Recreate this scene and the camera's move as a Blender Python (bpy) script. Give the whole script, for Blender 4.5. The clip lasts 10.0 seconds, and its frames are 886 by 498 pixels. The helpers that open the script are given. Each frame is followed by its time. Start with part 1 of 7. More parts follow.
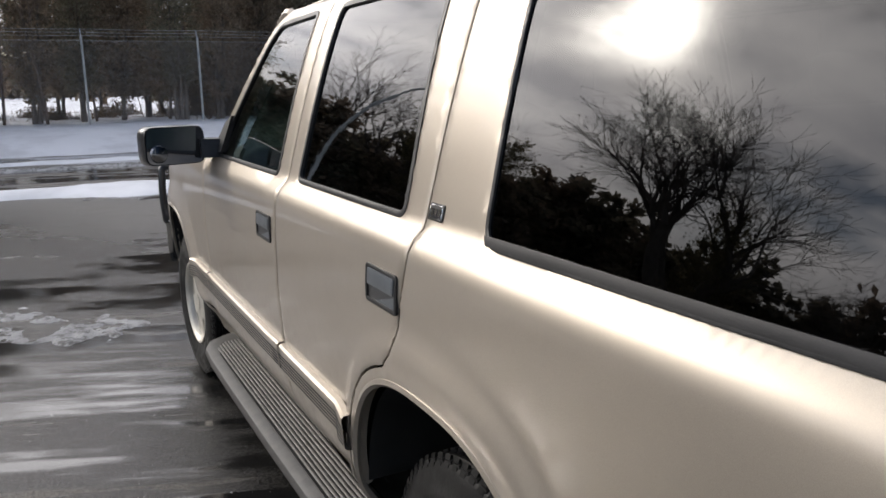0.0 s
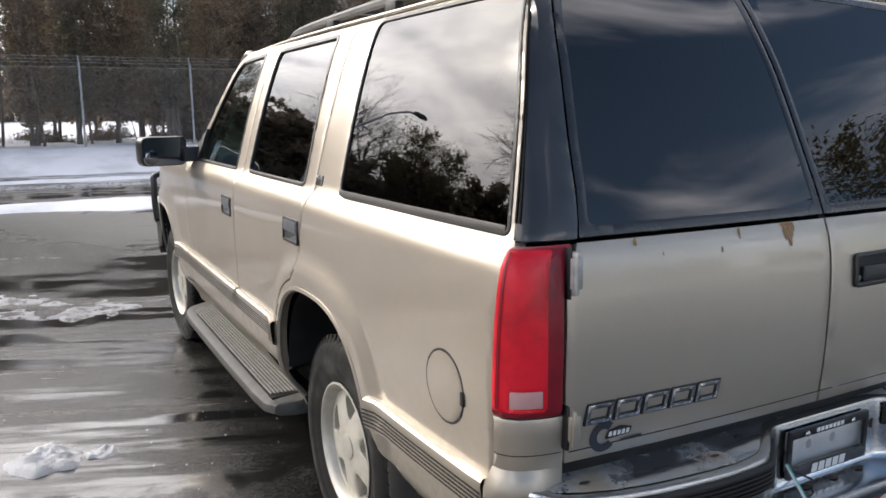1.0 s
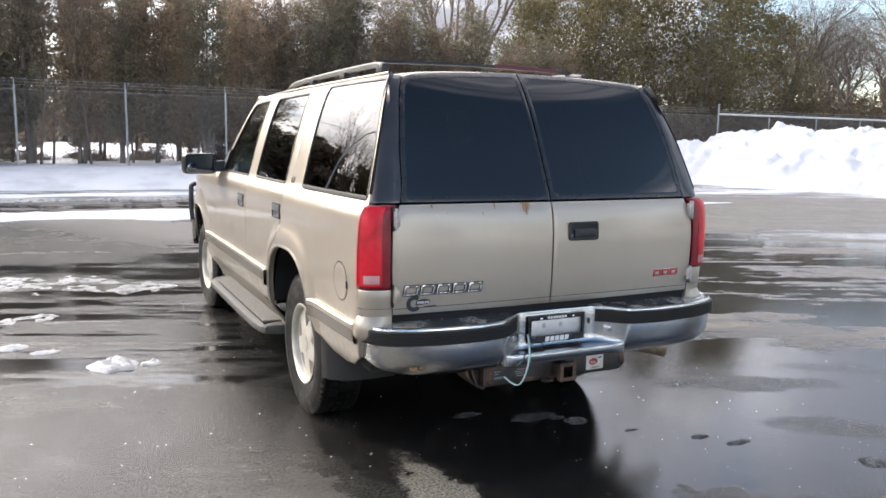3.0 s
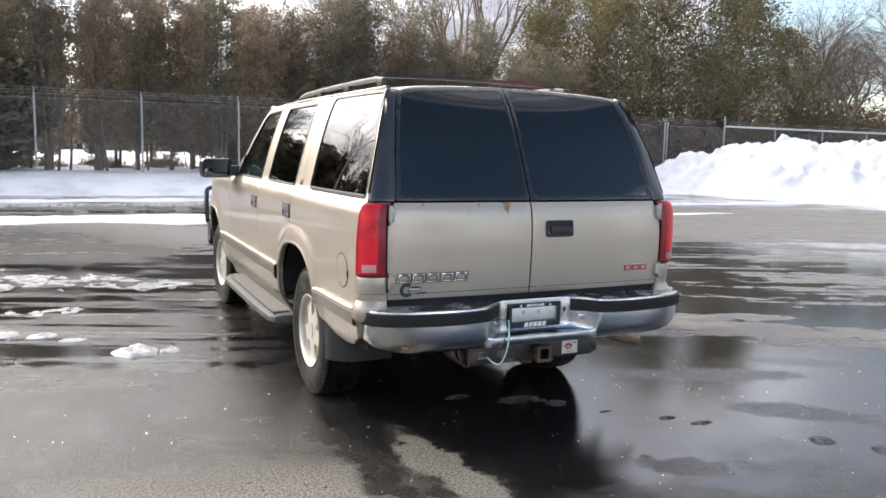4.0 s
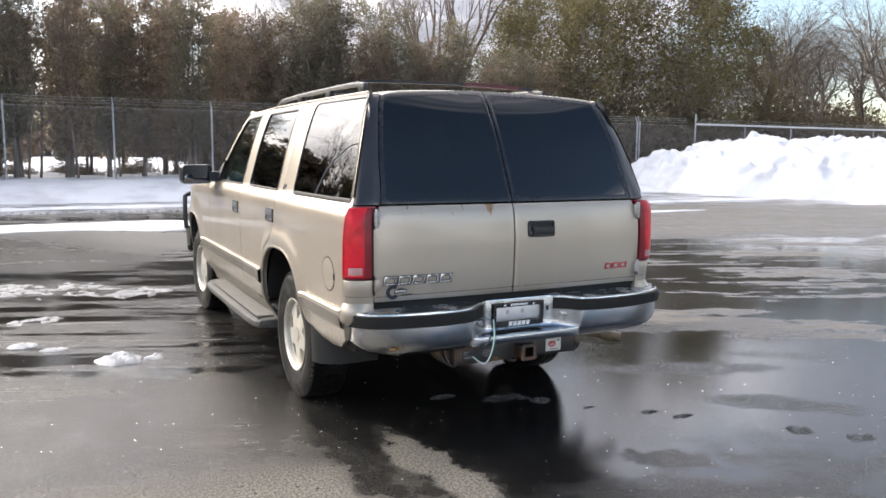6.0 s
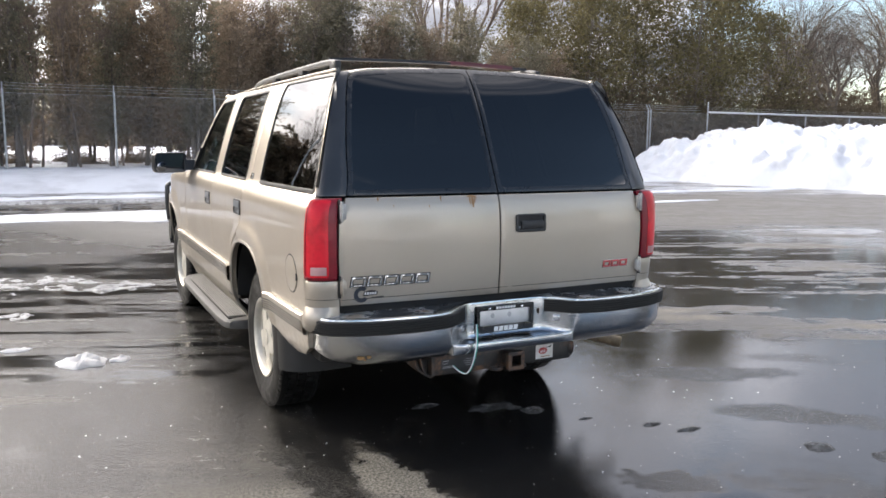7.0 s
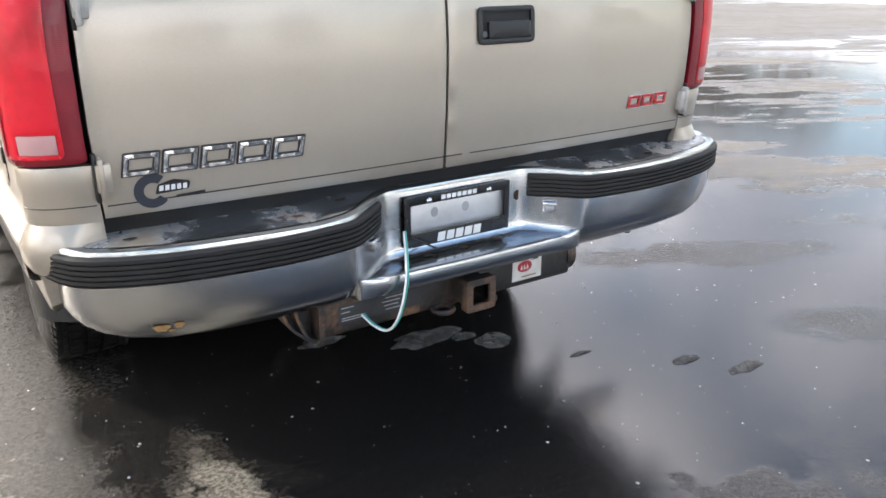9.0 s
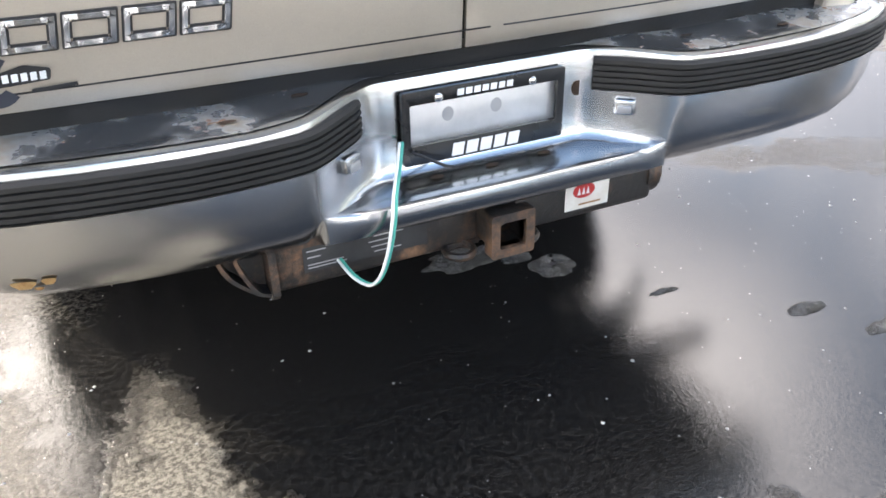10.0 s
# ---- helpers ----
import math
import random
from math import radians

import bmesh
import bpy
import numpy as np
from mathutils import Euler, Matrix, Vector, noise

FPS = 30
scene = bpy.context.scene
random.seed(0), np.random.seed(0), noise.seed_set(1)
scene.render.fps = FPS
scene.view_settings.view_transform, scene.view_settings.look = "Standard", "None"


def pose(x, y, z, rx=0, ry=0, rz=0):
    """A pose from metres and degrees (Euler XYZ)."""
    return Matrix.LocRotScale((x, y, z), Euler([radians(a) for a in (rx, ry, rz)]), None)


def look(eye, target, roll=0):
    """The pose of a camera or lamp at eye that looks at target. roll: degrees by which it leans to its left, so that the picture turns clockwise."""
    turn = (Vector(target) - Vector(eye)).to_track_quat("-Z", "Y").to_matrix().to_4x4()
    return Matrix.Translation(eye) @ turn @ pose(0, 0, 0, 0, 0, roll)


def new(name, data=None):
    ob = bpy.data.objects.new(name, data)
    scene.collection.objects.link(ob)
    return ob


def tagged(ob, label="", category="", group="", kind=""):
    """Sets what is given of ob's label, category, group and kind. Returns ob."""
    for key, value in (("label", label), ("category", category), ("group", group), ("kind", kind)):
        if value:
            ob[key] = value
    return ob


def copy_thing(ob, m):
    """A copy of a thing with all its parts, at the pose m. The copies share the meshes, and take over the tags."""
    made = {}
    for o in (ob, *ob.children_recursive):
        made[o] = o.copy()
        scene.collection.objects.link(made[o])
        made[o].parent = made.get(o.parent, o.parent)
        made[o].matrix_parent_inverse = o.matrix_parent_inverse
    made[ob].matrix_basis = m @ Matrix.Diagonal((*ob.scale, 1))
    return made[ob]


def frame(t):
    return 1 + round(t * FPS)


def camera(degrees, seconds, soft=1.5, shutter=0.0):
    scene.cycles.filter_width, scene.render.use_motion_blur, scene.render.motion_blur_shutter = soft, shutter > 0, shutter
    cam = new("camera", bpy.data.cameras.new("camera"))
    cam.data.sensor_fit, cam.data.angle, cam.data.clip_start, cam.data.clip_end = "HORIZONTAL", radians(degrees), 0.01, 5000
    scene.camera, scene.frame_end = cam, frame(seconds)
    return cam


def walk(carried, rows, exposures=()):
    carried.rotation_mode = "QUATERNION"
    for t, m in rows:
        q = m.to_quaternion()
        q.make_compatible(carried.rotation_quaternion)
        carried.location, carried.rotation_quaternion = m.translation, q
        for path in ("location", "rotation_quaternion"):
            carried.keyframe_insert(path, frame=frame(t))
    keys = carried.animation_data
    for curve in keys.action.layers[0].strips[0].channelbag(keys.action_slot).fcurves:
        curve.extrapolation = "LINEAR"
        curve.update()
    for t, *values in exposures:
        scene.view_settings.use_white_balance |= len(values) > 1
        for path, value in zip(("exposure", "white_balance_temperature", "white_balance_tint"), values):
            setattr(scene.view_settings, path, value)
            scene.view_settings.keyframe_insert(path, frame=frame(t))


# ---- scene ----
cam = camera(59.1, 10.0, soft=1.6)
PATH = [
    (0, (-1.624, -1.281, 1.54), (-0.72, 0.453, 1.121), -0.9),
    (0.5, (-1.735, -1.813, 1.523), (-0.818, -0.079, 1.136), -1.2),
    (1, (-1.785, -2.376, 1.515), (-0.856, -0.641, 1.162), -0.5),
    (1.5, (-1.869, -2.91, 1.515), (-0.944, -1.169, 1.185), -0.1),
    (2, (-1.99, -3.387, 1.523), (-1.065, -1.64, 1.215), 0.4),
    (2.5, (-2.036, -3.79, 1.526), (-1.14, -2.027, 1.23), 0.6),
    (4, (-2.184, -4.583, 1.502), (-1.333, -2.791, 1.249), 1.4),
    (4.5, (-2.237, -4.638, 1.515), (-1.38, -2.849, 1.261), 1.3),
    (5, (-2.295, -4.635, 1.518), (-1.402, -2.864, 1.264), 1.0),
    (5.5, (-2.317, -4.63, 1.516), (-1.401, -2.869, 1.27), 0.6),
    (7, (-1.916, -4.306, 1.493), (-1.035, -2.532, 1.217), 0.5),
    (7.5, (-1.738, -3.898, 1.461), (-0.749, -2.197, 1.098), -0.3),
    (8, (-1.497, -3.49, 1.385), (-0.477, -1.836, 0.912), 0.1),
    (8.5, (-1.286, -3.081, 1.334), (-0.276, -1.456, 0.754), 0.5),
    (9, (-1.072, -2.713, 1.268), (-0.052, -1.146, 0.558), 0.3),
    (9.5, (-0.801, -2.469, 1.231), (0.078, -0.911, 0.337), -0.1),
    (10, (-0.623, -2.298, 1.149), (0.091, -0.735, 0.125), -1.2),
]
walk(cam, [(t, look(eye, target, roll)) for t, eye, target, roll in PATH],
     [(0.0, -0.10, 6560, 10.6), (0.5, 0.02, 6640, 10.6), (1.0, 0.46, 6700, 10.6), (1.5, 0.84, 6720, 10.6), (2.5, 0.98, 6780, 10.6), (4.5, 0.93, 6850, 10.6),
      (7.0, 0.90, 6860, 10.6), (8.0, 1.12, 7000, 10.6), (9.0, 1.52, 7100, 10.8), (10.0, 2.12, 7340, 11)])

# ---- world and sun ----
SUN_AZ, SUN_EL = -33.5, 27.3     # degrees from +y towards +x; above the horizon
sun_dir = Vector((math.sin(radians(SUN_AZ)) * math.cos(radians(SUN_EL)),
                  math.cos(radians(SUN_AZ)) * math.cos(radians(SUN_EL)), math.sin(radians(SUN_EL))))


def sky_world():
    w = bpy.data.worlds.new("sky")
    w.use_nodes = True
    scene.world = w
    nt = w.node_tree
    nt.nodes.clear()
    N, L = nt.nodes.new, nt.links.new
    sky = N("ShaderNodeTexSky")
    sky.sky_type, sky.sun_disc = "NISHITA", False
    sky.sun_elevation, sky.sun_rotation = radians(SUN_EL), radians(SUN_AZ)
    sky.air_density, sky.dust_density = 1.0, 0.6
    scale = N("ShaderNodeVectorMath")
    scale.operation = "SCALE"
    scale.inputs["Scale"].default_value = 0.15
    L(sky.outputs[0], scale.inputs[0])
    # broken winter cloud, laid on a flat layer overhead
    tc = N("ShaderNodeTexCoord")
    sep = N("ShaderNodeSeparateXYZ")
    L(tc.outputs["Generated"], sep.inputs[0])
    up = N("ShaderNodeMath")
    up.operation = "MAXIMUM"
    up.inputs[1].default_value = 0.0
    L(sep.outputs[2], up.inputs[0])
    add = N("ShaderNodeMath")
    add.operation = "ADD"
    add.inputs[1].default_value = 0.22
    L(up.outputs[0], add.inputs[0])
    div = N("ShaderNodeVectorMath")
    div.operation = "DIVIDE"
    comb = N("ShaderNodeCombineXYZ")
    for i in range(3):
        L(add.outputs[0], comb.inputs[i])
    L(tc.outputs["Generated"], div.inputs[0])
    L(comb.outputs[0], div.inputs[1])
    noise_a = N("ShaderNodeTexNoise")
    noise_a.inputs["Scale"].default_value = 1.35
    noise_a.inputs["Detail"].default_value = 9
    noise_a.inputs["Roughness"].default_value = 0.52
    noise_a.inputs["Distortion"].default_value = 0.35
    L(div.outputs[0], noise_a.inputs["Vector"])
    cover = N("ShaderNodeMapRange")
    cover.interpolation_type = "SMOOTHSTEP"
    cover.inputs["From Min"].default_value, cover.inputs["From Max"].default_value = 0.40, 0.58
    # overhead the cloud is thickest before the car and thins behind it
    lean = N("ShaderNodeMath")
    lean.operation = "MULTIPLY"
    L(sep.outputs[1], lean.inputs[0])
    L(up.outputs[0], lean.inputs[1])
    thin = N("ShaderNodeMath")
    thin.operation = "MULTIPLY_ADD"
    thin.inputs[1].default_value = 0.46
    L(lean.outputs[0], thin.inputs[0])
    high = N("ShaderNodeMath")
    high.operation = "MULTIPLY"
    L(sep.outputs[0], high.inputs[0])
    L(up.outputs[0], high.inputs[1])
    east = N("ShaderNodeMath")
    east.operation = "MULTIPLY_ADD"
    east.inputs[1].default_value = -0.04
    L(high.outputs[0], east.inputs[0])
    L(noise_a.outputs["Fac"], east.inputs[2])
    L(east.outputs[0], thin.inputs[2])
    L(thin.outputs[0], cover.inputs["Value"])
    noise_b = N("ShaderNodeTexNoise")
    noise_b.inputs["Scale"].default_value = 3.1
    noise_b.inputs["Detail"].default_value = 5
    L(div.outputs[0], noise_b.inputs["Vector"])
    tone = N("ShaderNodeMix")
    tone.data_type = "RGBA"
    tone.inputs["A"].default_value = (0.52, 0.56, 0.69, 1)
    tone.inputs["B"].default_value = (1.98, 1.97, 2.14, 1)
    lit = N("ShaderNodeMapRange")
    lit.inputs["From Min"].default_value, lit.inputs["From Max"].default_value = 0.28, 0.57
    # heavier cloud low over the far side of the lot, brighter overhead
    rise = N("ShaderNodeMath")
    rise.operation = "SUBTRACT"
    rise.inputs[1].default_value = 0.53
    L(up.outputs[0], rise.inputs[0])
    slope = N("ShaderNodeMath")
    slope.operation = "MULTIPLY"
    L(sep.outputs[0], slope.inputs[0])
    L(rise.outputs[0], slope.inputs[1])
    least = N("ShaderNodeMath")
    least.operation = "MAXIMUM"
    least.inputs[1].default_value = -0.053
    L(slope.outputs[0], least.inputs[0])
    facing = N("ShaderNodeMath")
    facing.operation = "MULTIPLY_ADD"
    facing.inputs[1].default_value = 2.4
    L(least.outputs[0], facing.inputs[0])
    L(noise_b.outputs["Fac"], facing.inputs[2])
    west = N("ShaderNodeMath")
    west.operation = "MULTIPLY_ADD"
    west.inputs[1].default_value = -0.10
    L(sep.outputs[0], west.inputs[0])
    L(facing.outputs[0], west.inputs[2])
    behind = N("ShaderNodeMath")
    behind.operation = "MINIMUM"
    behind.inputs[1].default_value = 0.0
    L(sep.outputs[1], behind.inputs[0])
    south = N("ShaderNodeMath")
    south.operation = "MULTIPLY_ADD"
    south.inputs[1].default_value = -0.22
    L(behind.outputs[0], south.inputs[0])
    L(west.outputs[0], south.inputs[2])
    # the open, bright part of the cloud high before the car
    bright = N("ShaderNodeMapRange")
    bright.interpolation_type = "SMOOTHSTEP"
    bright.inputs["From Min"].default_value, bright.inputs["From Max"].default_value = 0.30, 0.46
    bright.inputs["To Min"].default_value, bright.inputs["To Max"].default_value = 0.0, 0.32
    L(lean.outputs[0], bright.inputs["Value"])
    ahead = N("ShaderNodeMath")
    ahead.operation = "ADD"
    L(south.outputs[0], ahead.inputs[0])
    L(bright.outputs["Result"], ahead.inputs[1])
    L(ahead.outputs[0], lit.inputs["Value"])
    L(lit.outputs["Result"], tone.inputs["Factor"])
    # the bright veil of cloud round the sun
    dot = N("ShaderNodeVectorMath")
    dot.operation = "DOT_PRODUCT"
    dot.inputs[1].default_value = sun_dir
    L(tc.outputs["Generated"], dot.inputs[0])
    pos = N("ShaderNodeMath")
    pos.operation = "MAXIMUM"
    pos.inputs[1].default_value = 0.0
    L(dot.outputs["Value"], pos.inputs[0])
    glows = []
    for power, gain in ((3.0, 1.15), (9.0, 0.65), (60.0, 1.3), (700.0, 40.0)):
        p = N("ShaderNodeMath")
        p.operation = "POWER"
        p.inputs[1].default_value = power
        L(pos.outputs[0], p.inputs[0])
        g = N("ShaderNodeMath")
        g.operation = "MULTIPLY"
        g.inputs[1].default_value = gain
        L(p.outputs[0], g.inputs[0])
        glows.append(g)
    glow = glows[0]
    for g in glows[1:]:
        s = N("ShaderNodeMath")
        s.operation = "ADD"
        L(glow.outputs[0], s.inputs[0])
        L(g.outputs[0], s.inputs[1])
        glow = s
    warm = N("ShaderNodeVectorMath")
    warm.operation = "SCALE"
    warm.inputs[0].default_value = (1.0, 0.94, 0.84)
    ragged = N("ShaderNodeMath")
    ragged.operation = "MULTIPLY"
    wisp = N("ShaderNodeMapRange")
    wisp.inputs["From Min"].default_value, wisp.inputs["From Max"].default_value = 0.34, 0.66
    wisp.inputs["To Min"].default_value, wisp.inputs["To Max"].default_value = 0.45, 1.5
    L(noise_b.outputs["Fac"], wisp.inputs["Value"])
    L(glow.outputs[0], ragged.inputs[0])
    L(wisp.outputs["Result"], ragged.inputs[1])
    L(ragged.outputs[0], warm.inputs["Scale"])
    cloud = N("ShaderNodeVectorMath")
    cloud.operation = "ADD"
    grey = N("ShaderNodeMapRange")                # thicker, greyer cloud towards the horizon
    grey.interpolation_type = "SMOOTHSTEP"
    grey.inputs["From Min"].default_value, grey.inputs["From Max"].default_value = 0.09, 0.29
    grey.inputs["To Min"].default_value, grey.inputs["To Max"].default_value = 0.36, 1.0
    L(up.outputs[0], grey.inputs["Value"])
    dim = N("ShaderNodeVectorMath")
    dim.operation = "SCALE"
    L(tone.outputs["Result"], cloud.inputs[0])
    L(warm.outputs[0], cloud.inputs[1])
    L(cloud.outputs[0], dim.inputs[0])
    rear = N("ShaderNodeMapRange")                # lit white cloud low behind the camera
    rear.interpolation_type = "SMOOTHSTEP"
    rear.inputs["From Min"].default_value, rear.inputs["From Max"].default_value = -0.05, -0.55
    rear.inputs["To Min"].default_value, rear.inputs["To Max"].default_value = 0.0, 1.25
    L(sep.outputs[1], rear.inputs["Value"])
    most = N("ShaderNodeMath")
    most.operation = "MAXIMUM"
    L(grey.outputs["Result"], most.inputs[0])
    L(rear.outputs["Result"], most.inputs[1])
    L(most.outputs[0], dim.inputs["Scale"])
    mix = N("ShaderNodeMix")
    mix.data_type = "RGBA"
    L(cover.outputs["Result"], mix.inputs["Factor"])
    L(scale.outputs[0], mix.inputs["A"])
    L(dim.outputs[0], mix.inputs["B"])
    bg = N("ShaderNodeBackground")
    bg.inputs["Strength"].default_value = 1.0
    L(mix.outputs["Result"], bg.inputs["Color"])
    out = N("ShaderNodeOutputWorld")
    L(bg.outputs[0], out.inputs["Surface"])


sky_world()
sun_data = bpy.data.lights.new("sun", "SUN")
sun_data.energy, sun_data.angle, sun_data.color = 1.15, radians(0.8), (1.0, 0.93, 0.82)
sun = new("sun", sun_data)
sun.matrix_world = look(sun_dir * 60, (0, 0, 0))

# ---- materials ----
def nodes_of(name):
    m = bpy.data.materials.new(name)
    m.use_nodes = True
    nt = m.node_tree
    return m, nt, nt.nodes["Principled BSDF"]


def noise_node(nt, scale, detail=4.0, rough=0.55, coord="Object", stretch=None, distort=0.0):
    tc = nt.nodes.new("ShaderNodeTexCoord")
    src = tc.outputs[coord]
    if stretch:
        mp = nt.nodes.new("ShaderNodeMapping")
        mp.inputs["Scale"].default_value = stretch
        nt.links.new(src, mp.inputs["Vector"])
        src = mp.outputs[0]
    n = nt.nodes.new("ShaderNodeTexNoise")
    n.inputs["Scale"].default_value, n.inputs["Detail"].default_value = scale, detail
    n.inputs["Roughness"].default_value, n.inputs["Distortion"].default_value = rough, distort
    nt.links.new(src, n.inputs["Vector"])
    return n


def ramp(nt, value, lo, hi, a=0.0, b=1.0, smooth=True):
    r = nt.nodes.new("ShaderNodeMapRange")
    r.interpolation_type = "SMOOTHSTEP" if smooth else "LINEAR"
    r.inputs["From Min"].default_value, r.inputs["From Max"].default_value = lo, hi
    r.inputs["To Min"].default_value, r.inputs["To Max"].default_value = a, b
    nt.links.new(value, r.inputs["Value"])
    return r.outputs["Result"]


def math_node(nt, op, a, b):
    m = nt.nodes.new("ShaderNodeMath")
    m.operation = op
    for i, v in enumerate((a, b)):
        if isinstance(v, (int, float)):
            m.inputs[i].default_value = v
        else:
            nt.links.new(v, m.inputs[i])
    return m.outputs[0]


def mixed(nt, fac, a, b):
    m = nt.nodes.new("ShaderNodeMix")
    m.data_type = "RGBA"
    for key, v in (("Factor", fac), ("A", a), ("B", b)):
        if isinstance(v, (int, float)):
            m.inputs[key].default_value = v
        elif isinstance(v, tuple):
            m.inputs[key].default_value = (*v, 1) if len(v) == 3 else v
        else:
            nt.links.new(v, m.inputs[key])
    return m.outputs["Result"]


def blended(nt, fac, a, b):
    """A mix of plain numbers."""
    m = nt.nodes.new("ShaderNodeMix")
    m.data_type = "FLOAT"
    for i, v in ((0, fac), (2, a), (3, b)):
        if isinstance(v, (int, float)):
            m.inputs[i].default_value = v
        else:
            nt.links.new(v, m.inputs[i])
    return m.outputs[0]


def bump(nt, bsdf, height, strength=0.3, distance=0.01):
    b = nt.nodes.new("ShaderNodeBump")
    b.inputs["Strength"].default_value, b.inputs["Distance"].default_value = strength, distance
    nt.links.new(height, b.inputs["Height"])
    nt.links.new(b.outputs[0], bsdf.inputs["Normal"])


def plain(name, a, b, rough=0.5, metal=0.0, scale=8.0, grain=120.0, relief=0.1, rough_b=None, coat=0.0):
    """Two tones in patches, a fine grain, and roughness that wanders."""
    m, nt, p = nodes_of(name)
    big, fine = noise_node(nt, scale, 5), noise_node(nt, grain, 3)
    fac = math_node(nt, "ADD", math_node(nt, "MULTIPLY", ramp(nt, big.outputs["Fac"], 0.35, 0.65), 0.75),
                    math_node(nt, "MULTIPLY", fine.outputs["Fac"], 0.25))
    nt.links.new(mixed(nt, fac, a, b), p.inputs["Base Color"])
    nt.links.new(ramp(nt, big.outputs["Fac"], 0.3, 0.7, rough, rough if rough_b is None else rough_b), p.inputs["Roughness"])
    p.inputs["Metallic"].default_value, p.inputs["Coat Weight"].default_value = metal, coat
    p.inputs["Coat Roughness"].default_value = 0.06
    if relief:
        bump(nt, p, fine.outputs["Fac"], relief, 0.002)
    return m


def paint_material():
    m, nt, p = nodes_of("pewter_paint")
    big = noise_node(nt, 2.3, 5)
    film = noise_node(nt, 26.0, 6, 0.7)
    flake = noise_node(nt, 900.0, 1)
    base = mixed(nt, flake.outputs["Fac"], (0.355, 0.312, 0.258), (0.485, 0.427, 0.352))
    # a thin road film, heavier towards the sills
    geo = nt.nodes.new("ShaderNodeNewGeometry")
    sep = nt.nodes.new("ShaderNodeSeparateXYZ")
    nt.links.new(geo.outputs["Position"], sep.inputs[0])
    low = ramp(nt, sep.outputs[2], 0.95, 0.4, 0.05, 0.55)
    dirt = math_node(nt, "MULTIPLY", low, ramp(nt, film.outputs["Fac"], 0.35, 0.7))
    nt.links.new(mixed(nt, dirt, base, (0.30, 0.285, 0.26)), p.inputs["Base Color"])
    p.inputs["Metallic"].default_value = 0.60
    nt.links.new(math_node(nt, "ADD", ramp(nt, big.outputs["Fac"], 0.3, 0.7, 0.37, 0.44), math_node(nt, "MULTIPLY", dirt, 0.25)),
                 p.inputs["Roughness"])
    p.inputs["Coat Weight"].default_value, p.inputs["Coat Roughness"].default_value = 0.55, 0.06
    return m


def glass_material(name, tint, rough=0.015):
    m, nt, p = nodes_of(name)
    out = nt.nodes["Material Output"]
    tr = nt.nodes.new("ShaderNodeBsdfTransparent")
    tr.inputs["Color"].default_value = (*tint, 1)
    gl = nt.nodes.new("ShaderNodeBsdfGlossy")
    gl.inputs["Roughness"].default_value = rough
    gl.inputs["Color"].default_value = (1, 1, 1, 1)
    fr = nt.nodes.new("ShaderNodeFresnel")
    fr.inputs["IOR"].default_value = 1.6
    film = noise_node(nt, 3.0, 5, 0.6)
    b = nt.nodes.new("ShaderNodeBump")
    b.inputs["Strength"].default_value, b.inputs["Distance"].default_value = 0.02, 0.01
    nt.links.new(film.outputs["Fac"], b.inputs["Height"])
    nt.links.new(b.outputs[0], gl.inputs["Normal"])
    mx = nt.nodes.new("ShaderNodeMixShader")
    nt.links.new(fr.outputs[0], mx.inputs[0])
    nt.links.new(tr.outputs[0], mx.inputs[1])
    nt.links.new(gl.outputs[0], mx.inputs[2])
    nt.links.new(mx.outputs[0], out.inputs["Surface"])
    return m


def chrome_material():
    m, nt, p = nodes_of("weathered_chrome")
    big, fine = noise_node(nt, 4.0, 4, 0.5), noise_node(nt, 70.0, 4, 0.7)
    nt.links.new(mixed(nt, ramp(nt, big.outputs["Fac"], 0.35, 0.7), (0.54, 0.555, 0.57), (0.43, 0.445, 0.46)), p.inputs["Base Color"])
    p.inputs["Metallic"].default_value = 1.0
    haze = math_node(nt, "ADD", ramp(nt, big.outputs["Fac"], 0.32, 0.66, 0.14, 0.25), math_node(nt, "MULTIPLY", fine.outputs["Fac"], 0.02))
    nt.links.new(haze, p.inputs["Roughness"])
    dent = noise_node(nt, 2.5, 2)
    bump(nt, p, dent.outputs["Fac"], 0.08, 0.01)
    return m


def deck_material():
    """Chrome gone dull and pitted where dirt and water lie on it."""
    m, nt, p = nodes_of("pitted_chrome")
    big, mid, fine = noise_node(nt, 6.0, 5, 0.6), noise_node(nt, 16.0, 5, 0.65), noise_node(nt, 90.0, 4, 0.7)
    film = ramp(nt, big.outputs["Fac"], 0.42, 0.64)
    tone = mixed(nt, film, (0.48, 0.52, 0.57), (0.27, 0.235, 0.185))
    spot = math_node(nt, "MULTIPLY", ramp(nt, mid.outputs["Fac"], 0.62, 0.67), ramp(nt, fine.outputs["Fac"], 0.40, 0.56))
    nt.links.new(mixed(nt, spot, tone, (0.20, 0.085, 0.03)), p.inputs["Base Color"])
    metal = math_node(nt, "MULTIPLY", ramp(nt, film, 0, 1, 0.95, 0.15), math_node(nt, "SUBTRACT", 1.0, spot))
    nt.links.new(metal, p.inputs["Metallic"])
    nt.links.new(math_node(nt, "ADD", ramp(nt, film, 0, 1, 0.10, 0.5), math_node(nt, "MULTIPLY", spot, 0.4)), p.inputs["Roughness"])
    bump(nt, p, big.outputs["Fac"], 0.10, 0.02)
    return m


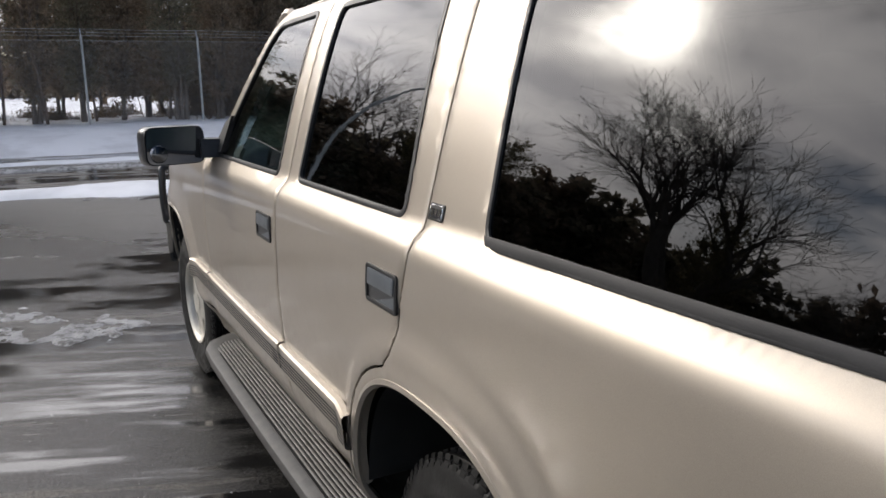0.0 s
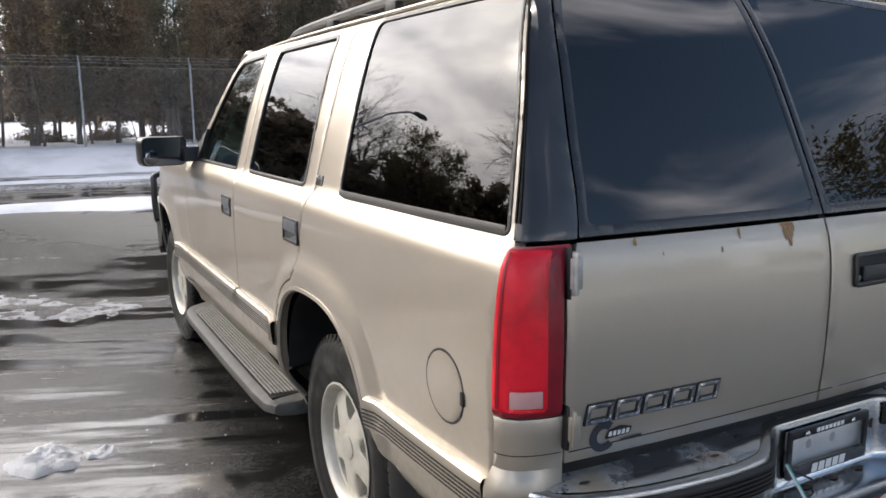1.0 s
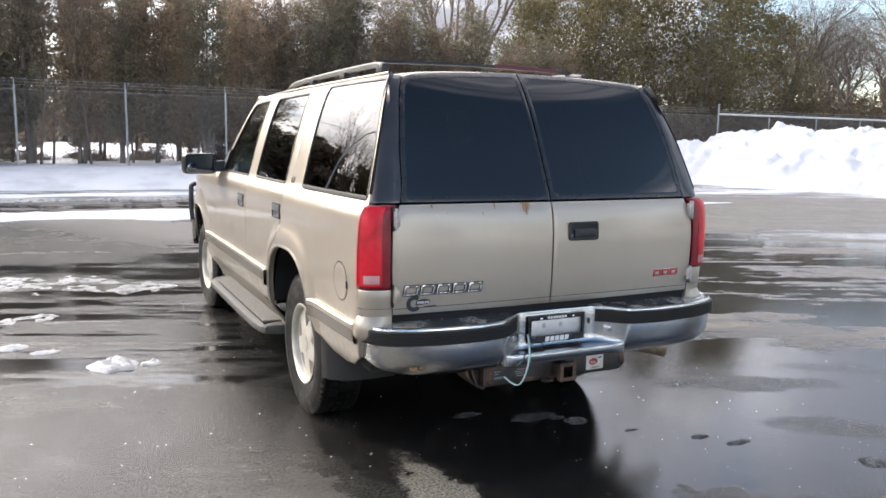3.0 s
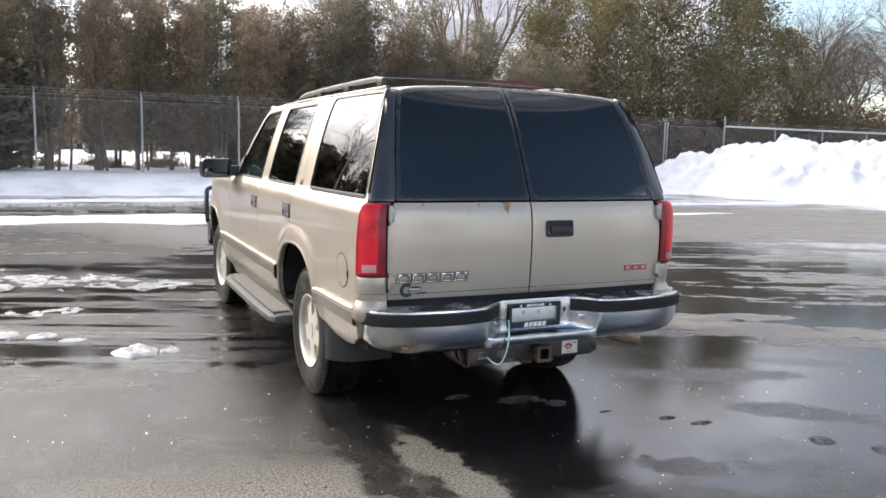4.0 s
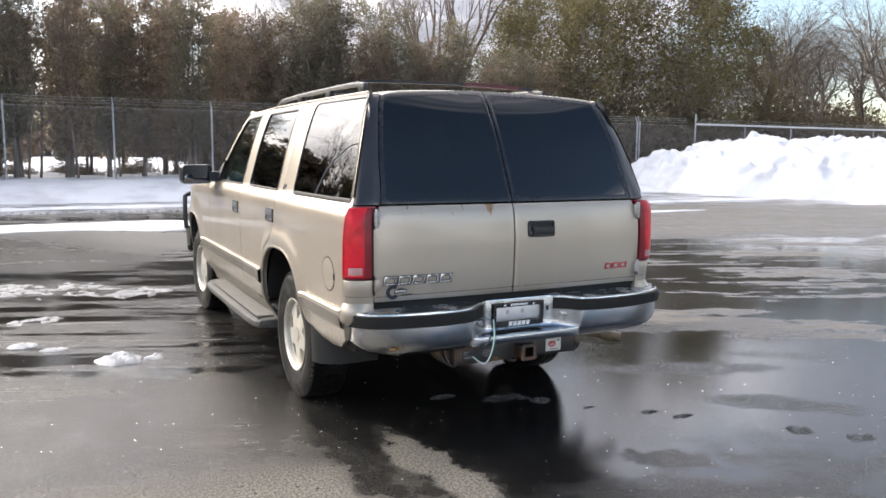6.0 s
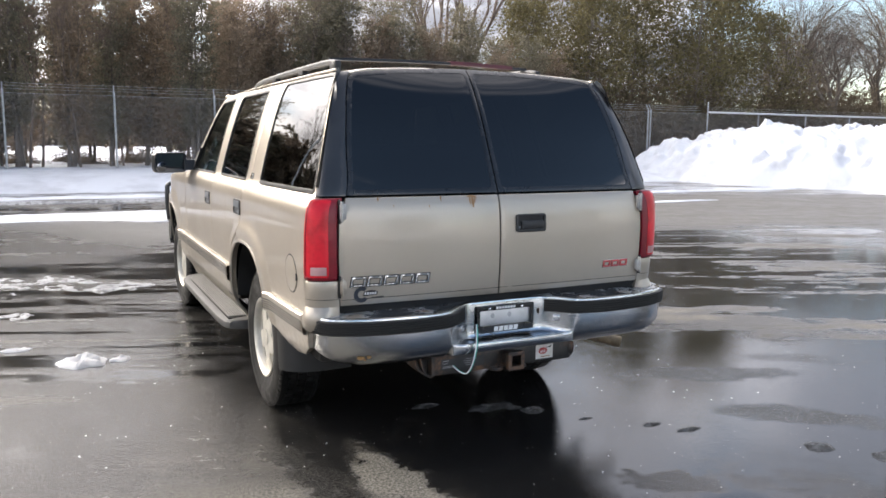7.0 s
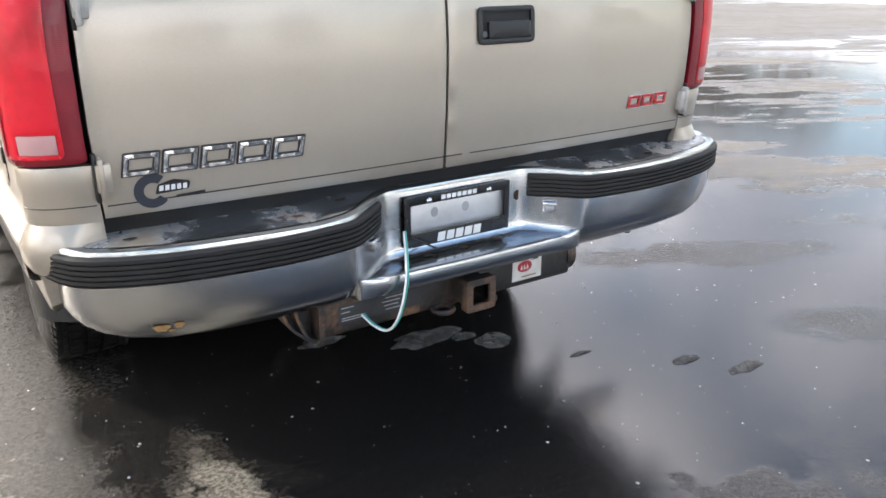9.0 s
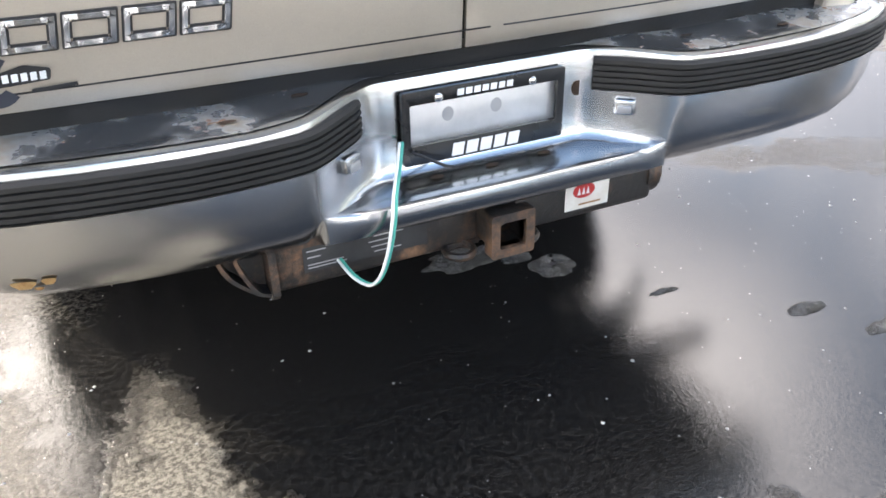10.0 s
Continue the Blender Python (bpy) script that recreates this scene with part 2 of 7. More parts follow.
def rusty_material(name, iron=(0.035, 0.032, 0.03), rust=(0.16, 0.075, 0.035), lo=0.42, hi=0.62):
    m, nt, p = nodes_of(name)
    big, fine = noise_node(nt, 9.0, 7, 0.65), noise_node(nt, 85.0, 5, 0.7)
    fac = ramp(nt, math_node(nt, "ADD", math_node(nt, "MULTIPLY", big.outputs["Fac"], 0.75), math_node(nt, "MULTIPLY", fine.outputs["Fac"], 0.25)), lo, hi)
    nt.links.new(mixed(nt, fac, iron, mixed(nt, fine.outputs["Fac"], rust, (0.27, 0.15, 0.085))), p.inputs["Base Color"])
    nt.links.new(ramp(nt, fac, 0, 1, 0.4, 0.85), p.inputs["Roughness"])
    bump(nt, p, fine.outputs["Fac"], 0.5, 0.004)
    return m


def lens_material(name, a, b, scale):
    m, nt, p = nodes_of(name)
    big = noise_node(nt, 7.0, 4)
    nt.links.new(mixed(nt, ramp(nt, big.outputs["Fac"], 0.35, 0.65), a, b), p.inputs["Base Color"])
    wave = nt.nodes.new("ShaderNodeTexWave")
    wave.wave_type, wave.bands_direction = "BANDS", "Z"
    wave.inputs["Scale"].default_value = scale
    tc = nt.nodes.new("ShaderNodeTexCoord")
    nt.links.new(tc.outputs["Object"], wave.inputs["Vector"])
    bump(nt, p, wave.outputs["Fac"], 0.10, 0.004)
    p.inputs["Roughness"].default_value = 0.34
    p.inputs["Specular IOR Level"].default_value = 0.3
    p.inputs["Coat Weight"].default_value, p.inputs["Coat Roughness"].default_value = 0.22, 0.05
    p.inputs["Subsurface Weight"].default_value = 0.0
    return m


def asphalt_material():
    """Old parking-lot asphalt: damp and grainy, with films of melt water lying in streaks and dried patches."""
    m, nt, p = nodes_of("wet_asphalt")
    tc = nt.nodes.new("ShaderNodeTexCoord")
    sep = nt.nodes.new("ShaderNodeSeparateXYZ")
    nt.links.new(tc.outputs["Object"], sep.inputs[0])
    x, y = sep.outputs[0], sep.outputs[1]
    q = math_node(nt, "ADD", y, math_node(nt, "MULTIPLY", x, 0.39))          # distance along the fall of the lot

    def run_off(scale, stretch, detail=8, rough=0.62):
        turn = nt.nodes.new("ShaderNodeMapping")
        turn.inputs["Rotation"].default_value = (0, 0, radians(21))
        nt.links.new(tc.outputs["Object"], turn.inputs["Vector"])
        n = noise_node(nt, scale, detail, rough, stretch=stretch)
        nt.links.new(turn.outputs[0], n.inputs["Vector"].links[0].from_node.inputs["Vector"])
        return n.outputs["Fac"]

    streak = run_off(0.85, (0.36, 1.5, 1), 7, 0.56)
    basin = run_off(0.7, (0.7, 1.3, 1), 6, 0.55)
    edge = run_off(3.0, (0.9, 1.1, 1), 7, 0.66)
    blotch = nt.nodes.new("ShaderNodeVectorMath")
    blotch.operation = "MULTIPLY_ADD"                 # uneven outlines
    blotch.inputs[1].default_value = (0.42, 0.42, 0.0)
    nt.links.new(noise_node(nt, 4.5, 6, 0.62).outputs["Color"], blotch.inputs[0])
    nt.links.new(tc.outputs["Object"], blotch.inputs[2])
    grain = noise_node(nt, 75.0, 5, 0.75)
    speck = nt.nodes.new("ShaderNodeTexVoronoi")
    speck.inputs["Scale"].default_value = 42.0
    nt.links.new(tc.outputs["Object"], speck.inputs["Vector"])
    near = math_node(nt, "MAXIMUM", ramp(nt, x, 0.1, 1.0), ramp(nt, y, -0.2, -0.8))                                             # the side of the lot with broad shallow pools
    level = blended(nt, near, streak, math_node(nt, "ADD", math_node(nt, "MULTIPLY", basin, 0.6), math_node(nt, "MULTIPLY", streak, 0.4)))
    level = math_node(nt, "ADD", level, math_node(nt, "MULTIPLY", math_node(nt, "SUBTRACT", edge, 0.5), 0.17))
    lines = run_off(2.1, (0.22, 1.9, 1), 6, 0.6)
    level = math_node(nt, "ADD", level, math_node(nt, "MULTIPLY", math_node(nt, "SUBTRACT", lines, 0.5), ramp(nt, x, 0.8, 2.5, 0.0, 0.36)))
    beyond = ramp(nt, math_node(nt, "ADD", x, math_node(nt, "MULTIPLY", y, 0.5)), 1.8, 4.5)
    far_side = ramp(nt, math_node(nt, "ADD", x, math_node(nt, "MULTIPLY", y, 0.5)), 1.5, 4.0, 1.0, 1.9)
    level = math_node(nt, "ADD", math_node(nt, "MULTIPLY", math_node(nt, "SUBTRACT", level, 0.465), far_side), 0.475)
    # melt water runs in a band across the lot beside the car; the near side of it is only damp
    left = ramp(nt, math_node(nt, "ADD", x, math_node(nt, "MULTIPLY", math_node(nt, "SUBTRACT", edge, 0.5), 1.4)), -0.3, -1.05)
    qq = math_node(nt, "ADD", q, math_node(nt, "MULTIPLY", math_node(nt, "SUBTRACT", edge, 0.5), 0.9))
    band = math_node(nt, "MULTIPLY", ramp(nt, qq, 0.05, 0.55), ramp(nt, qq, 4.0, 3.2))
    damp_side = math_node(nt, "MULTIPLY", left, ramp(nt, qq, 0.55, 0.05))
    level = blended(nt, math_node(nt, "MULTIPLY", damp_side, 0.55), level, 0.37)
    wet_band = math_node(nt, "MULTIPLY", left, band)
    level = blended(nt, math_node(nt, "MULTIPLY", wet_band, 0.55), level, 0.452)
    level = math_node(nt, "ADD", level, math_node(nt, "MULTIPLY", math_node(nt, "SUBTRACT", lines, 0.5), math_node(nt, "MULTIPLY", wet_band, 0.60)))
    level = blended(nt, math_node(nt, "MULTIPLY", left, ramp(nt, qq, 3.4, 4.2, 0.0, 0.45)), level, 0.445)
    uneven = math_node(nt, "MULTIPLY", math_node(nt, "SUBTRACT", edge, 0.5), 0.10)
    # dried and standing places; two pools by the car darken its shade in colour
    dry, moist, pooled_shade = 0.265, 0.50, 0.54
    for px, py, rx, ry, turn, goal in (
            (13.0, 9.0, 4.5, 9.0, 80, 0.37), (-5.0, 9.0, 7.0, 2.5, 0, 0.40), (-2.2, -2.1, 1.5, 0.9, 20, 0.31), (-2.3, -0.25, 1.05, 0.50, 20, 0.462),
            (1.55, -0.9, 1.2, 1.1, 0, 0.53), (-1.05, -0.15, 0.26, 0.42, 0, 0.44), (-0.95, -0.95, 0.12, 0.80, 2, 0.425), (-0.66, -0.45, 0.16, 0.34, -25, moist), (-0.82, -0.75, 0.13, 0.50, 12, moist),
            # wet behind and under the car, also blackening its shadow zone
            (0.16, -0.9, 0.78, 0.95, 0, 0.57), (0.1, 1.2, 0.9, 1.6, 0, pooled_shade), (-0.62, -1.36, 0.125, 0.52, 6, dry),
            (1.72, -1.46, 0.13, 0.44, 51, 0.466), (1.75, -0.62, 0.13, 0.62, 66, 0.468), (0.47, -1.80, 0.22, 0.12, -20, 0.466),
            (2.35, 0.22, 0.13, 0.62, 74, 0.56), (3.8, 0.95, 0.13, 0.9, 74, 0.56), (7.4, 3.2, 0.22, 1.1, 76, 0.56), (5.4, 2.0, 0.16, 1.2, 72, 0.56)):
        mp = nt.nodes.new("ShaderNodeMapping")
        mp.vector_type = "TEXTURE"
        mp.inputs["Location"].default_value = (px + 0.21, py + 0.21, 0)
        mp.inputs["Rotation"].default_value = (0, 0, radians(turn))
        mp.inputs["Scale"].default_value = (rx, ry, 1)
        nt.links.new(blotch.outputs[0], mp.inputs["Vector"])
        ln = nt.nodes.new("ShaderNodeVectorMath")
        ln.operation = "LENGTH"
        nt.links.new(mp.outputs[0], ln.inputs[0])
        level = blended(nt, ramp(nt, ln.outputs["Value"], 1.35, 0.65, 0.0, 0.94), level, math_node(nt, "ADD", uneven, goal))
    pool = ramp(nt, level, 0.445, 0.525)           # standing water
    damp = ramp(nt, level, 0.30, 0.43)             # round it, wet through
    g = ramp(nt, grain.outputs["Fac"], 0.41, 0.60)
    dry_tone = mixed(nt, g, (0.070, 0.064, 0.052), (0.255, 0.236, 0.198))
    damp_tone = mixed(nt, g, (0.012, 0.0112, 0.0099), (0.044, 0.0412, 0.037))
    wet_tone = mixed(nt, g, (0.005, 0.005, 0.005), (0.020, 0.0196, 0.0193))
    tone = mixed(nt, pool, mixed(nt, damp, dry_tone, damp_tone), wet_tone)
    # pale stones and dark pits in the aggregate
    tone = mixed(nt, math_node(nt, "MULTIPLY", ramp(nt, speck.outputs["Distance"], 0.20, 0.10), ramp(nt, edge, 0.52, 0.62, 0.0, 0.55)), tone, (0.012, 0.012, 0.012))
    pit = nt.nodes.new("ShaderNodeTexVoronoi")
    pit.inputs["Scale"].default_value = 9.0
    nt.links.new(tc.outputs["Object"], pit.inputs["Vector"])
    tone = mixed(nt, math_node(nt, "MULTIPLY", ramp(nt, pit.outputs["Distance"], 0.105, 0.065), 0.9), tone, (0.010, 0.010, 0.010))
    dust = noise_node(nt, 2.6, 7, 0.7)
    tone = mixed(nt, math_node(nt, "MULTIPLY", ramp(nt, dust.outputs["Fac"], 0.60, 0.76), math_node(nt, "SUBTRACT", 0.32, math_node(nt, "MULTIPLY", pool, 0.29))), tone, (0.28, 0.275, 0.27))
    # far side toned paler: the bright sky's sheen there, put into the colour
    tone = mixed(nt, math_node(nt, "MULTIPLY", beyond, math_node(nt, "SUBTRACT", 0.48, math_node(nt, "MULTIPLY", pool, 0.40))), tone, (0.17, 0.163, 0.155))
    nt.links.new(tone, p.inputs["Base Color"])
    r = math_node(nt, "SUBTRACT", ramp(nt, damp, 0, 1, 0.72, 0.24), math_node(nt, "MULTIPLY", pool, 0.185))
    r = math_node(nt, "ADD", r, math_node(nt, "MULTIPLY", beyond, math_node(nt, "SUBTRACT", 0.17, math_node(nt, "MULTIPLY", pool, 0.15))))
    nt.links.new(r, p.inputs["Roughness"])
    p.inputs["IOR"].default_value = 1.40
    nt.links.new(ramp(nt, pool, 0, 1, 0.36, 1.0), p.inputs["Specular IOR Level"])
    ripple = noise_node(nt, 7.0, 3)
    stone = math_node(nt, "MULTIPLY", math_node(nt, "SUBTRACT", grain.outputs["Fac"], math_node(nt, "MULTIPLY", speck.outputs["Distance"], 0.3)),
                      math_node(nt, "SUBTRACT", 1.0, math_node(nt, "MULTIPLY", pool, math_node(nt, "SUBTRACT", 0.91, math_node(nt, "MULTIPLY", ramp(nt, y, 0.1, -0.6), 0.06)))))
    stone = math_node(nt, "MULTIPLY", stone, ramp(nt, damp, 0, 1, 1.1, 0.50))
    # behind the car the film is thin and shows the stones
    mp = nt.nodes.new("ShaderNodeMapping")
    mp.vector_type = "TEXTURE"
    mp.inputs["Location"].default_value = (0.35, -1.05, 0)
    mp.inputs["Scale"].default_value = (0.62, 0.75, 1)
    nt.links.new(tc.outputs["Object"], mp.inputs["Vector"])
    ln = nt.nodes.new("ShaderNodeVectorMath")
    ln.operation = "LENGTH"
    nt.links.new(mp.outputs[0], ln.inputs[0])
    pebble = noise_node(nt, 125.0, 3, 0.6)
    stone = math_node(nt, "ADD", stone, math_node(nt, "MULTIPLY", pebble.outputs["Fac"], ramp(nt, ln.outputs["Value"], 1.25, 0.7, 0.0, 0.09)))
    h = math_node(nt, "ADD", stone, math_node(nt, "MULTIPLY", ripple.outputs["Fac"], 0.03))
    bump(nt, p, h, 0.8, 0.006)
    return m


def snow_material(name, a=(0.63, 0.65, 0.69), b=(0.47, 0.485, 0.52), dirt=(0.33, 0.31, 0.29), lo=0.60, hi=0.78, crust=14.0, relief=0.5):
    m, nt, p = nodes_of(name)
    big, fine = noise_node(nt, 0.9, 6, 0.6), noise_node(nt, crust, 7, 0.7)
    grime = noise_node(nt, 2.4 if crust < 20 else 9.0, 8, 0.78)
    tone = mixed(nt, ramp(nt, big.outputs["Fac"], 0.4, 0.7), a, b)
    nt.links.new(mixed(nt, ramp(nt, grime.outputs["Fac"], lo, hi), tone, dirt), p.inputs["Base Color"])
    p.inputs["Roughness"].default_value = 0.55
    bump(nt, p, fine.outputs["Fac"], relief, 0.03)
    return m


def leaf_material(name, a, b):
    m, nt, p = nodes_of(name)
    geo = nt.nodes.new("ShaderNodeNewGeometry")
    info = nt.nodes.new("ShaderNodeObjectInfo")
    f = math_node(nt, "ADD", math_node(nt, "MULTIPLY", geo.outputs["Random Per Island"], 0.75), math_node(nt, "MULTIPLY", info.outputs["Random"], 0.25))
    nt.links.new(mixed(nt, f, a, b), p.inputs["Base Color"])
    p.inputs["Roughness"].default_value = 0.7
    p.inputs["Specular IOR Level"].default_value = 0.25
    # thin sprays let some of the sun through
    tl = nt.nodes.new("ShaderNodeBsdfTranslucent")
    nt.links.new(p.inputs["Base Color"].links[0].from_socket, tl.inputs["Color"])
    mx = nt.nodes.new("ShaderNodeMixShader")
    mx.inputs[0].default_value = 0.52
    nt.links.new(p.outputs[0], mx.inputs[1])
    nt.links.new(tl.outputs[0], mx.inputs[2])
    nt.links.new(mx.outputs[0], nt.nodes["Material Output"].inputs["Surface"])
    return m


PAINT = paint_material()
GLASS = glass_material("privacy_glass", (0.016, 0.018, 0.021))
GLASS_FRONT = glass_material("green_door_glass", (0.30, 0.40, 0.38))
BLACK_TRIM = plain("black_trim", (0.007, 0.007, 0.008), (0.014, 0.014, 0.015), 0.40, rough_b=0.52, grain=300)
GLOSS_BLACK = plain("satin_black_pillar", (0.013, 0.0135, 0.015), (0.021, 0.0215, 0.024), 0.30, rough_b=0.38, relief=0.03, coat=0.45)
FRAME_BLACK = plain("black_frame_paint", (0.004, 0.004, 0.0045), (0.008, 0.008, 0.009), 0.24, rough_b=0.32, relief=0.02, coat=0.2)
PIPE = plain("heat_tanned_steel", (0.16, 0.115, 0.07), (0.30, 0.235, 0.16), 0.55, 0.4, scale=25, rough_b=0.75)
RUBBER = plain("black_rubber", (0.006, 0.006, 0.006), (0.016, 0.0155, 0.015), 0.58, rough_b=0.75, scale=14, relief=0.3)
TYRE = plain("tyre_rubber", (0.004, 0.004, 0.004), (0.012, 0.0115, 0.011), 0.32, rough_b=0.68, scale=10, relief=0.3)
BOARD = plain("worn_board_plastic", (0.034, 0.033, 0.032), (0.085, 0.081, 0.076), 0.5, rough_b=0.65, scale=14, relief=0.25)
RIB = plain("worn_tread_rib", (0.07, 0.068, 0.064), (0.17, 0.162, 0.15), 0.45, rough_b=0.6, scale=18, relief=0.25)
TREAD = plain("black_tread", (0.003, 0.003, 0.003), (0.008, 0.008, 0.008), 0.6, relief=0.2)
TREAD.node_tree.nodes["Principled BSDF"].inputs["Specular IOR Level"].default_value = 0.15
HINGE = plain("worn_hinge_steel", (0.34, 0.33, 0.31), (0.52, 0.50, 0.47), 0.40, 0.35, scale=40, rough_b=0.6)
OCHRE = plain("ochre_stain", (0.22, 0.11, 0.035), (0.36, 0.23, 0.10), 0.6, scale=60)
TYRE.node_tree.nodes["Principled BSDF"].inputs["Specular IOR Level"].default_value = 0.28
GREY_PLASTIC = plain("grey_step_plastic", (0.10, 0.10, 0.098), (0.17, 0.165, 0.16), 0.5, rough_b=0.65, scale=9, relief=0.2)
HANDLE_GREY = plain("blue_grey_handle", (0.075, 0.085, 0.095), (0.11, 0.12, 0.13), 0.4, relief=0.05)
CHROME = chrome_material()
PALE_METAL = plain("pale_metal", (0.50, 0.51, 0.52), (0.66, 0.665, 0.67), 0.34, 0.75, scale=9, rough_b=0.46, grain=140, relief=0.08)
DECK = deck_material()
BRIGHT = plain("bright_metal", (0.62, 0.62, 0.62), (0.5, 0.5, 0.5), 0.22, 1.0, relief=0.0)
ALLOY = plain("cream_alloy", (0.60, 0.57, 0.50), (0.46, 0.435, 0.38), 0.36, 0.45, scale=12, rough_b=0.5, relief=0.05)
RUSTY = rusty_material("rusty_black_steel", (0.022, 0.020, 0.019), (0.13, 0.062, 0.030), 0.47, 0.70)
RUST = rusty_material("rust_bloom", (0.24, 0.125, 0.045), (0.36, 0.21, 0.085), 0.3, 0.7)
RED_LENS = lens_material("red_lens", (0.42, 0.003, 0.010), (0.76, 0.012, 0.030), 95.0)
DARK_LENS = lens_material("dark_red_lens", (0.17, 0.004, 0.013), (0.24, 0.008, 0.020), 95.0)
CLEAR_LENS = lens_material("clear_lens", (0.40, 0.20, 0.20), (0.54, 0.31, 0.30), 160.0)
GREY_PRINT = plain("faded_print", (0.30, 0.30, 0.30), (0.42, 0.42, 0.41), 0.6, relief=0.0)
WHITE = plain("white_print", (0.78, 0.78, 0.77), (0.70, 0.70, 0.69), 0.5, relief=0.0)
RED = plain("red_print", (0.50, 0.03, 0.03), (0.42, 0.03, 0.03), 0.45, relief=0.0)
TEAL = plain("teal_wire", (0.05, 0.36, 0.28), (0.07, 0.42, 0.34), 0.4, relief=0.0)
INTERIOR = plain("grey_cloth", (0.10, 0.095, 0.09), (0.16, 0.15, 0.14), 0.9, scale=20)
TAN = plain("tan_cloth", (0.30, 0.23, 0.16), (0.36, 0.28, 0.20), 0.9, scale=20)
MIRROR = plain("mirror_silver", (0.24, 0.25, 0.27), (0.20, 0.21, 0.23), 0.03, 1.0, relief=0.0)
ASPHALT = asphalt_material()
SNOW = snow_material("ploughed_snow")
SLUSH = snow_material("grey_slush", (0.40, 0.405, 0.415), (0.24, 0.245, 0.255), (0.07, 0.07, 0.07), 0.46, 0.60, 40.0, 1.0)
LUMP = snow_material("refrozen_snow", (0.60, 0.605, 0.615), (0.45, 0.455, 0.465), (0.30, 0.297, 0.29), 0.54, 0.70, 40.0, 0.9)
ICE = snow_material("clear_ice", (0.10, 0.103, 0.107), (0.045, 0.047, 0.05), (0.02, 0.02, 0.02), 0.42, 0.58, 60.0, 1.0)
ICE.node_tree.nodes["Principled BSDF"].inputs["Roughness"].default_value = 0.16
GALV = plain("galvanised_steel", (0.34, 0.35, 0.36), (0.45, 0.46, 0.47), 0.45, 0.6, scale=6)
BARK = plain("grey_brown_bark", (0.11, 0.09, 0.075), (0.18, 0.15, 0.125), 0.9, scale=9, grain=45, relief=0.8)
TWIG_BARK = plain("red_brown_bark", (0.11, 0.08, 0.062), (0.20, 0.15, 0.12), 0.9, scale=9, grain=45, relief=0.8)
CEDAR = leaf_material("cedar_leaf", (0.132, 0.122, 0.088), (0.282, 0.250, 0.180))
CEDAR_BROWN = leaf_material("bronzed_cedar_leaf", (0.172, 0.132, 0.097), (0.340, 0.265, 0.194))
PINE = leaf_material("pine_needle", (0.088, 0.082, 0.043), (0.215, 0.182, 0.092))
SCRUB = leaf_material("brown_scrub", (0.10, 0.078, 0.054), (0.205, 0.160, 0.112))

# ---- mesh helpers ----
from mathutils import geometry


def finish(bm, name, material, angle=35.0, smooth=True):
    me = bpy.data.meshes.new(name)
    bm.to_mesh(me)
    bm.free()
    for m in (material if isinstance(material, (list, tuple)) else [material]):
        me.materials.append(m)
    if smooth:
        me.polygons.foreach_set("use_smooth", [True] * len(me.polygons))
        me.set_sharp_from_angle(angle=radians(angle))
    return me


def part(name, bm, material, parent, label="", angle=35.0, smooth=True):
    """One mesh object under a thing or under a part."""
    ob = new(name, finish(bm, name, material, angle, smooth))
    ob.parent = parent
    if label:
        ob["label"] = label
    return ob


def thing(name, bm, material, label, category, group="", kind="", angle=35.0, smooth=True):
    return tagged(new(name, finish(bm, name, material, angle, smooth)), label, category, group, kind)


def table(points):
    """A smooth curve through (key, value) rows."""
    xs, ys = [p[0] for p in points], [p[1] for p in points]
    n = len(xs)
    d = [(ys[i + 1] - ys[i]) / (xs[i + 1] - xs[i]) for i in range(n - 1)]
    t = [d[0]] + [0.0 if d[i - 1] * d[i] <= 0 else 2 * d[i - 1] * d[i] / (d[i - 1] + d[i]) for i in range(1, n - 1)] + [d[-1]]

    def f(v):
        if v <= xs[0]:
            return ys[0] + t[0] * (v - xs[0])
        if v >= xs[-1]:
            return ys[-1] + t[-1] * (v - xs[-1])
        i = next(k for k in range(n - 1) if v <= xs[k + 1])
        h = xs[i + 1] - xs[i]
        s = (v - xs[i]) / h
        return ((2 * s ** 3 - 3 * s * s + 1) * ys[i] + (s ** 3 - 2 * s * s + s) * h * t[i]
                + (-2 * s ** 3 + 3 * s * s) * ys[i + 1] + (s ** 3 - s * s) * h * t[i + 1])
    return f


def dense(poly, step, closed=True):
    out = []
    n = len(poly)
    for i in range(n if closed else n - 1):
        a, b = Vector(poly[i]), Vector(poly[(i + 1) % n])
        k = max(1, math.ceil((b - a).length / step))
        out += [tuple(a.lerp(b, j / k)) for j in range(k)]
    return out if closed else out + [tuple(poly[-1])]


def inside(x, y, poly):
    hit = False
    j = len(poly) - 1
    for i in range(len(poly)):
        (xi, yi), (xj, yj) = poly[i], poly[j]
        if (yi > y) != (yj > y) and x < (xj - xi) * (y - yi) / (yj - yi) + xi:
            hit = not hit
        j = i
    return hit


def shrunk(poly, d):
    """The outline moved inwards by d (outwards: minus)."""
    n = len(poly)
    area = sum(poly[i][0] * poly[(i + 1) % n][1] - poly[(i + 1) % n][0] * poly[i][1] for i in range(n))
    s = 1 if area > 0 else -1
    out = []
    for i in range(n):
        a, b, c = Vector(poly[i - 1]), Vector(poly[i]), Vector(poly[(i + 1) % n])
        u, v = (b - a), (c - b)
        if u.length < 1e-9 or v.length < 1e-9:
            out.append(tuple(b))
            continue
        u, v = u.normalized(), v.normalized()
        nu, nv = Vector((-u.y, u.x)) * s, Vector((-v.y, v.x)) * s
        w = nu + nv
        w = nu if w.length < 1e-6 else w / max(0.35, w.dot(nu))
        out.append(tuple(b + w * d))
    return out


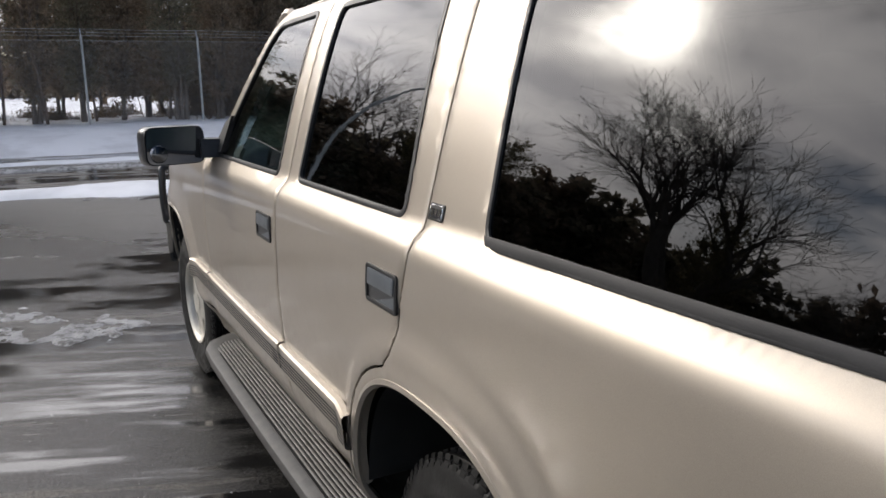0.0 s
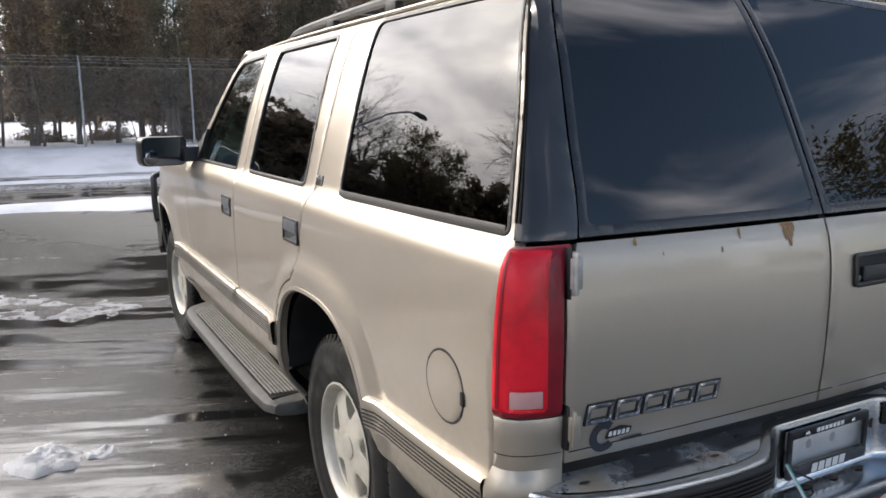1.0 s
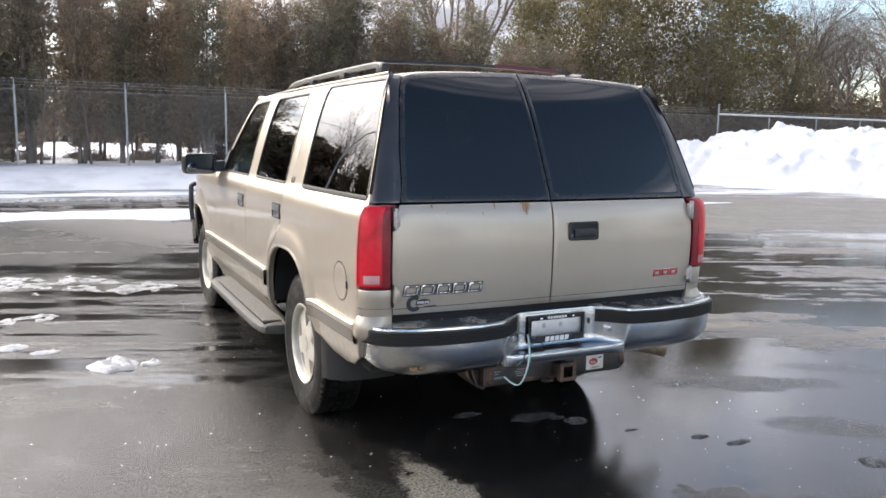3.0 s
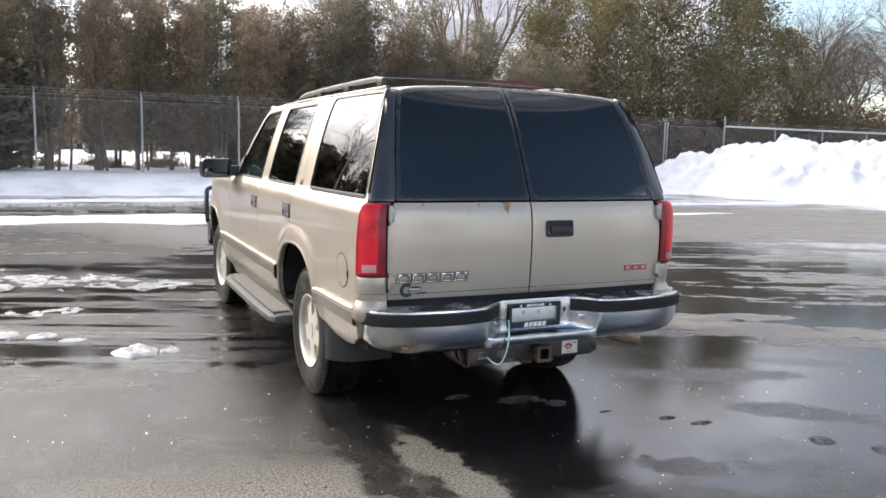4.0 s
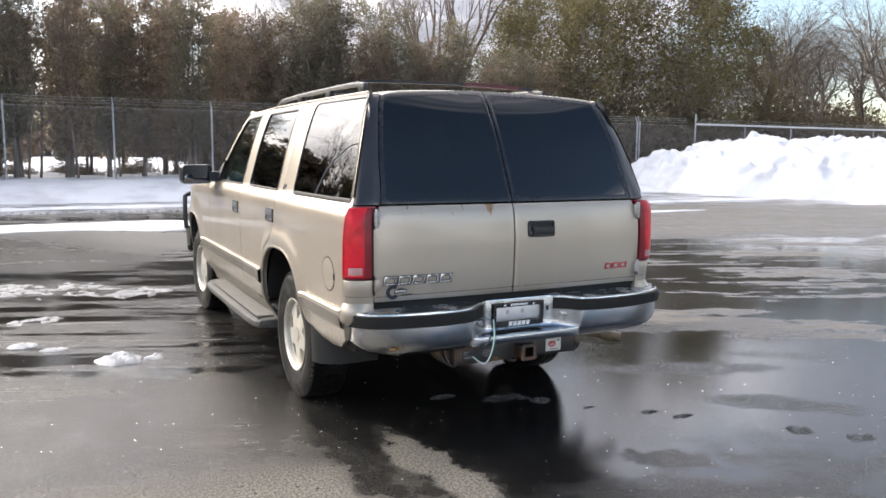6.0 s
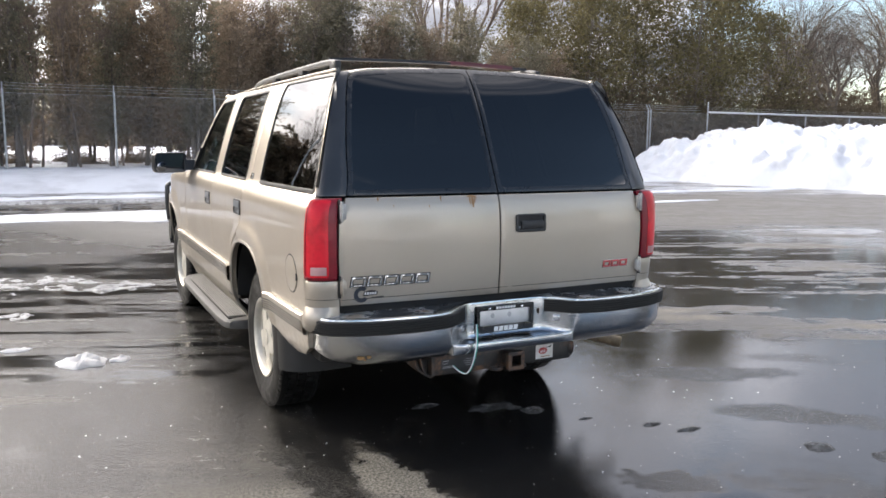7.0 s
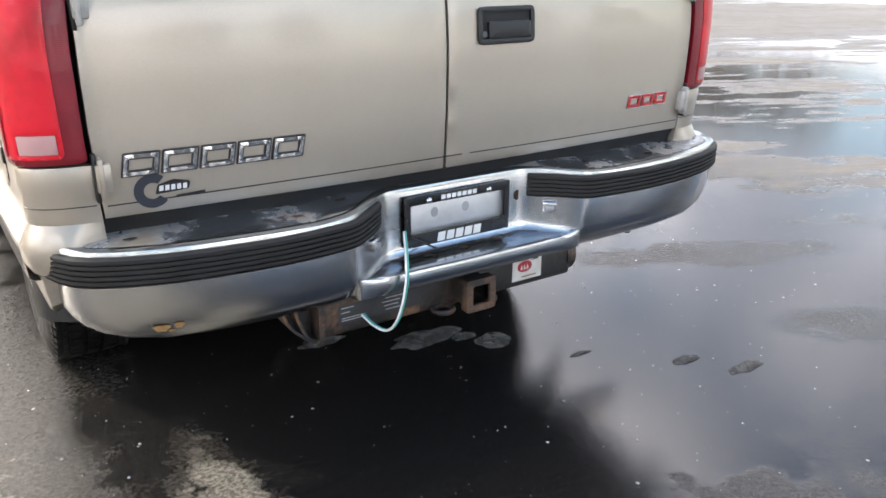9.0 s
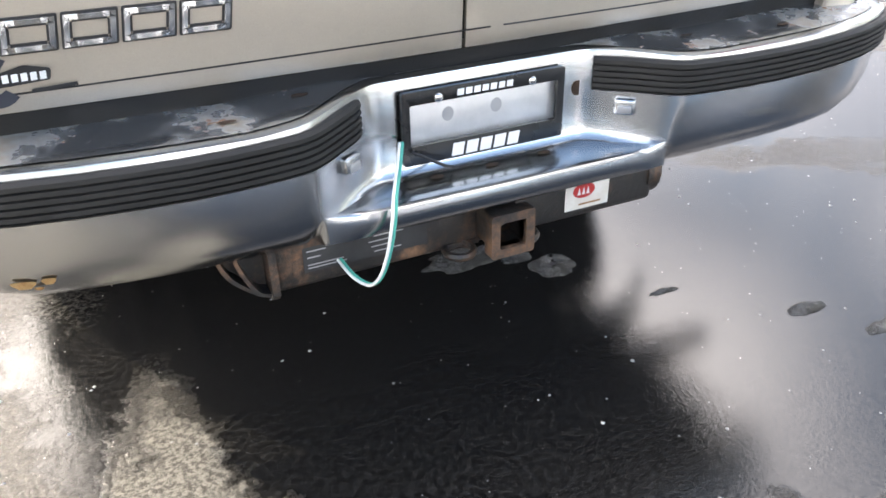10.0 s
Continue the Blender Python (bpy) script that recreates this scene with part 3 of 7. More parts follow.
def rounded(poly, r, k=5):
    """Corners rounded with radius r (or one radius a corner)."""
    out = []
    n = len(poly)
    for i in range(n):
        a, b, c = Vector(poly[i - 1]), Vector(poly[i]), Vector(poly[(i + 1) % n])
        q = r[i] if isinstance(r, (list, tuple)) else r
        q = min(q, (a - b).length * 0.48, (c - b).length * 0.48)
        if q <= 1e-5:
            out.append(tuple(b))
            continue
        p0, p1 = b + (a - b).normalized() * q, b + (c - b).normalized() * q
        for j in range(k + 1):
            s = j / k
            out.append(tuple(p0 * (1 - s) ** 2 + b * 2 * s * (1 - s) + p1 * s * s))
    return out


def panel(outline, fn, holes=(), thick=0.02, step=0.05, lip=0.003, lift=0.0):
    """A sheet with the given outline in (u, v), laid on the surface fn(u, v), with rolled edges of that depth."""
    rings = [dense(outline, step)] + [dense(h, step) for h in holes]
    pts, edges = [], []
    for k, ring in enumerate(rings):
        o = len(pts)
        pts += ring
        edges += [(o + i, o + (i + 1) % len(ring)) for i in range(len(ring))]
    rim = len(pts)
    if lip:
        for k, ring in enumerate(rings):
            for q in shrunk(ring, 0.007 if k == 0 else -0.007):
                if inside(*q, rings[0]) and not any(inside(*q, h) for h in rings[1:]):
                    pts.append(q)
    us, vs = [p[0] for p in rings[0]], [p[1] for p in rings[0]]
    nu, nv = int((max(us) - min(us)) / step), int((max(vs) - min(vs)) / step)
    for i in range(1, nu + 1):
        for j in range(1, nv + 1):
            q = (min(us) + (i - 0.5 + 0.25 * (j % 2)) * step, min(vs) + (j - 0.5) * step)
            if inside(*q, rings[0]) and not any(inside(*q, h) for h in rings[1:]):
                pts.append(q)
    co, _, faces, origin, _, _ = geometry.delaunay_2d_cdt([Vector(p) for p in pts], edges, [], 0, 1e-6)
    is_rim = [any(o < rim for o in src) for src in origin]
    e = 1e-3

    def normal(u, v):
        n = (fn(u + e, v) - fn(u - e, v)).cross(fn(u, v + e) - fn(u, v - e))
        return n.normalized() if n.length > 0 else Vector((0, 0, 1))
    keep = []
    for f in faces:
        cx, cy = sum(co[i].x for i in f) / len(f), sum(co[i].y for i in f) / len(f)
        if inside(cx, cy, rings[0]) and not any(inside(cx, cy, h) for h in rings[1:]):
            keep.append(f)
    mid = fn(*[sum(c) / len(rings[0]) for c in zip(*rings[0])])
    n0 = normal(*[sum(c) / len(rings[0]) for c in zip(*rings[0])])
    out = 1.0 if n0.dot(mid - CORE) > 0 else -1.0
    bm = bmesh.new()
    norms = [normal(c.x, c.y) * out for c in co]
    top = [bm.verts.new(fn(c.x, c.y) + norms[i] * (lift - (lip if is_rim[i] else 0))) for i, c in enumerate(co)]
    for f in keep:
        try:
            bm.faces.new([top[i] for i in (f if out > 0 else f[::-1])])
        except ValueError:
            pass
    if thick:
        low = {}
        border = [ed for ed in bm.edges if len(ed.link_faces) == 1]
        index = {v: i for i, v in enumerate(top)}
        for ed in border:
            a, b = ed.verts
            for v in (a, b):
                if v not in low:
                    low[v] = bm.verts.new(v.co - norms[index[v]] * thick)
            bm.faces.new((b, a, low[a], low[b]))
    loose = [v for v in bm.verts if not v.link_faces]
    bmesh.ops.delete(bm, geom=loose, context="VERTS")
    bmesh.ops.recalc_face_normals(bm, faces=bm.faces)
    return bm


CORE = Vector((0.0, 0.9, 1.0))


def box(bm, x0, x1, y0, y1, z0, z1, bevel=0.0, seg=2, m=None):
    g = bmesh.ops.create_cube(bm, size=1.0)
    vs = g["verts"]
    for v in vs:
        v.co = Vector(((x0 + x1) / 2 + v.co.x * (x1 - x0), (y0 + y1) / 2 + v.co.y * (y1 - y0), (z0 + z1) / 2 + v.co.z * (z1 - z0)))
    if m is not None:
        bmesh.ops.transform(bm, matrix=m, verts=vs)
    if bevel:
        es = list({e for v in vs for e in v.link_edges})
        bmesh.ops.bevel(bm, geom=es, offset=bevel, segments=seg, profile=0.5, affect="EDGES")
    return bm


def tube(bm, path, radius, sides=8, caps=True):
    """A tube along a path; radius a number or one a point."""
    path = [Vector(p) for p in path]
    rings = []
    ref = None
    for i, p in enumerate(path):
        d = (path[min(i + 1, len(path) - 1)] - path[max(i - 1, 0)]).normalized()
        if ref is None:
            ref = d.orthogonal().normalized()
        else:
            ref = (ref - d * ref.dot(d))
            ref = ref.normalized() if ref.length > 1e-6 else d.orthogonal().normalized()
        w = d.cross(ref)
        r = radius[i] if isinstance(radius, (list, tuple)) else radius
        rings.append([bm.verts.new(p + (ref * math.cos(a) + w * math.sin(a)) * r) for a in (2 * math.pi * k / sides for k in range(sides))])
    for a, b in zip(rings, rings[1:]):
        for k in range(sides):
            bm.faces.new((a[k], a[(k + 1) % sides], b[(k + 1) % sides], b[k]))
    if caps and sides > 2:
        bm.faces.new(rings[0][::-1])
        bm.faces.new(rings[-1])
    return bm


def sweep(bm, sections, closed=False, caps=True):
    """Faces between successive rings of points."""
    rings = [[bm.verts.new(p) for p in s] for s in sections]
    n = len(rings[0])
    for a, b in zip(rings, rings[1:]):
        for k in range(n if closed else n - 1):
            bm.faces.new((a[k], a[(k + 1) % n], b[(k + 1) % n], b[k]))
    if closed and caps:
        bm.faces.new(rings[0][::-1])
        bm.faces.new(rings[-1])
    bmesh.ops.recalc_face_normals(bm, faces=bm.faces)
    return bm


def lathe(bm, profile, n=48, axis="x"):
    """Profile rows (along, radius) turned round the axis."""
    rings = []
    for k in range(n):
        a = 2 * math.pi * k / n
        rings.append([bm.verts.new((h, r * math.cos(a), r * math.sin(a)) if axis == "x" else (r * math.cos(a), r * math.sin(a), h)) for h, r in profile])
    for k in range(n):
        a, b = rings[k], rings[(k + 1) % n]
        for i in range(len(profile) - 1):
            bm.faces.new((a[i], a[i + 1], b[i + 1], b[i]))
    return bm


def bezier(points, k=12):
    """A smooth line through the points."""
    P = [Vector(p) for p in points]
    out = []
    for i in range(len(P) - 1):
        a, b = P[i], P[i + 1]
        ta = (b - P[i - 1]) / 2 if i else (b - a)
        tb = (P[i + 2] - a) / 2 if i + 2 < len(P) else (b - a)
        for j in range(k):
            s = j / k
            out.append(a * (2 * s ** 3 - 3 * s * s + 1) + ta * (s ** 3 - 2 * s * s + s) + b * (-2 * s ** 3 + 3 * s * s) + tb * (s ** 3 - s * s))
    return out + [P[-1]]


def empty(name, label, category, group="", at=(0, 0, 0)):
    ob = tagged(new(name), label, category, group)
    ob.location = at
    return ob

# ---- the lot, the snow and the fence ----
FENCE_Y = 22.9


def ground():
    bm = bmesh.new()
    xs = [-1500, -400, -120, -60] + [-40 + 2.0 * i for i in range(51)] + [80, 130, 400, 1500]
    ys = [-1500, -400, -120, -60] + [-40 + 2.0 * i for i in range(31)] + [26, 40, 120, 400, 1500]
    rows = [[bm.verts.new((x, y, 0.0)) for x in xs] for y in ys]
    for a, b in zip(rows, rows[1:]):
        for i in range(len(xs) - 1):
            bm.faces.new((a[i], a[i + 1], b[i + 1], b[i]))
    return thing("ground", bm, ASPHALT, "old grey asphalt parking lot, wet with melt water", "ground", kind="structure")


ground()


def heightfield(name, x0, x1, y0, y1, nx, ny, height, material, label, category, kind="structure"):
    bm = bmesh.new()
    rows = []
    for j in range(ny + 1):
        row = []
        for i in range(nx + 1):
            x, y = x0 + (x1 - x0) * i / nx, y0 + (y1 - y0) * j / ny
            row.append(bm.verts.new((x, y, height(x, y))))
        rows.append(row)
    for a, b in zip(rows, rows[1:]):
        for i in range(nx):
            q = (a[i], a[i + 1], b[i + 1], b[i])
            if max(v.co.z for v in q) > -0.015:
                bm.faces.new(q)
    bmesh.ops.delete(bm, geom=[v for v in bm.verts if not v.link_faces], context="VERTS")
    return thing(name, bm, material, label, category, kind=kind, angle=60)


def fbm(x, y, scale, octaves=4, seed=0.0):
    return noise.fractal(Vector((x * scale + seed, y * scale - seed, seed * 0.7)), 1.0, 2.0, octaves)


def bank(x, y):
    """The ploughed bank along the foot of the fence, and the snowfield behind it."""
    edge = 18.9 + 0.5 * fbm(x, 0, 0.22, 3, 3.1) + 0.12 * fbm(x, 0, 1.3, 2, 9.0)
    t = (y - edge) / 3.2
    if t < 0:
        return -0.03
    s = min(1.0, t)
    h = 0.52 * (1 - (1 - s) ** 1.7)
    return h + 0.035 * fbm(x, y, 0.8, 4, 1.0) * min(1, 4 * t) - 0.01


heightfield("snow_bank", -24, 40, 18.0, 30.0, 320, 60, bank, SNOW, "long low bank of ploughed snow along the fence", "snow bank")


def field(x, y):
    return 0.50 + 0.06 * fbm(x, y, 0.15, 3, 5.0)


heightfield("snow_field", -160, 220, 30.0, 260.0, 60, 60, field, SNOW, "open field of old snow behind the trees", "snow")


def strip(name, y0, y1, x0, x1, seed, h, material, label, gap=0.1):
    """A ragged, thin line of snow left by the plough."""
    def f(x, y):
        mid, half = (y0 + y1) / 2, (y1 - y0) / 2
        w = half * (0.75 + 0.55 * fbm(x, 0, 0.45, 4, seed)) * min(1.0, max(0.0, (x - x0) / 1.5), max(0.0, (x1 - x) / 1.5))
        d = 1 - abs(y - mid - 0.35 * half * fbm(x, 0, 0.25, 2, seed + 4)) / max(w, 1e-3)
        return h * (d ** 0.7 if d > 0 else 0) + 0.02 * fbm(x, y, 3.0, 3, seed) - (0.03 if d < gap else 0)
    return heightfield(name, x0, x1, y0 - 0.6, y1 + 0.6, int((x1 - x0) / 0.14), 34, f, material, label, "snow")


strip("snow_strip", 10.55, 12.45, -26, 3.4, 2.0, 0.10, SNOW, "ragged strip of thin ploughed snow on asphalt")
strip("snow_strip", 15.0, 15.7, -26, 7.5, 7.0, 0.05, SLUSH, "broken line of thin grey slush on asphalt", 0.35)
strip("snow_strip", 16.4, 17.3, -26, 6.0, 12.0, 0.06, SNOW, "broken line of thin snow on asphalt", 0.3)
strip("snow_strip", 13.6, 14.3, 8.5, 24.0, 17.0, 0.05, SNOW, "broken line of thin snow on asphalt", 0.3)
strip("snow_strip", 10.6, 11.0, 9.5, 14.0, 23.0, 0.03, SNOW, "small ragged smear of snow on asphalt", 0.3)


def pile(x, y):
    """The tall heap the plough has pushed into the corner."""
    ex = 19.9 - 0.9 * (y - 16) * 0.12 + 0.7 * fbm(y, 0, 0.35, 3, 2.0)
    if y < 15:
        ex += 0.10 * (15 - y)
    t = min((x - ex) / 3.4, (22.6 - y) / 2.6, (y - 4.0) / 4.0)
    if t < 0:
        return -0.05
    s = min(1.0, t)
    top = 1.98 + 0.22 * fbm(x, y, 0.35, 3, 8.0)
    lump = 0.26 * fbm(x, y, 0.9, 4, 4.0) + 0.20 * fbm(x, y, 2.4, 5, 6.0)
    return top * (1 - (1 - s) ** 1.9) + lump * min(1.0, 3 * t) - 0.02


heightfield("snow_mound", 17.5, 44, 3.5, 22.8, 320, 200, pile, SNOW, "tall heap of ploughed snow with lumpy crest", "snow mound", kind="")


def slush_ridge(x, y):
    mid = 4.35 - 0.52 * (x + 1.8) * 0.6 + 0.18 * fbm(x, 0, 0.9, 3, 1.0)
    w = 0.62 * (0.8 + 0.6 * fbm(x, 1, 0.8, 3, 3.0)) * min(1, max(0, (-1.0 - x) / 0.4), max(0, (x + 9) / 2))
    d = max(-1.0, 1 - abs(y - mid) / max(w, 1e-3))
    d = max(d, 0.75 - math.hypot((x + 2.25) / 0.55, (y - 2.95) / 0.22))
    return 0.028 * min(d, 0.45) + 0.020 * fbm(x, y, 2.6, 5, 2.0) + 0.019 * fbm(x, y, 8.0, 5, 5.0) - 0.0095


heightfield("slush_ridge", -9, -0.9, 2.8, 9.0, 380, 290, slush_ridge, SLUSH, "low ridge of grey refrozen slush on asphalt", "slush")


def chunk(name, x, y, sx, sy, h, seed, material, label):
    """A flat, broken lump of ice, melted down to the asphalt."""
    bm = bmesh.new()
    n, rings = 40, 10
    top = bm.verts.new((0, 0, h * 0.7))
    prev = None
    for r in range(1, rings + 1):
        s = r / rings
        ring = []
        for k in range(n):
            a = 2 * math.pi * k / n
            e = 1 + 0.32 * noise.noise(Vector((math.cos(a) * 1.6 + seed, math.sin(a) * 1.6, seed)))
            e += 0.12 * noise.noise(Vector((math.cos(a) * 5 + seed, math.sin(a) * 5, seed)))
            px, py = math.cos(a) * sx * e * s, math.sin(a) * sy * e * s
            z = h * (1 - s ** 3.4) * (0.7 + 0.7 * noise.noise(Vector((px * 14, py * 14, seed))) + 0.5 * noise.noise(Vector((px * 42, py * 42, seed)))) if r < rings else -0.004
            ring.append(bm.verts.new((px, py, z)))
        for k in range(n):
            if prev is None:
                bm.faces.new((top, ring[k], ring[(k + 1) % n]))
            else:
                bm.faces.new((prev[k], ring[k], ring[(k + 1) % n], prev[(k + 1) % n]))
        prev = ring
    ob = thing(name, bm, material, label, "ice", "ice chunks on the lot", angle=50)
    ob.location = (x, y, 0.0)
    return ob


for i, (x, y, sx, sy, h) in enumerate((
        (-1.80, 1.30, 0.17, 0.15, 0.042), (-1.58, 1.27, 0.08, 0.06, 0.025), (-2.72, 2.15, 0.15, 0.11, 0.03), (-2.43, 2.02, 0.11, 0.08, 0.025),
        (-2.22, 1.82, 0.10, 0.06, 0.02))):
    chunk("ice_chunk", x, y, sx, sy, h, i * 3.7, LUMP, "flat lump of refrozen snow melting on wet asphalt")
for i, (x, y, sx, sy, h) in enumerate((
        (1.41, -1.82, 0.085, 0.06, 0.012), (1.62, -2.04, 0.10, 0.06, 0.012), (1.0, -1.36, 0.075, 0.03, 0.010), (0.87, -1.22, 0.06, 0.025, 0.010),
        (0.22, -0.62, 0.15, 0.06, 0.010), (0.42, -0.76, 0.07, 0.06, 0.010), (0.34, -0.68, 0.05, 0.03, 0.008), (0.60, -1.0, 0.05, 0.012, 0.008),
        (-0.1, -0.45, 0.09, 0.04, 0.008))):
    chunk("ice_chunk", x, y, sx, sy, h, 20 + i * 2.9, ICE, "thin clear sheet of ice on wet asphalt")


def grit():
    """Gravel crumbs and bits of ice strewn over the asphalt."""
    rnd = random.Random(4)
    bm = bmesh.new()
    for _ in range(4200):
        x, y = rnd.uniform(-4.5, 3.5), rnd.uniform(-3.6, 3.0)
        r = 0.0014 + 0.0048 * rnd.random() ** 8
        up = [bm.verts.new((x + r * rnd.uniform(0.7, 1.3) * math.cos(a), y + r * rnd.uniform(0.7, 1.3) * math.sin(a), 0.0)) for a in (0, 1.6, 3.1, 4.7)]
        tip = bm.verts.new((x, y, r * rnd.uniform(0.4, 0.9)))
        for k in range(4):
            bm.faces.new((up[k], up[(k + 1) % 4], tip))
    return thing("gravel_crumbs", bm, plain("pale_grit", (0.18, 0.176, 0.168), (0.52, 0.51, 0.50), 0.6, scale=60), "loose grit and ice crumbs strewn on asphalt", "gravel", kind="stuff")


grit()


def fence_post(x, z0, z1, parent, name="post"):
    bm = bmesh.new()
    tube(bm, [(x, FENCE_Y, z0), (x, FENCE_Y, z1)], 0.032, 8)
    tube(bm, [(x, FENCE_Y, z1), (x, FENCE_Y, z1 + 0.03), (x, FENCE_Y, z1 + 0.05)], [0.04, 0.034, 0.008], 8)
    part(name, bm, GALV, parent)


def chain_link(x0, x1, z0, z1, parent):
    """Woven wire: two families of slanting strands that zigzag past one another."""
    bm = bmesh.new()
    w, pitch = 0.0017, 0.0720
    h = z1 - z0
    n = int((x1 - x0 + h) / pitch)
    for s in (1, -1):
        for i in range(n):
            a = x0 - (h if s > 0 else 0) + i * pitch
            p, q = [a, z0], [a + h, z1]
            if s < 0:
                p, q = [a + 0.0, z1], [a + h, z0]
                p[0] -= h
                q[0] -= h
            for u, v in ((p, q), (q, p)):
                for lim, sign in ((x0, 1), (x1, -1)):
                    if (u[0] - lim) * sign < 0:
                        k = (lim - u[0]) / (v[0] - u[0]) if v[0] != u[0] else 0
                        if 0 < k < 1:
                            u[1] += (v[1] - u[1]) * k
                            u[0] = lim
            if min(p[0], q[0]) < x0 - 1e-4 or max(p[0], q[0]) > x1 + 1e-4 or abs(p[1] - q[1]) < 0.02:
                continue
            y = FENCE_Y - 0.036 + 0.003 * s
            vs = []
            for (x, z) in (p, q):
                vs.append([bm.verts.new((x - w * 0.7, y, z + s * w * 0.7)), bm.verts.new((x + w * 0.7, y, z - s * w * 0.7)), bm.verts.new((x, y - w * 1.6, z))])
            for k in range(3):
                bm.faces.new((vs[0][k], vs[0][(k + 1) % 3], vs[1][(k + 1) % 3], vs[1][k]))
    part("wire_mesh", bm, GALV, parent, smooth=False)


def fence():
    f = empty("chain_link_fence", "tall galvanised chain-link fence topped with wire strands", "fence")
    xs = [-0.09 + 3.1 * i for i in range(-8, 8)] + [21.75]
    for x in xs:
        fence_post(x, 0.35, 2.86, f)
        bm = bmesh.new()
        tube(bm, [(x, FENCE_Y, 2.84), (x, FENCE_Y + 0.16, 3.12)], 0.016, 6)
        part("outrigger", bm, GALV, f)
    chain_link(xs[0], 25.1, 0.45, 2.80, f)
    for dy, z, r in ((-0.02, 2.80, 0.006), (0.05, 2.93, 0.005), (0.10, 3.02, 0.005), (0.15, 3.11, 0.005)):
        bm = bmesh.new()
        rnd = random.Random(int(z * 100))
        tube(bm, [(xs[0] + 0.775 * i, FENCE_Y + dy, z - (0.012 if i % 4 else 0) + rnd.uniform(-0.004, 0.004)) for i in range(65)], r, 4)
        part("wire_strand", bm, GALV, f)
    g = empty("chain_link_fence", "chain-link fence with a pale tubular top rail", "fence")
    for i in range(7):
        x = 25.1 + 3.25 * i
        fence_post(x, 0.35, 3.28 if i == 0 else 2.84, g)
    bm = bmesh.new()
    tube(bm, [(25.1, FENCE_Y - 0.05, 2.86), (48.0, FENCE_Y - 0.05, 2.86)], 0.045, 8)
    part("top_rail", bm, plain("pale_rail", (0.55, 0.55, 0.55), (0.45, 0.45, 0.45), 0.5), g, "pale painted top rail")
    chain_link(25.1, 45.0, 0.45, 2.83, g)
    for z in (2.98, 3.08):
        bm = bmesh.new()
        tube(bm, [(25.1 + 1.0 * i, FENCE_Y + 0.05, z + 0.01 * math.sin(i * 2.1)) for i in range(21)], 0.005, 4)
        part("wire_strand", bm, GALV, g)


fence()

# ---- trees ----
def leaf(bm, p, d, n, length, width):
    """A flat spray of scale leaves: a kinked pair of triangles."""
    s = d.cross(n).normalized() * width
    k = p + d * length * 0.5 + n * length * 0.08
    a, b, c, f = bm.verts.new(p), bm.verts.new(p + d * length), bm.verts.new(k + s), bm.verts.new(k - s)
    bm.faces.new((a, c, b))
    bm.faces.new((a, b, f))


def rand_dir(rnd, up=0.0):
    z, a = rnd.uniform(-1, 1), rnd.uniform(0, 2 * math.pi)
    q = math.sqrt(1 - z * z)
    return Vector((q * math.cos(a), q * math.sin(a), z + up)).normalized()


def conifer(name, seed, h, radius, clear, leaves, leaf_len, material, label, droop=0.1, tip=0.35, thin=0.0, bark=None, category="tree", stems=1):
    """A trunk with many limbs, each carrying sprays of leaves with gaps between."""
    rnd = random.Random(seed)
    root = empty(name, label, category)
    bt = bmesh.new()
    bl = bmesh.new()
    for st in range(stems):
        lean = Vector((rnd.uniform(-0.05, 0.05), rnd.uniform(-0.04, 0.04), 0)) * (1 + 1.2 * (st > 0))
        hh = h * (1 if st == 0 else rnd.uniform(0.7, 0.95))
        base = Vector((0.22 * (st - (stems - 1) / 2) * rnd.uniform(0.7, 1.3), 0.1 * rnd.uniform(-1, 1), 0))
        line = []
        for i in range(11):
            s = i / 10
            w = Vector((noise.noise(Vector((seed + st, s * 2.2, 0))), noise.noise(Vector((seed + st, s * 2.2, 9))), 0)) * 0.25 * s
            line.append(base + lean * hh * s + w + Vector((0, 0, hh * s)))
        tube(bt, line, [max(0.008, (0.0125 * h ** 0.9) * (1 - 0.93 * i / 10)) * (1.35 if i == 0 else 1) for i in range(11)], 7)
        limbs = int(leaves / 42 / stems)
        for k in range(limbs):
            s = clear + (1 - clear) * (k + rnd.random()) / limbs
            i = min(9, int(s * 10))
            p = line[i].lerp(line[i + 1], s * 10 - i)
            f = (s - clear) / (1 - clear)
            reach = radius * (tip + (1 - tip) * (1 - f) ** 0.75) * (0.45 + 0.55 * min(1, f * 7)) * rnd.uniform(0.45, 1.15)
            a = rnd.uniform(0, 2 * math.pi)
            d = Vector((math.cos(a), math.sin(a), rnd.uniform(0.1, 0.75) - droop * 3 * (1 - f))).normalized()
            end = p + d * reach + Vector((0, 0, -droop * reach * rnd.random()))
            tube(bt, [p, p.lerp(end, 0.5) + Vector((0, 0, 0.08 * reach)), end], [0.014 * (1.3 - f), 0.009, 0.003], 3, caps=False)
            if rnd.random() < thin:
                continue
            for _ in range(42):
                u = 0.25 + 0.8 * rnd.random() ** 0.75
                c = p.lerp(end, u) + rand_dir(rnd) * reach * 0.38 * rnd.random() + Vector((0, 0, rnd.uniform(-0.1, 0.12)))
                dd = (d * 0.6 + rand_dir(rnd, 0.25)).normalized()
                leaf(bl, c, dd, rand_dir(rnd), leaf_len * rnd.uniform(0.55, 1.3), leaf_len * rnd.uniform(0.15, 0.32))
    part("trunk", bt, bark or BARK, root)
    part("crown", bl, material, root, smooth=False)
    return root


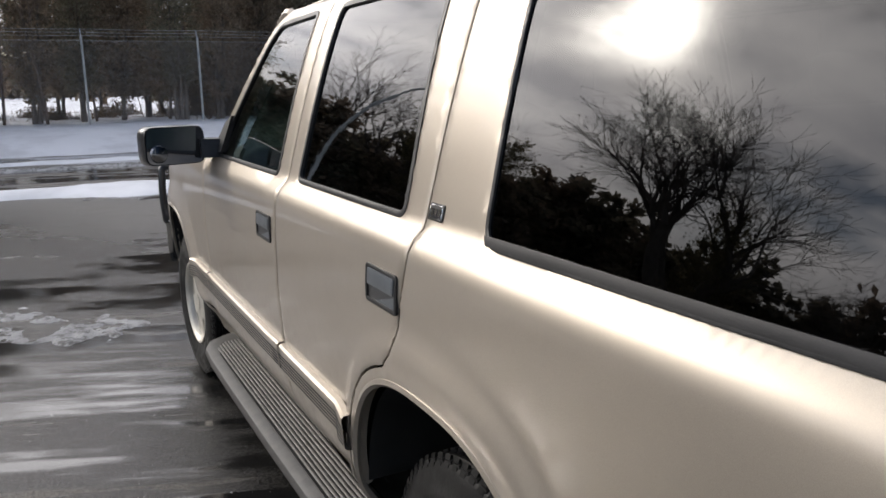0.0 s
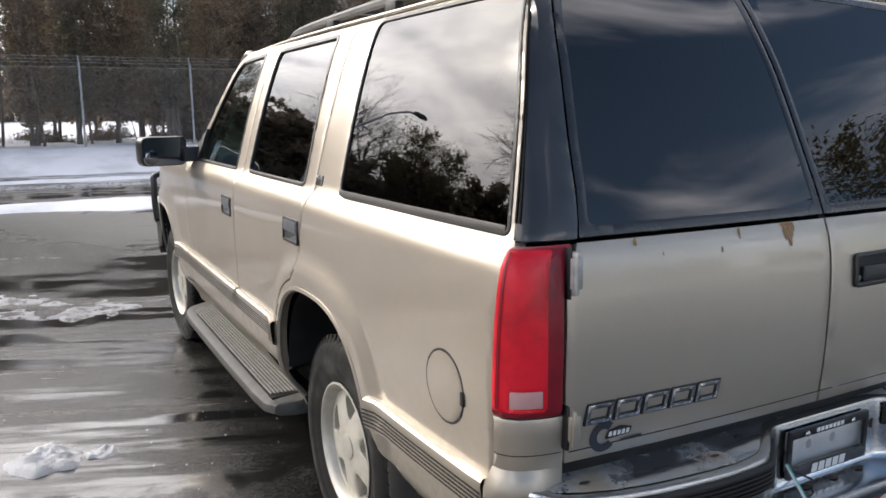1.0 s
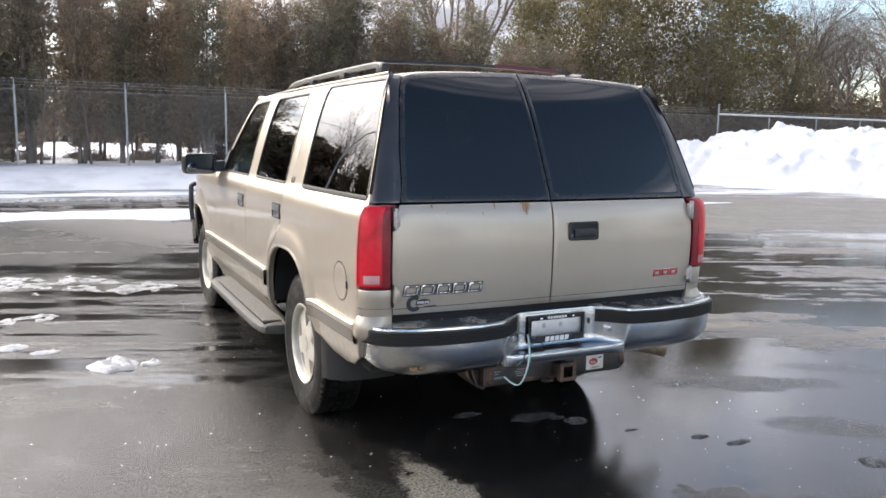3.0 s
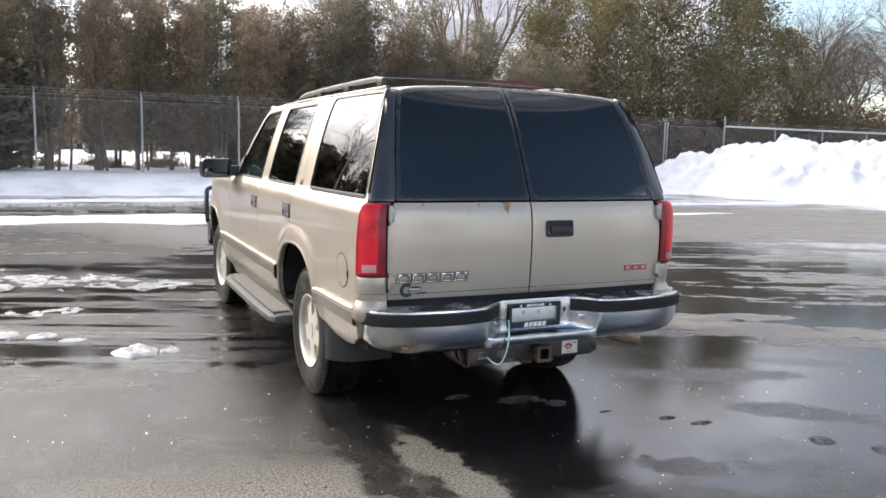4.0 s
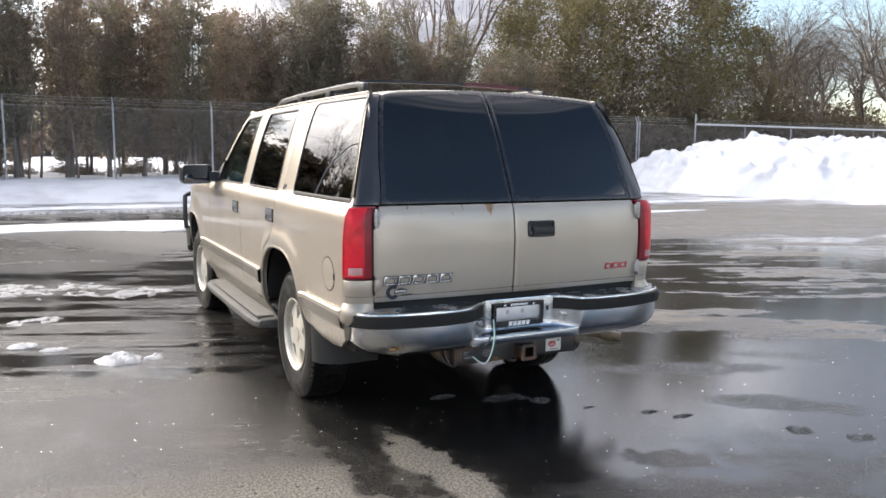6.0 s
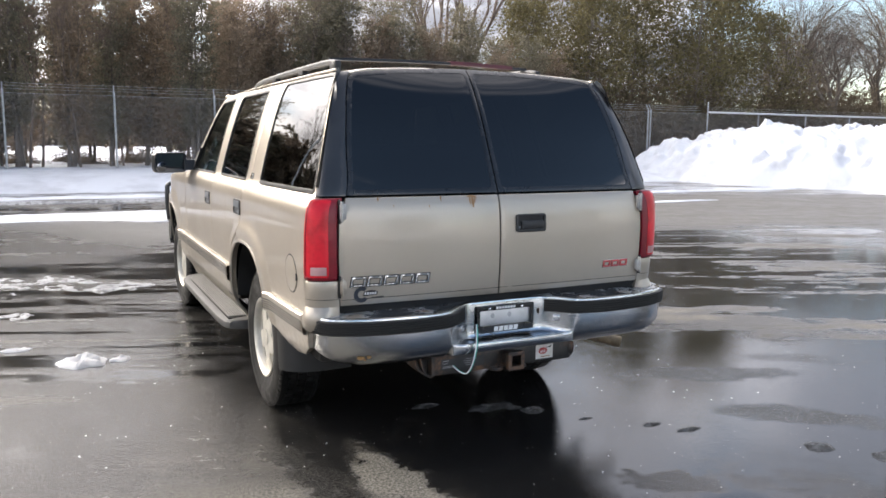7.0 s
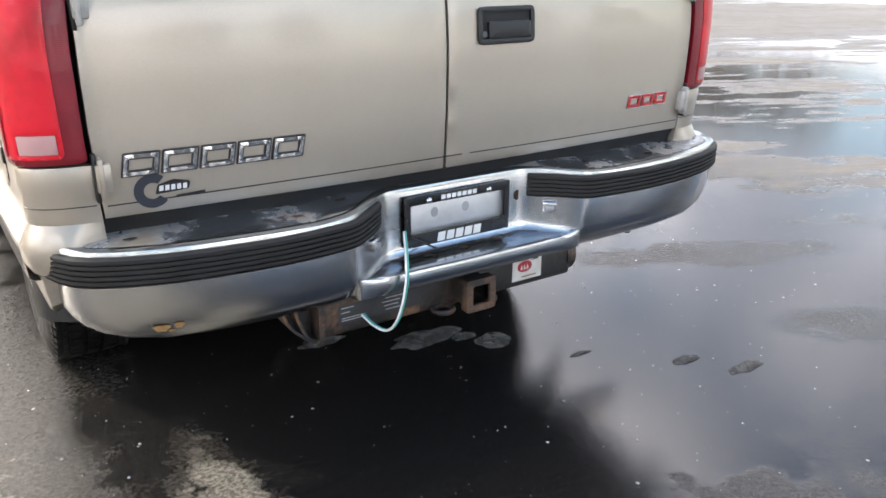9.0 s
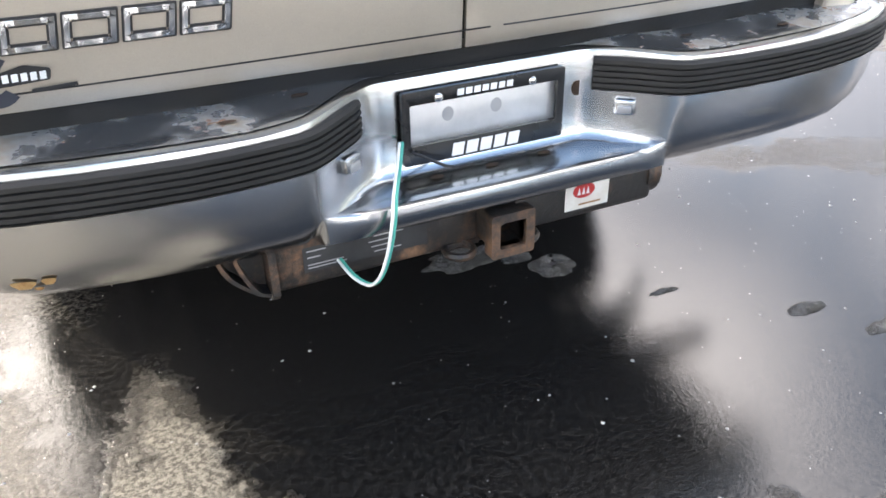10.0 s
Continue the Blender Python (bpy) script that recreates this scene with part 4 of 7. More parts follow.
def bare_tree(name, seed, h, spread, trunk_r, depth, label, bark, fork=0.3, split=(2, 4), twist=0.35, lift=0.25, shrink=0.72, stems=1, droop=0.0):
    """A leafless broadleaf tree: boughs that fork again and again down to twigs."""
    rnd = random.Random(seed)
    root = empty(name, label, "tree")
    bt, bc = bmesh.new(), bmesh.new()

    def grow(p, d, length, r, level):
        bm = bt if level == 0 else bc
        pts, rad = [p], [r]
        n = 5 if level < 3 else 3
        for i in range(n):
            bend = rand_dir(rnd) * twist * (0.5 if level == 0 else 1)
            d = (d + bend * 0.55 + Vector((0, 0, lift * 0.3 if level < 3 else -droop))).normalized()
            p = p + d * length / n
            pts.append(p)
            rad.append(max(0.0035, r * (1 - 0.42 * (i + 1) / n)))
        tube(bm, pts, rad, (8, 6, 5, 4, 3, 3, 3)[min(level, 6)], caps=False)
        if level >= depth:
            return
        k = rnd.randint(*split)
        for j in range(k + (1 if level >= 2 else 0)):
            if level == 0:
                start = len(pts) - 1 - (0 if j < 2 else rnd.randint(0, 2))
            else:
                start = rnd.randint(2, len(pts) - 1) if j else len(pts) - 1
            q = rand_dir(rnd)
            q = (q - d * q.dot(d)).normalized()
            ang = rnd.uniform(0.35, 0.85) * spread
            nd = (d * math.cos(ang) + q * math.sin(ang))
            grow(pts[start], nd.normalized(), length * shrink * rnd.uniform(0.75, 1.2), rad[start] * rnd.uniform(0.55, 0.78), level + 1)
    for s in range(stems):
        a = 2 * math.pi * (s + rnd.random() * 0.5) / stems
        d = Vector((math.cos(a) * 0.3, math.sin(a) * 0.3, 1)).normalized() if stems > 1 else Vector((0.03, 0, 1))
        grow(Vector((math.cos(a), math.sin(a), 0)) * trunk_r * (0.8 if stems > 1 else 0) + Vector((0, 0, -0.1)), d, h * fork, trunk_r, 0)
    part("trunk", bt, bark, root, angle=80)
    part("crown", bc, bark, root, angle=80)
    return root


def scrub(name, seed, w, h, count, material, label):
    """A thicket of fine stems and dry leaves."""
    rnd = random.Random(seed)
    bm = bmesh.new()
    for _ in range(count):
        x, y = rnd.gauss(0, w * 0.42), rnd.gauss(0, w * 0.3)
        top = h * rnd.uniform(0.45, 1.0) * max(0.25, 1 - (x / w) ** 2)
        p = Vector((x, y, 0))
        d = Vector((x * 0.25 / w + rnd.uniform(-0.3, 0.3), rnd.uniform(-0.3, 0.3), 1)).normalized()
        e = p + d * top
        tube(bm, [p, p.lerp(e, 0.5) + rand_dir(rnd) * 0.12, e], [0.012, 0.008, 0.002], 3, caps=False)
        for _ in range(7):
            c = p.lerp(e, rnd.uniform(0.25, 1.05)) + rand_dir(rnd) * 0.25
            leaf(bm, c, rand_dir(rnd, 0.3), rand_dir(rnd), rnd.uniform(0.12, 0.34), rnd.uniform(0.010, 0.045))
    return thing(name, bm, material, label, "shrub", smooth=False)


def place(ob, x, y, z, turn, s=1.0, group=""):
    ob.matrix_basis = pose(x, y, z, 0, 0, turn) @ Matrix.Scale(s, 4)
    if group:
        ob["group"] = group


def spread_copies(kinds, spots, group):
    """The first of each kind is set down, the rest are copies of them."""
    used = [False] * len(kinds)
    for i, (k, x, y, z, turn, s) in enumerate(spots):
        if not used[k]:
            place(kinds[k], x, y, z, turn, s, group)
            used[k] = True
        else:
            ob = copy_thing(kinds[k], pose(x, y, z, 0, 0, turn))
            ob.scale = (s, s, s)
            ob["group"] = group


rnd_t = random.Random(11)
cedar_label = "dark feathery arborvitae with bare lower trunk standing in snow"
cedars = [conifer("arborvitae", 1, 8.6, 1.5, 0.18, 12500, 0.15, CEDAR, cedar_label, 0.06, 0.80, 0.10, stems=2),
          conifer("arborvitae", 2, 8.1, 1.35, 0.16, 11000, 0.15, CEDAR_BROWN, "bronzed thin arborvitae with bare lower trunk", 0.08, 0.80, 0.18, stems=2),
          conifer("arborvitae", 3, 9.2, 1.4, 0.19, 11800, 0.15, CEDAR, cedar_label, 0.05, 0.80, 0.14, stems=3),
          conifer("arborvitae", 4, 7.6, 1.5, 0.15, 11800, 0.15, CEDAR_BROWN, "bronzed thin arborvitae with bare lower trunk", 0.1, 0.85, 0.06, stems=2)]
spots = []
x = -4.3
i = 0
while x < 15.5:
    k = (0, 2, 1, 0, 3, 2, 1, 3)[i % 8]
    s = rnd_t.uniform(0.88, 1.12) * (0.79 if x < 1 else 0.76 if x < 8 else 0.72 if x < 12 else 0.63)
    spots.append((k, x, 24.6 + rnd_t.uniform(-0.5, 0.7), 0.42, rnd_t.uniform(0, 360), s))
    x += rnd_t.uniform(1.15, 1.75)
    i += 1
x = -3.6
while x < 22:
    spots.append((rnd_t.randint(0, 3), x, 27.8 + rnd_t.uniform(-0.8, 0.8), 0.42, rnd_t.uniform(0, 360), rnd_t.uniform(0.88, 1.12) * (0.84 if x < 1 else 0.80 if x < 8 else 0.76 if x < 12.5 else 0.64)))
    x += rnd_t.uniform(1.9, 3.0)
for x in (4.4, 6.2, 8.1, 9.7, 11.6, 13.3, 15.2, 17.0, 18.6):
    spots.append((rnd_t.randint(0, 3), x, 26.2 + rnd_t.uniform(-0.5, 0.5), 0.42, rnd_t.uniform(0, 360), rnd_t.uniform(0.70, 0.82) * (1.0 if x < 9 else 0.82)))
spread_copies(cedars, spots, "row of trees behind the fence")
# coarser trees for the far sides of the lot
far_cedars = [conifer("arborvitae", 51, 8.6, 1.6, 0.10, 4200, 0.36, CEDAR, cedar_label, 0.06, 0.55, 0.04, stems=2),
              conifer("arborvitae", 52, 8.0, 1.5, 0.09, 4200, 0.36, CEDAR_BROWN, "bronzed thin arborvitae with bare lower trunk", 0.08, 0.55, 0.08, stems=1)]

rnd_v = random.Random(19)
for i in range(11):
    x = -5.0 + 2.1 * i + rnd_v.uniform(-0.4, 0.4)
    ob = copy_thing(far_cedars[i % 2], pose(x, 33.0 + rnd_v.uniform(-1.5, 1.5), 0.42, 0, 0, rnd_v.uniform(0, 360)))
    k = rnd_v.uniform(0.80, 0.95) * (1.0 if x < 6.5 else 0.78 if x < 10 else 0.62)
    ob.scale = (k * 0.9, k * 0.9, k)
    ob["group"] = "row of trees behind the fence"

pines = [conifer("pine_tree", 21, 11.5, 4.3, 0.14, 12500, 0.19, PINE, "tall olive-green pine with open crown", 0.12, 0.30, 0.34, BARK),
         conifer("pine_tree", 22, 10.2, 4.0, 0.17, 11500, 0.19, PINE, "olive-green pine with open crown", 0.16, 0.36, 0.34, BARK)]
spots = [(0, 20.4, 30.5, 0.4, 20, 0.80), (1, 19.0, 28.6, 0.4, 220, 0.74), (1, 21.6, 27.4, 0.4, 40, 0.84), (1, 23.6, 28.8, 0.4, 130, 0.92), (0, 26.0, 29.5, 0.4, 200, 1.02), (1, 28.0, 27.0, 0.4, 300, 1.06),
         (1, 30.6, 28.4, 0.4, 10, 1.05), (0, 29.0, 32.0, 0.4, 75, 1.0), (1, 24.6, 32.0, 0.4, 90, 0.95), (0, 22.0, 33.0, 0.4, 150, 0.85), (0, 33.0, 30.0, 0.4, 250, 1.0), (1, 35.2, 28.2, 0.4, 160, 0.80)]
spread_copies(pines, spots, "pines behind the fence")

thicket = scrub("thicket", 5, 2.6, 3.4, 520, SCRUB, "dense brown leafless thicket behind the fence")
place(thicket, 13.6, 25.4, 0.4, 0, 1.0, "thickets behind the fence")
for x, y, s, a in ((17.0, 25.2, 1.15, 40), (20.2, 25.4, 1.0, 170), (23.4, 25.0, 0.95, 60), (26.6, 25.2, 0.85, 200), (30.0, 25.4, 0.9, 20), (34.2, 25.2, 1.0, 110),
                   (38.4, 26.0, 1.1, 300), (43.0, 27.0, 1.2, 10), (47.5, 28.0, 1.1, 220), (16.0, 27.5, 1.5, 80), (20.0, 27.5, 1.4, 10), (53.0, 30.0, 1.2, 90), (7.0, 27.0, 1.3, 15), (10.0, 27.2, 1.5, 95), (13.0, 27.6, 1.6, 190), (5.0, 28.5, 1.5, 260), (36.2, 28.5, 1.5, 30), (40.5, 30.0, 1.6, 130), (45.5, 31.5, 1.6, 250), (32.5, 27.5, 1.2, 200), (28.0, 27.0, 1.3, 280), (24.0, 27.0, 1.4, 70), (50.0, 33.0, 1.7, 20)):
    ob = copy_thing(thicket, pose(x, y, 0.4, 0, 0, a))
    ob.scale = (s, s, s)

ash = bare_tree("bare_tree", 8, 13.5, 0.72, 0.24, 5, "tall bare broadleaf tree with several upright stems", TWIG_BARK, 0.34, (2, 3), 0.22, 0.5, 0.70, 5)
place(ash, 15.0, 29.6, 0.4, 10)
oak = bare_tree("bare_tree", 13, 12.0, 1.0, 0.36, 5, "large bare spreading tree with crooked limbs", BARK, 0.25, (3, 4), 0.50, 0.22, 0.78, 1)
place(oak, 39.5, 27.5, 0.4, 30, 1.0, "bare trees behind the snow pile")
for x, y, a, s in ((45.5, 26.2, 75, 1.25), (36.8, 29.5, 285, 1.15), (49.0, 31.0, 140, 1.1), (44.5, 35.0, 250, 1.0), (38.0, 36.0, 320, 0.95), (57.0, 33.0, 60, 1.1), (34.5, 33.0, 200, 0.9), (42.0, 30.5, 100, 0.85), (47.0, 38.0, 10, 1.2), (53.0, 40.0, 290, 1.2)):
    ob = copy_thing(oak, pose(x, y, 0.4, 0, 0, a))
    ob.scale = (s, s, s)

whip = bare_tree("bare_tree", 44, 7.4, 0.70, 0.05, 5, "slender red-brown leafless tree among the evergreens", TWIG_BARK, 0.40, (2, 4), 0.30, 0.4, 0.60, 1)
place(whip, -2.6, 24.0, 0.4, 0, 0.92, "leafless trees among the evergreens")
rnd_w = random.Random(23)
for i in range(12):
    x = -3.9 + 1.55 * i + rnd_w.uniform(-0.5, 0.5)
    k = rnd_w.uniform(0.85, 1.1) * (1.0 if x < 8 else 0.78)
    ob = copy_thing(whip, pose(x, 24.2 + rnd_w.uniform(-0.25, 1.6), 0.4, 0, 0, rnd_w.uniform(0, 360)))
    ob.scale = (k, k, k)
    ob["group"] = "leafless trees among the evergreens"

brush = scrub("brush", 9, 1.6, 0.95, 160, SCRUB, "low brown leafless brush among the trunks")
place(brush, -3.0, 28.2, 0.4, 0, 0.5, "low brush among the trunks")
rnd_u = random.Random(3)
for i in range(18):
    ob = copy_thing(brush, pose(-4.2 + 1.2 * i + rnd_u.uniform(-0.4, 0.4), (27.2, 28.6, 30.8)[i % 3] + rnd_u.uniform(-0.5, 0.5), 0.38, 0, 0, rnd_u.uniform(0, 360)))
    k = rnd_u.uniform(0.35, 0.7)
    ob.scale = (k, k, k * rnd_u.uniform(0.8, 1.1))
for i in range(9):
    ob = copy_thing(thicket, pose(-14.0 + 11.0 * i + rnd_u.uniform(-1, 1), 92.0 + rnd_u.uniform(-4, 8), 0.45, 0, 0, rnd_u.uniform(0, 360)))
    ob.scale = (4.2, 4.2, rnd_u.uniform(1.8, 2.6))

# ---- the parked estate car: forms ----
half_width = table([(0.34, 0.845), (0.42, 0.875), (0.50, 0.935), (0.56, 0.962), (0.65, 0.974), (0.80, 0.982), (0.95, 0.988), (1.08, 0.987), (1.15, 0.983),
                    (1.19, 0.978), (1.215, 0.970), (1.230, 0.959), (1.240, 0.947), (1.250, 0.939), (1.30, 0.924), (1.45, 0.8825), (1.60, 0.836), (1.70, 0.800), (1.76, 0.772), (1.80, 0.745), (1.83, 0.69)])
rear_y = table([(0.66, -1.125), (0.78, -1.136), (0.92, -1.146), (1.05, -1.148), (1.16, -1.140), (1.25, -1.118), (1.40, -1.064), (1.60, -0.985), (1.75, -0.907), (1.80, -0.874), (1.85, -0.822)])
corner_in = table([(0.6, 0.128), (1.25, 0.122), (1.5, 0.085), (1.8, 0.040)])
side_y = table([(1.25, -1.066), (1.50, -0.998), (1.70, -0.914), (1.80, -0.860)])
CENTRE, TUCK, SLIM = -0.023, 0.015, 0.046        # middle line of the tail; the flanks draw in towards it; the off side stands nearer to x = 0
REAR_AXLE, FRONT_AXLE, HUB_Z = 0.0, 2.985, 0.385


def arch(cy, grow=0.0, n=26, z0=0.42, t0=0.0, t1=1.0):
    """A wheel opening, from its rear foot over the top to its front foot."""
    a, b, e = 0.440 + grow, 0.505 + grow, 2.7
    out = []
    for i in range(n + 1):
        t = math.pi * (t0 + (t1 - t0) * i / n)
        c, s = math.cos(t), math.sin(t)
        out.append((cy - a * math.copysign(abs(c) ** (2 / e), c), z0 + b * abs(s) ** (2 / e)))
    return out


def flare(y, z):
    f = 0.0
    for cy in (REAR_AXLE, FRONT_AXLE):
        d = ((abs(y - cy) / 0.44) ** 2.7 + (max(0.0, z - 0.42) / 0.505) ** 2.7) ** 0.37 - 1
        k = min(1.0, max(0.0, (0.25 - d) / 0.15))
        f += 0.021 * k * k * (3 - 2 * k) * (1.0 if z < 1.1 else max(0.0, 1 - (z - 1.1) / 0.1))
    return f


def side_of(sx):
    def fn(y, z):
        w = half_width(z)
        if y > 2.1:
            w *= 1 - 0.012 * ((y - 2.1) / 1.7) ** 2 - 0.115 * (max(0.0, y - 2.9) / 0.85) ** 2
        w -= TUCK * min(1.0, max(0.0, -0.45 - y) / 0.6) ** 2 + (SLIM if sx > 0 else 0.0)
        return Vector((sx * (w + flare(y, z)), y, z))
    return fn


def rear_fn(x, z):
    return Vector((x, rear_y(z) - 0.028 * max(-1.15, 1 - max(0.0, z - 1.2) / 0.27) * (1 - ((x - CENTRE) / 0.83) ** 2), z))


K = 0.15


def corner_of(sx, start):
    """From the flank at y = start(z) round the corner to the cargo door."""
    def fn(u, z):
        u = u / K
        w = half_width(z) - TUCK - (SLIM if sx > 0 else 0.0)
        xb = w - corner_in(z)
        S = Vector((w, start(z), 0))
        B = Vector((xb, rear_fn(sx * xb, z).y, 0))
        C = Vector((w + 0.004, B.y + 0.012, 0))
        p = S * (1 - u) ** 2 + C * 2 * u * (1 - u) + B * u * u
        return Vector((sx * p.x, p.y, z))
    return fn


def lamp_start(z):
    return rear_y(z) + 0.078 - 0.036 * max(0.0, (z - 1.02) / 0.22) ** 1.6


def pillar_start(z):
    return side_y(z)


def roof_fn(x, y):
    a = abs(x)
    z = 1.853 - 0.030 * (a / 0.7) ** 2.4 - 0.022 * (max(0.0, a - 0.58) / 0.15) ** 2
    z -= 0.036 * (max(0.0, y - 0.5) / 1.0) ** 2 + 0.012 * (max(0.0, -0.3 - y) / 0.5) ** 2
    return Vector((x, y, z))


car = empty("sport_utility_car", "beige metallic sport utility car with dark windows on wet asphalt", "car")


def flat_fn(origin, ux, uy):
    o, a, b = Vector(origin), Vector(ux), Vector(uy)
    return lambda u, v: o + a * u + b * v


def ring_panel(outline, hole, fn, thick, lift, step=0.02):
    return panel(outline, fn, [hole], thick, step, 0.0015, lift)


# ---- body, both flanks ----
def flank(sx):
    fn = side_of(sx)
    top = 1.798
    seam = 0.1175
    lip = arch(REAR_AXLE)
    # quarter panel
    strip_out = [p for p in arch(REAR_AXLE, 0.032, 40) if p[0] > 0.17 and p[1] > 0.60]
    strip_in = [p for p in lip if p[0] > -0.45][::-1]
    outline = [(seam, 1.25), (seam + 0.004, 1.18), (0.150, 1.04), (0.162, 0.975)]
    outline += [p for p in strip_out if p[1] < 0.945]
    outline += [p for p in strip_in if p[1] > (0.45 if p[0] > 0 else 0.60)]
    outline += [(-0.50, 0.570), (-0.58, 0.530), (-0.68, 0.505), (-0.82, 0.500), (-0.94, 0.520), (-1.035, 0.575)]
    outline += [(lamp_start(z) + 0.001, z) for z in (0.66, 0.76, 0.86, 0.96, 1.06, 1.16, 1.244)]
    outline += [(pillar_start(z) + 0.002, z) for z in (1.262, 1.4, 1.55, 1.70, 1.78)]
    outline += [(-0.80, top), (seam + 0.012, top)]
    hole = rounded([(-0.116, 1.255), (-1.046, 1.260), (-0.977, 1.52), (-0.890, 1.720), (-0.862, 1.784), (-0.060, 1.787)], [0.05, 0.02, 0.1, 0.1, 0.03, 0.04])
    q = part("quarter_panel", panel(outline, fn, [hole], 0.03, 0.024), PAINT, car)
    part("window_seal", ring_panel(shrunk(hole, -0.004), shrunk(hole, 0.006), fn, 0.016, 0.003), BLACK_TRIM, q, "black window seal")
    part("lower_seal", panel([(-0.126, 1.256), (-1.036, 1.261), (-1.032, 1.277), (-0.115, 1.273)], fn, [], 0.004, 0.03, 0.001, 0.0045), BLACK_TRIM, q, "wide black lower seal")
    part("window_pane", panel(shrunk(hole, 0.006), fn, [], 0.004, 0.06, 0.0, -0.003), GLASS, q, "dark privacy glass")
    fuel = [(-0.872 + 0.080 * math.cos(a), 0.890 + 0.083 * math.sin(a)) for a in (2 * math.pi * k / 32 for k in range(32))]
    if sx < 0:
        part("fuel_door_gap", ring_panel(shrunk(fuel, -0.006), shrunk(fuel, 0.001), fn, 0.003, 0.0018, 0.03), BLACK_TRIM, q)
        part("fuel_door", panel(fuel, fn, [], 0.006, 0.03, 0.002, 0.0035), PAINT, q, "round painted fuel door")
        bm = bmesh.new()
        p = fn(-0.953, 0.885)
        box(bm, p.x - 0.005, p.x + 0.004, p.y - 0.006, p.y + 0.010, p.z - 0.018, p.z + 0.016, 0.003)
        part("finger_notch", bm, BLACK_TRIM, q)
    # trim badge on the pillar
    bd = rounded([(0.046, 1.270), (0.108, 1.270), (0.106, 1.304), (0.047, 1.304)], 0.006)
    b = part("trim_badge", panel(bd, fn, [], 0.004, 0.02, 0.001, 0.004), BLACK_TRIM, q, "small dark badge with a bright outline")
    part("badge_outline", ring_panel(shrunk(bd, 0.003), shrunk(bd, 0.006), fn, 0.001, 0.005, 0.02), BRIGHT, b)
    for k in range(3):
        y0 = 0.095 - 0.0145 * k
        part("badge_bar", panel([(y0, 1.280), (y0 - 0.011, 1.280), (y0 - 0.011, 1.294), (y0, 1.294)], fn, [], 0.001, 0.02, 0.0, 0.0055), BRIGHT, b)

    # doors
    def door(name, outline, hole, glass, handle_y, hz, mat_label):
        d = part(name, panel(outline, fn, [hole], 0.03, 0.026), PAINT, car)
        part("window_seal", ring_panel(shrunk(hole, -0.004), shrunk(hole, 0.010), fn, 0.016, 0.003), BLACK_TRIM, d, "black window seal")
        w = part("window_pane", panel(shrunk(hole, 0.008), fn, [], 0.004, 0.06, 0.0, -0.006), glass, d, mat_label)
        plate = rounded([(handle_y - 0.083, hz - 0.044), (handle_y + 0.083, hz - 0.044), (handle_y + 0.085, hz + 0.042), (handle_y - 0.081, hz + 0.042)], 0.012)
        h = part("door_handle", ring_panel(plate, shrunk(plate, 0.010), fn, 0.006, 0.006, 0.03), BLACK_TRIM, d, "recessed blue-grey pull handle")
        part("recess", panel(shrunk(plate, 0.009), fn, [], 0.0, 0.03, 0.0, 0.0012), GLOSS_BLACK, h)
        part("paddle", panel(rounded([(handle_y - 0.070, hz - 0.004), (handle_y + 0.070, hz - 0.004), (handle_y + 0.070, hz + 0.033), (handle_y - 0.070, hz + 0.033)], 0.006),
                             fn, [], 0.006, 0.03, 0.002, 0.0085), HANDLE_GREY, h)
        part("lower_cup", panel([(handle_y - 0.068, hz - 0.036), (handle_y + 0.036, hz - 0.036), (handle_y - 0.068, hz - 0.008)],
                                fn, [], 0.001, 0.03, 0.0, 0.003), HANDLE_GREY, h)
        return d

    rear_edge = [(seam + 0.018, top), (seam + 0.006, 1.25), (seam + 0.010, 1.18), (0.156, 1.04), (0.168, 0.977)]
    rear_edge += [p for p in arch(REAR_AXLE, 0.038, 40) if p[0] > 0.17 and 0.55 < p[1] < 0.947]
    door("rear_door", rear_edge + [(0.49, 0.505), (1.063, 0.505), (1.063, top)],
         rounded([(0.215, 1.258), (0.965, 1.258), (0.962, 1.766), (0.268, 1.772)], 0.035), GLASS, 0.232, 1.106, "dark privacy glass")
    door("front_door", [(1.070, top), (1.070, 0.505), (2.160, 0.505), (2.168, 0.75), (2.168, 1.235), (2.14, 1.262), (1.66, 1.735), (1.60, 1.775), (1.52, top)],
         rounded([(1.170, 1.256), (2.055, 1.254), (1.625, 1.705), (1.56, 1.750), (1.165, 1.764)], [0.03, 0.02, 0.05, 0.05, 0.035]), GLASS_FRONT, 1.190, 1.094, "lightly tinted green glass")

    # front wing
    out = [(2.175, 1.238), (2.175, 0.505), (2.52, 0.505)] + [p for p in arch(FRONT_AXLE) if p[1] > 0.51]
    out += [(3.47, 0.50), (3.78, 0.55), (3.84, 0.70), (3.85, 1.00), (3.72, 1.085), (3.30, 1.150), (2.75, 1.200)]
    part("front_wing", panel(out, fn, [], 0.03, 0.05), PAINT, car)
    # arch lips, wells and sills
    for cy in (REAR_AXLE, FRONT_AXLE):
        bm = bmesh.new()
        tube(bm, [fn(y, z) + Vector((-sx * 0.006, 0, 0)) for y, z in arch(cy, 0.002, 40, t0=0.10)], 0.011, 6)
        part("arch_lip", bm, PAINT, car)
        bm = bmesh.new()
        pts = arch(cy, -0.004, 30, 0.42, 0.05, 0.95)
        sweep(bm, [[(sx * (0.955 - (SLIM if sx > 0 else 0)), y, z), (sx * 0.62, y, z)] for y, z in pts])
        part("wheel_well", bm, RUBBER, car)
    bm = bmesh.new()
    sweep(bm, [[fn(y, z) for z in (0.36, 0.40, 0.44, 0.48, 0.515)] for y in (0.46, 0.8, 1.2, 1.6, 2.0, 2.3, 2.53)])
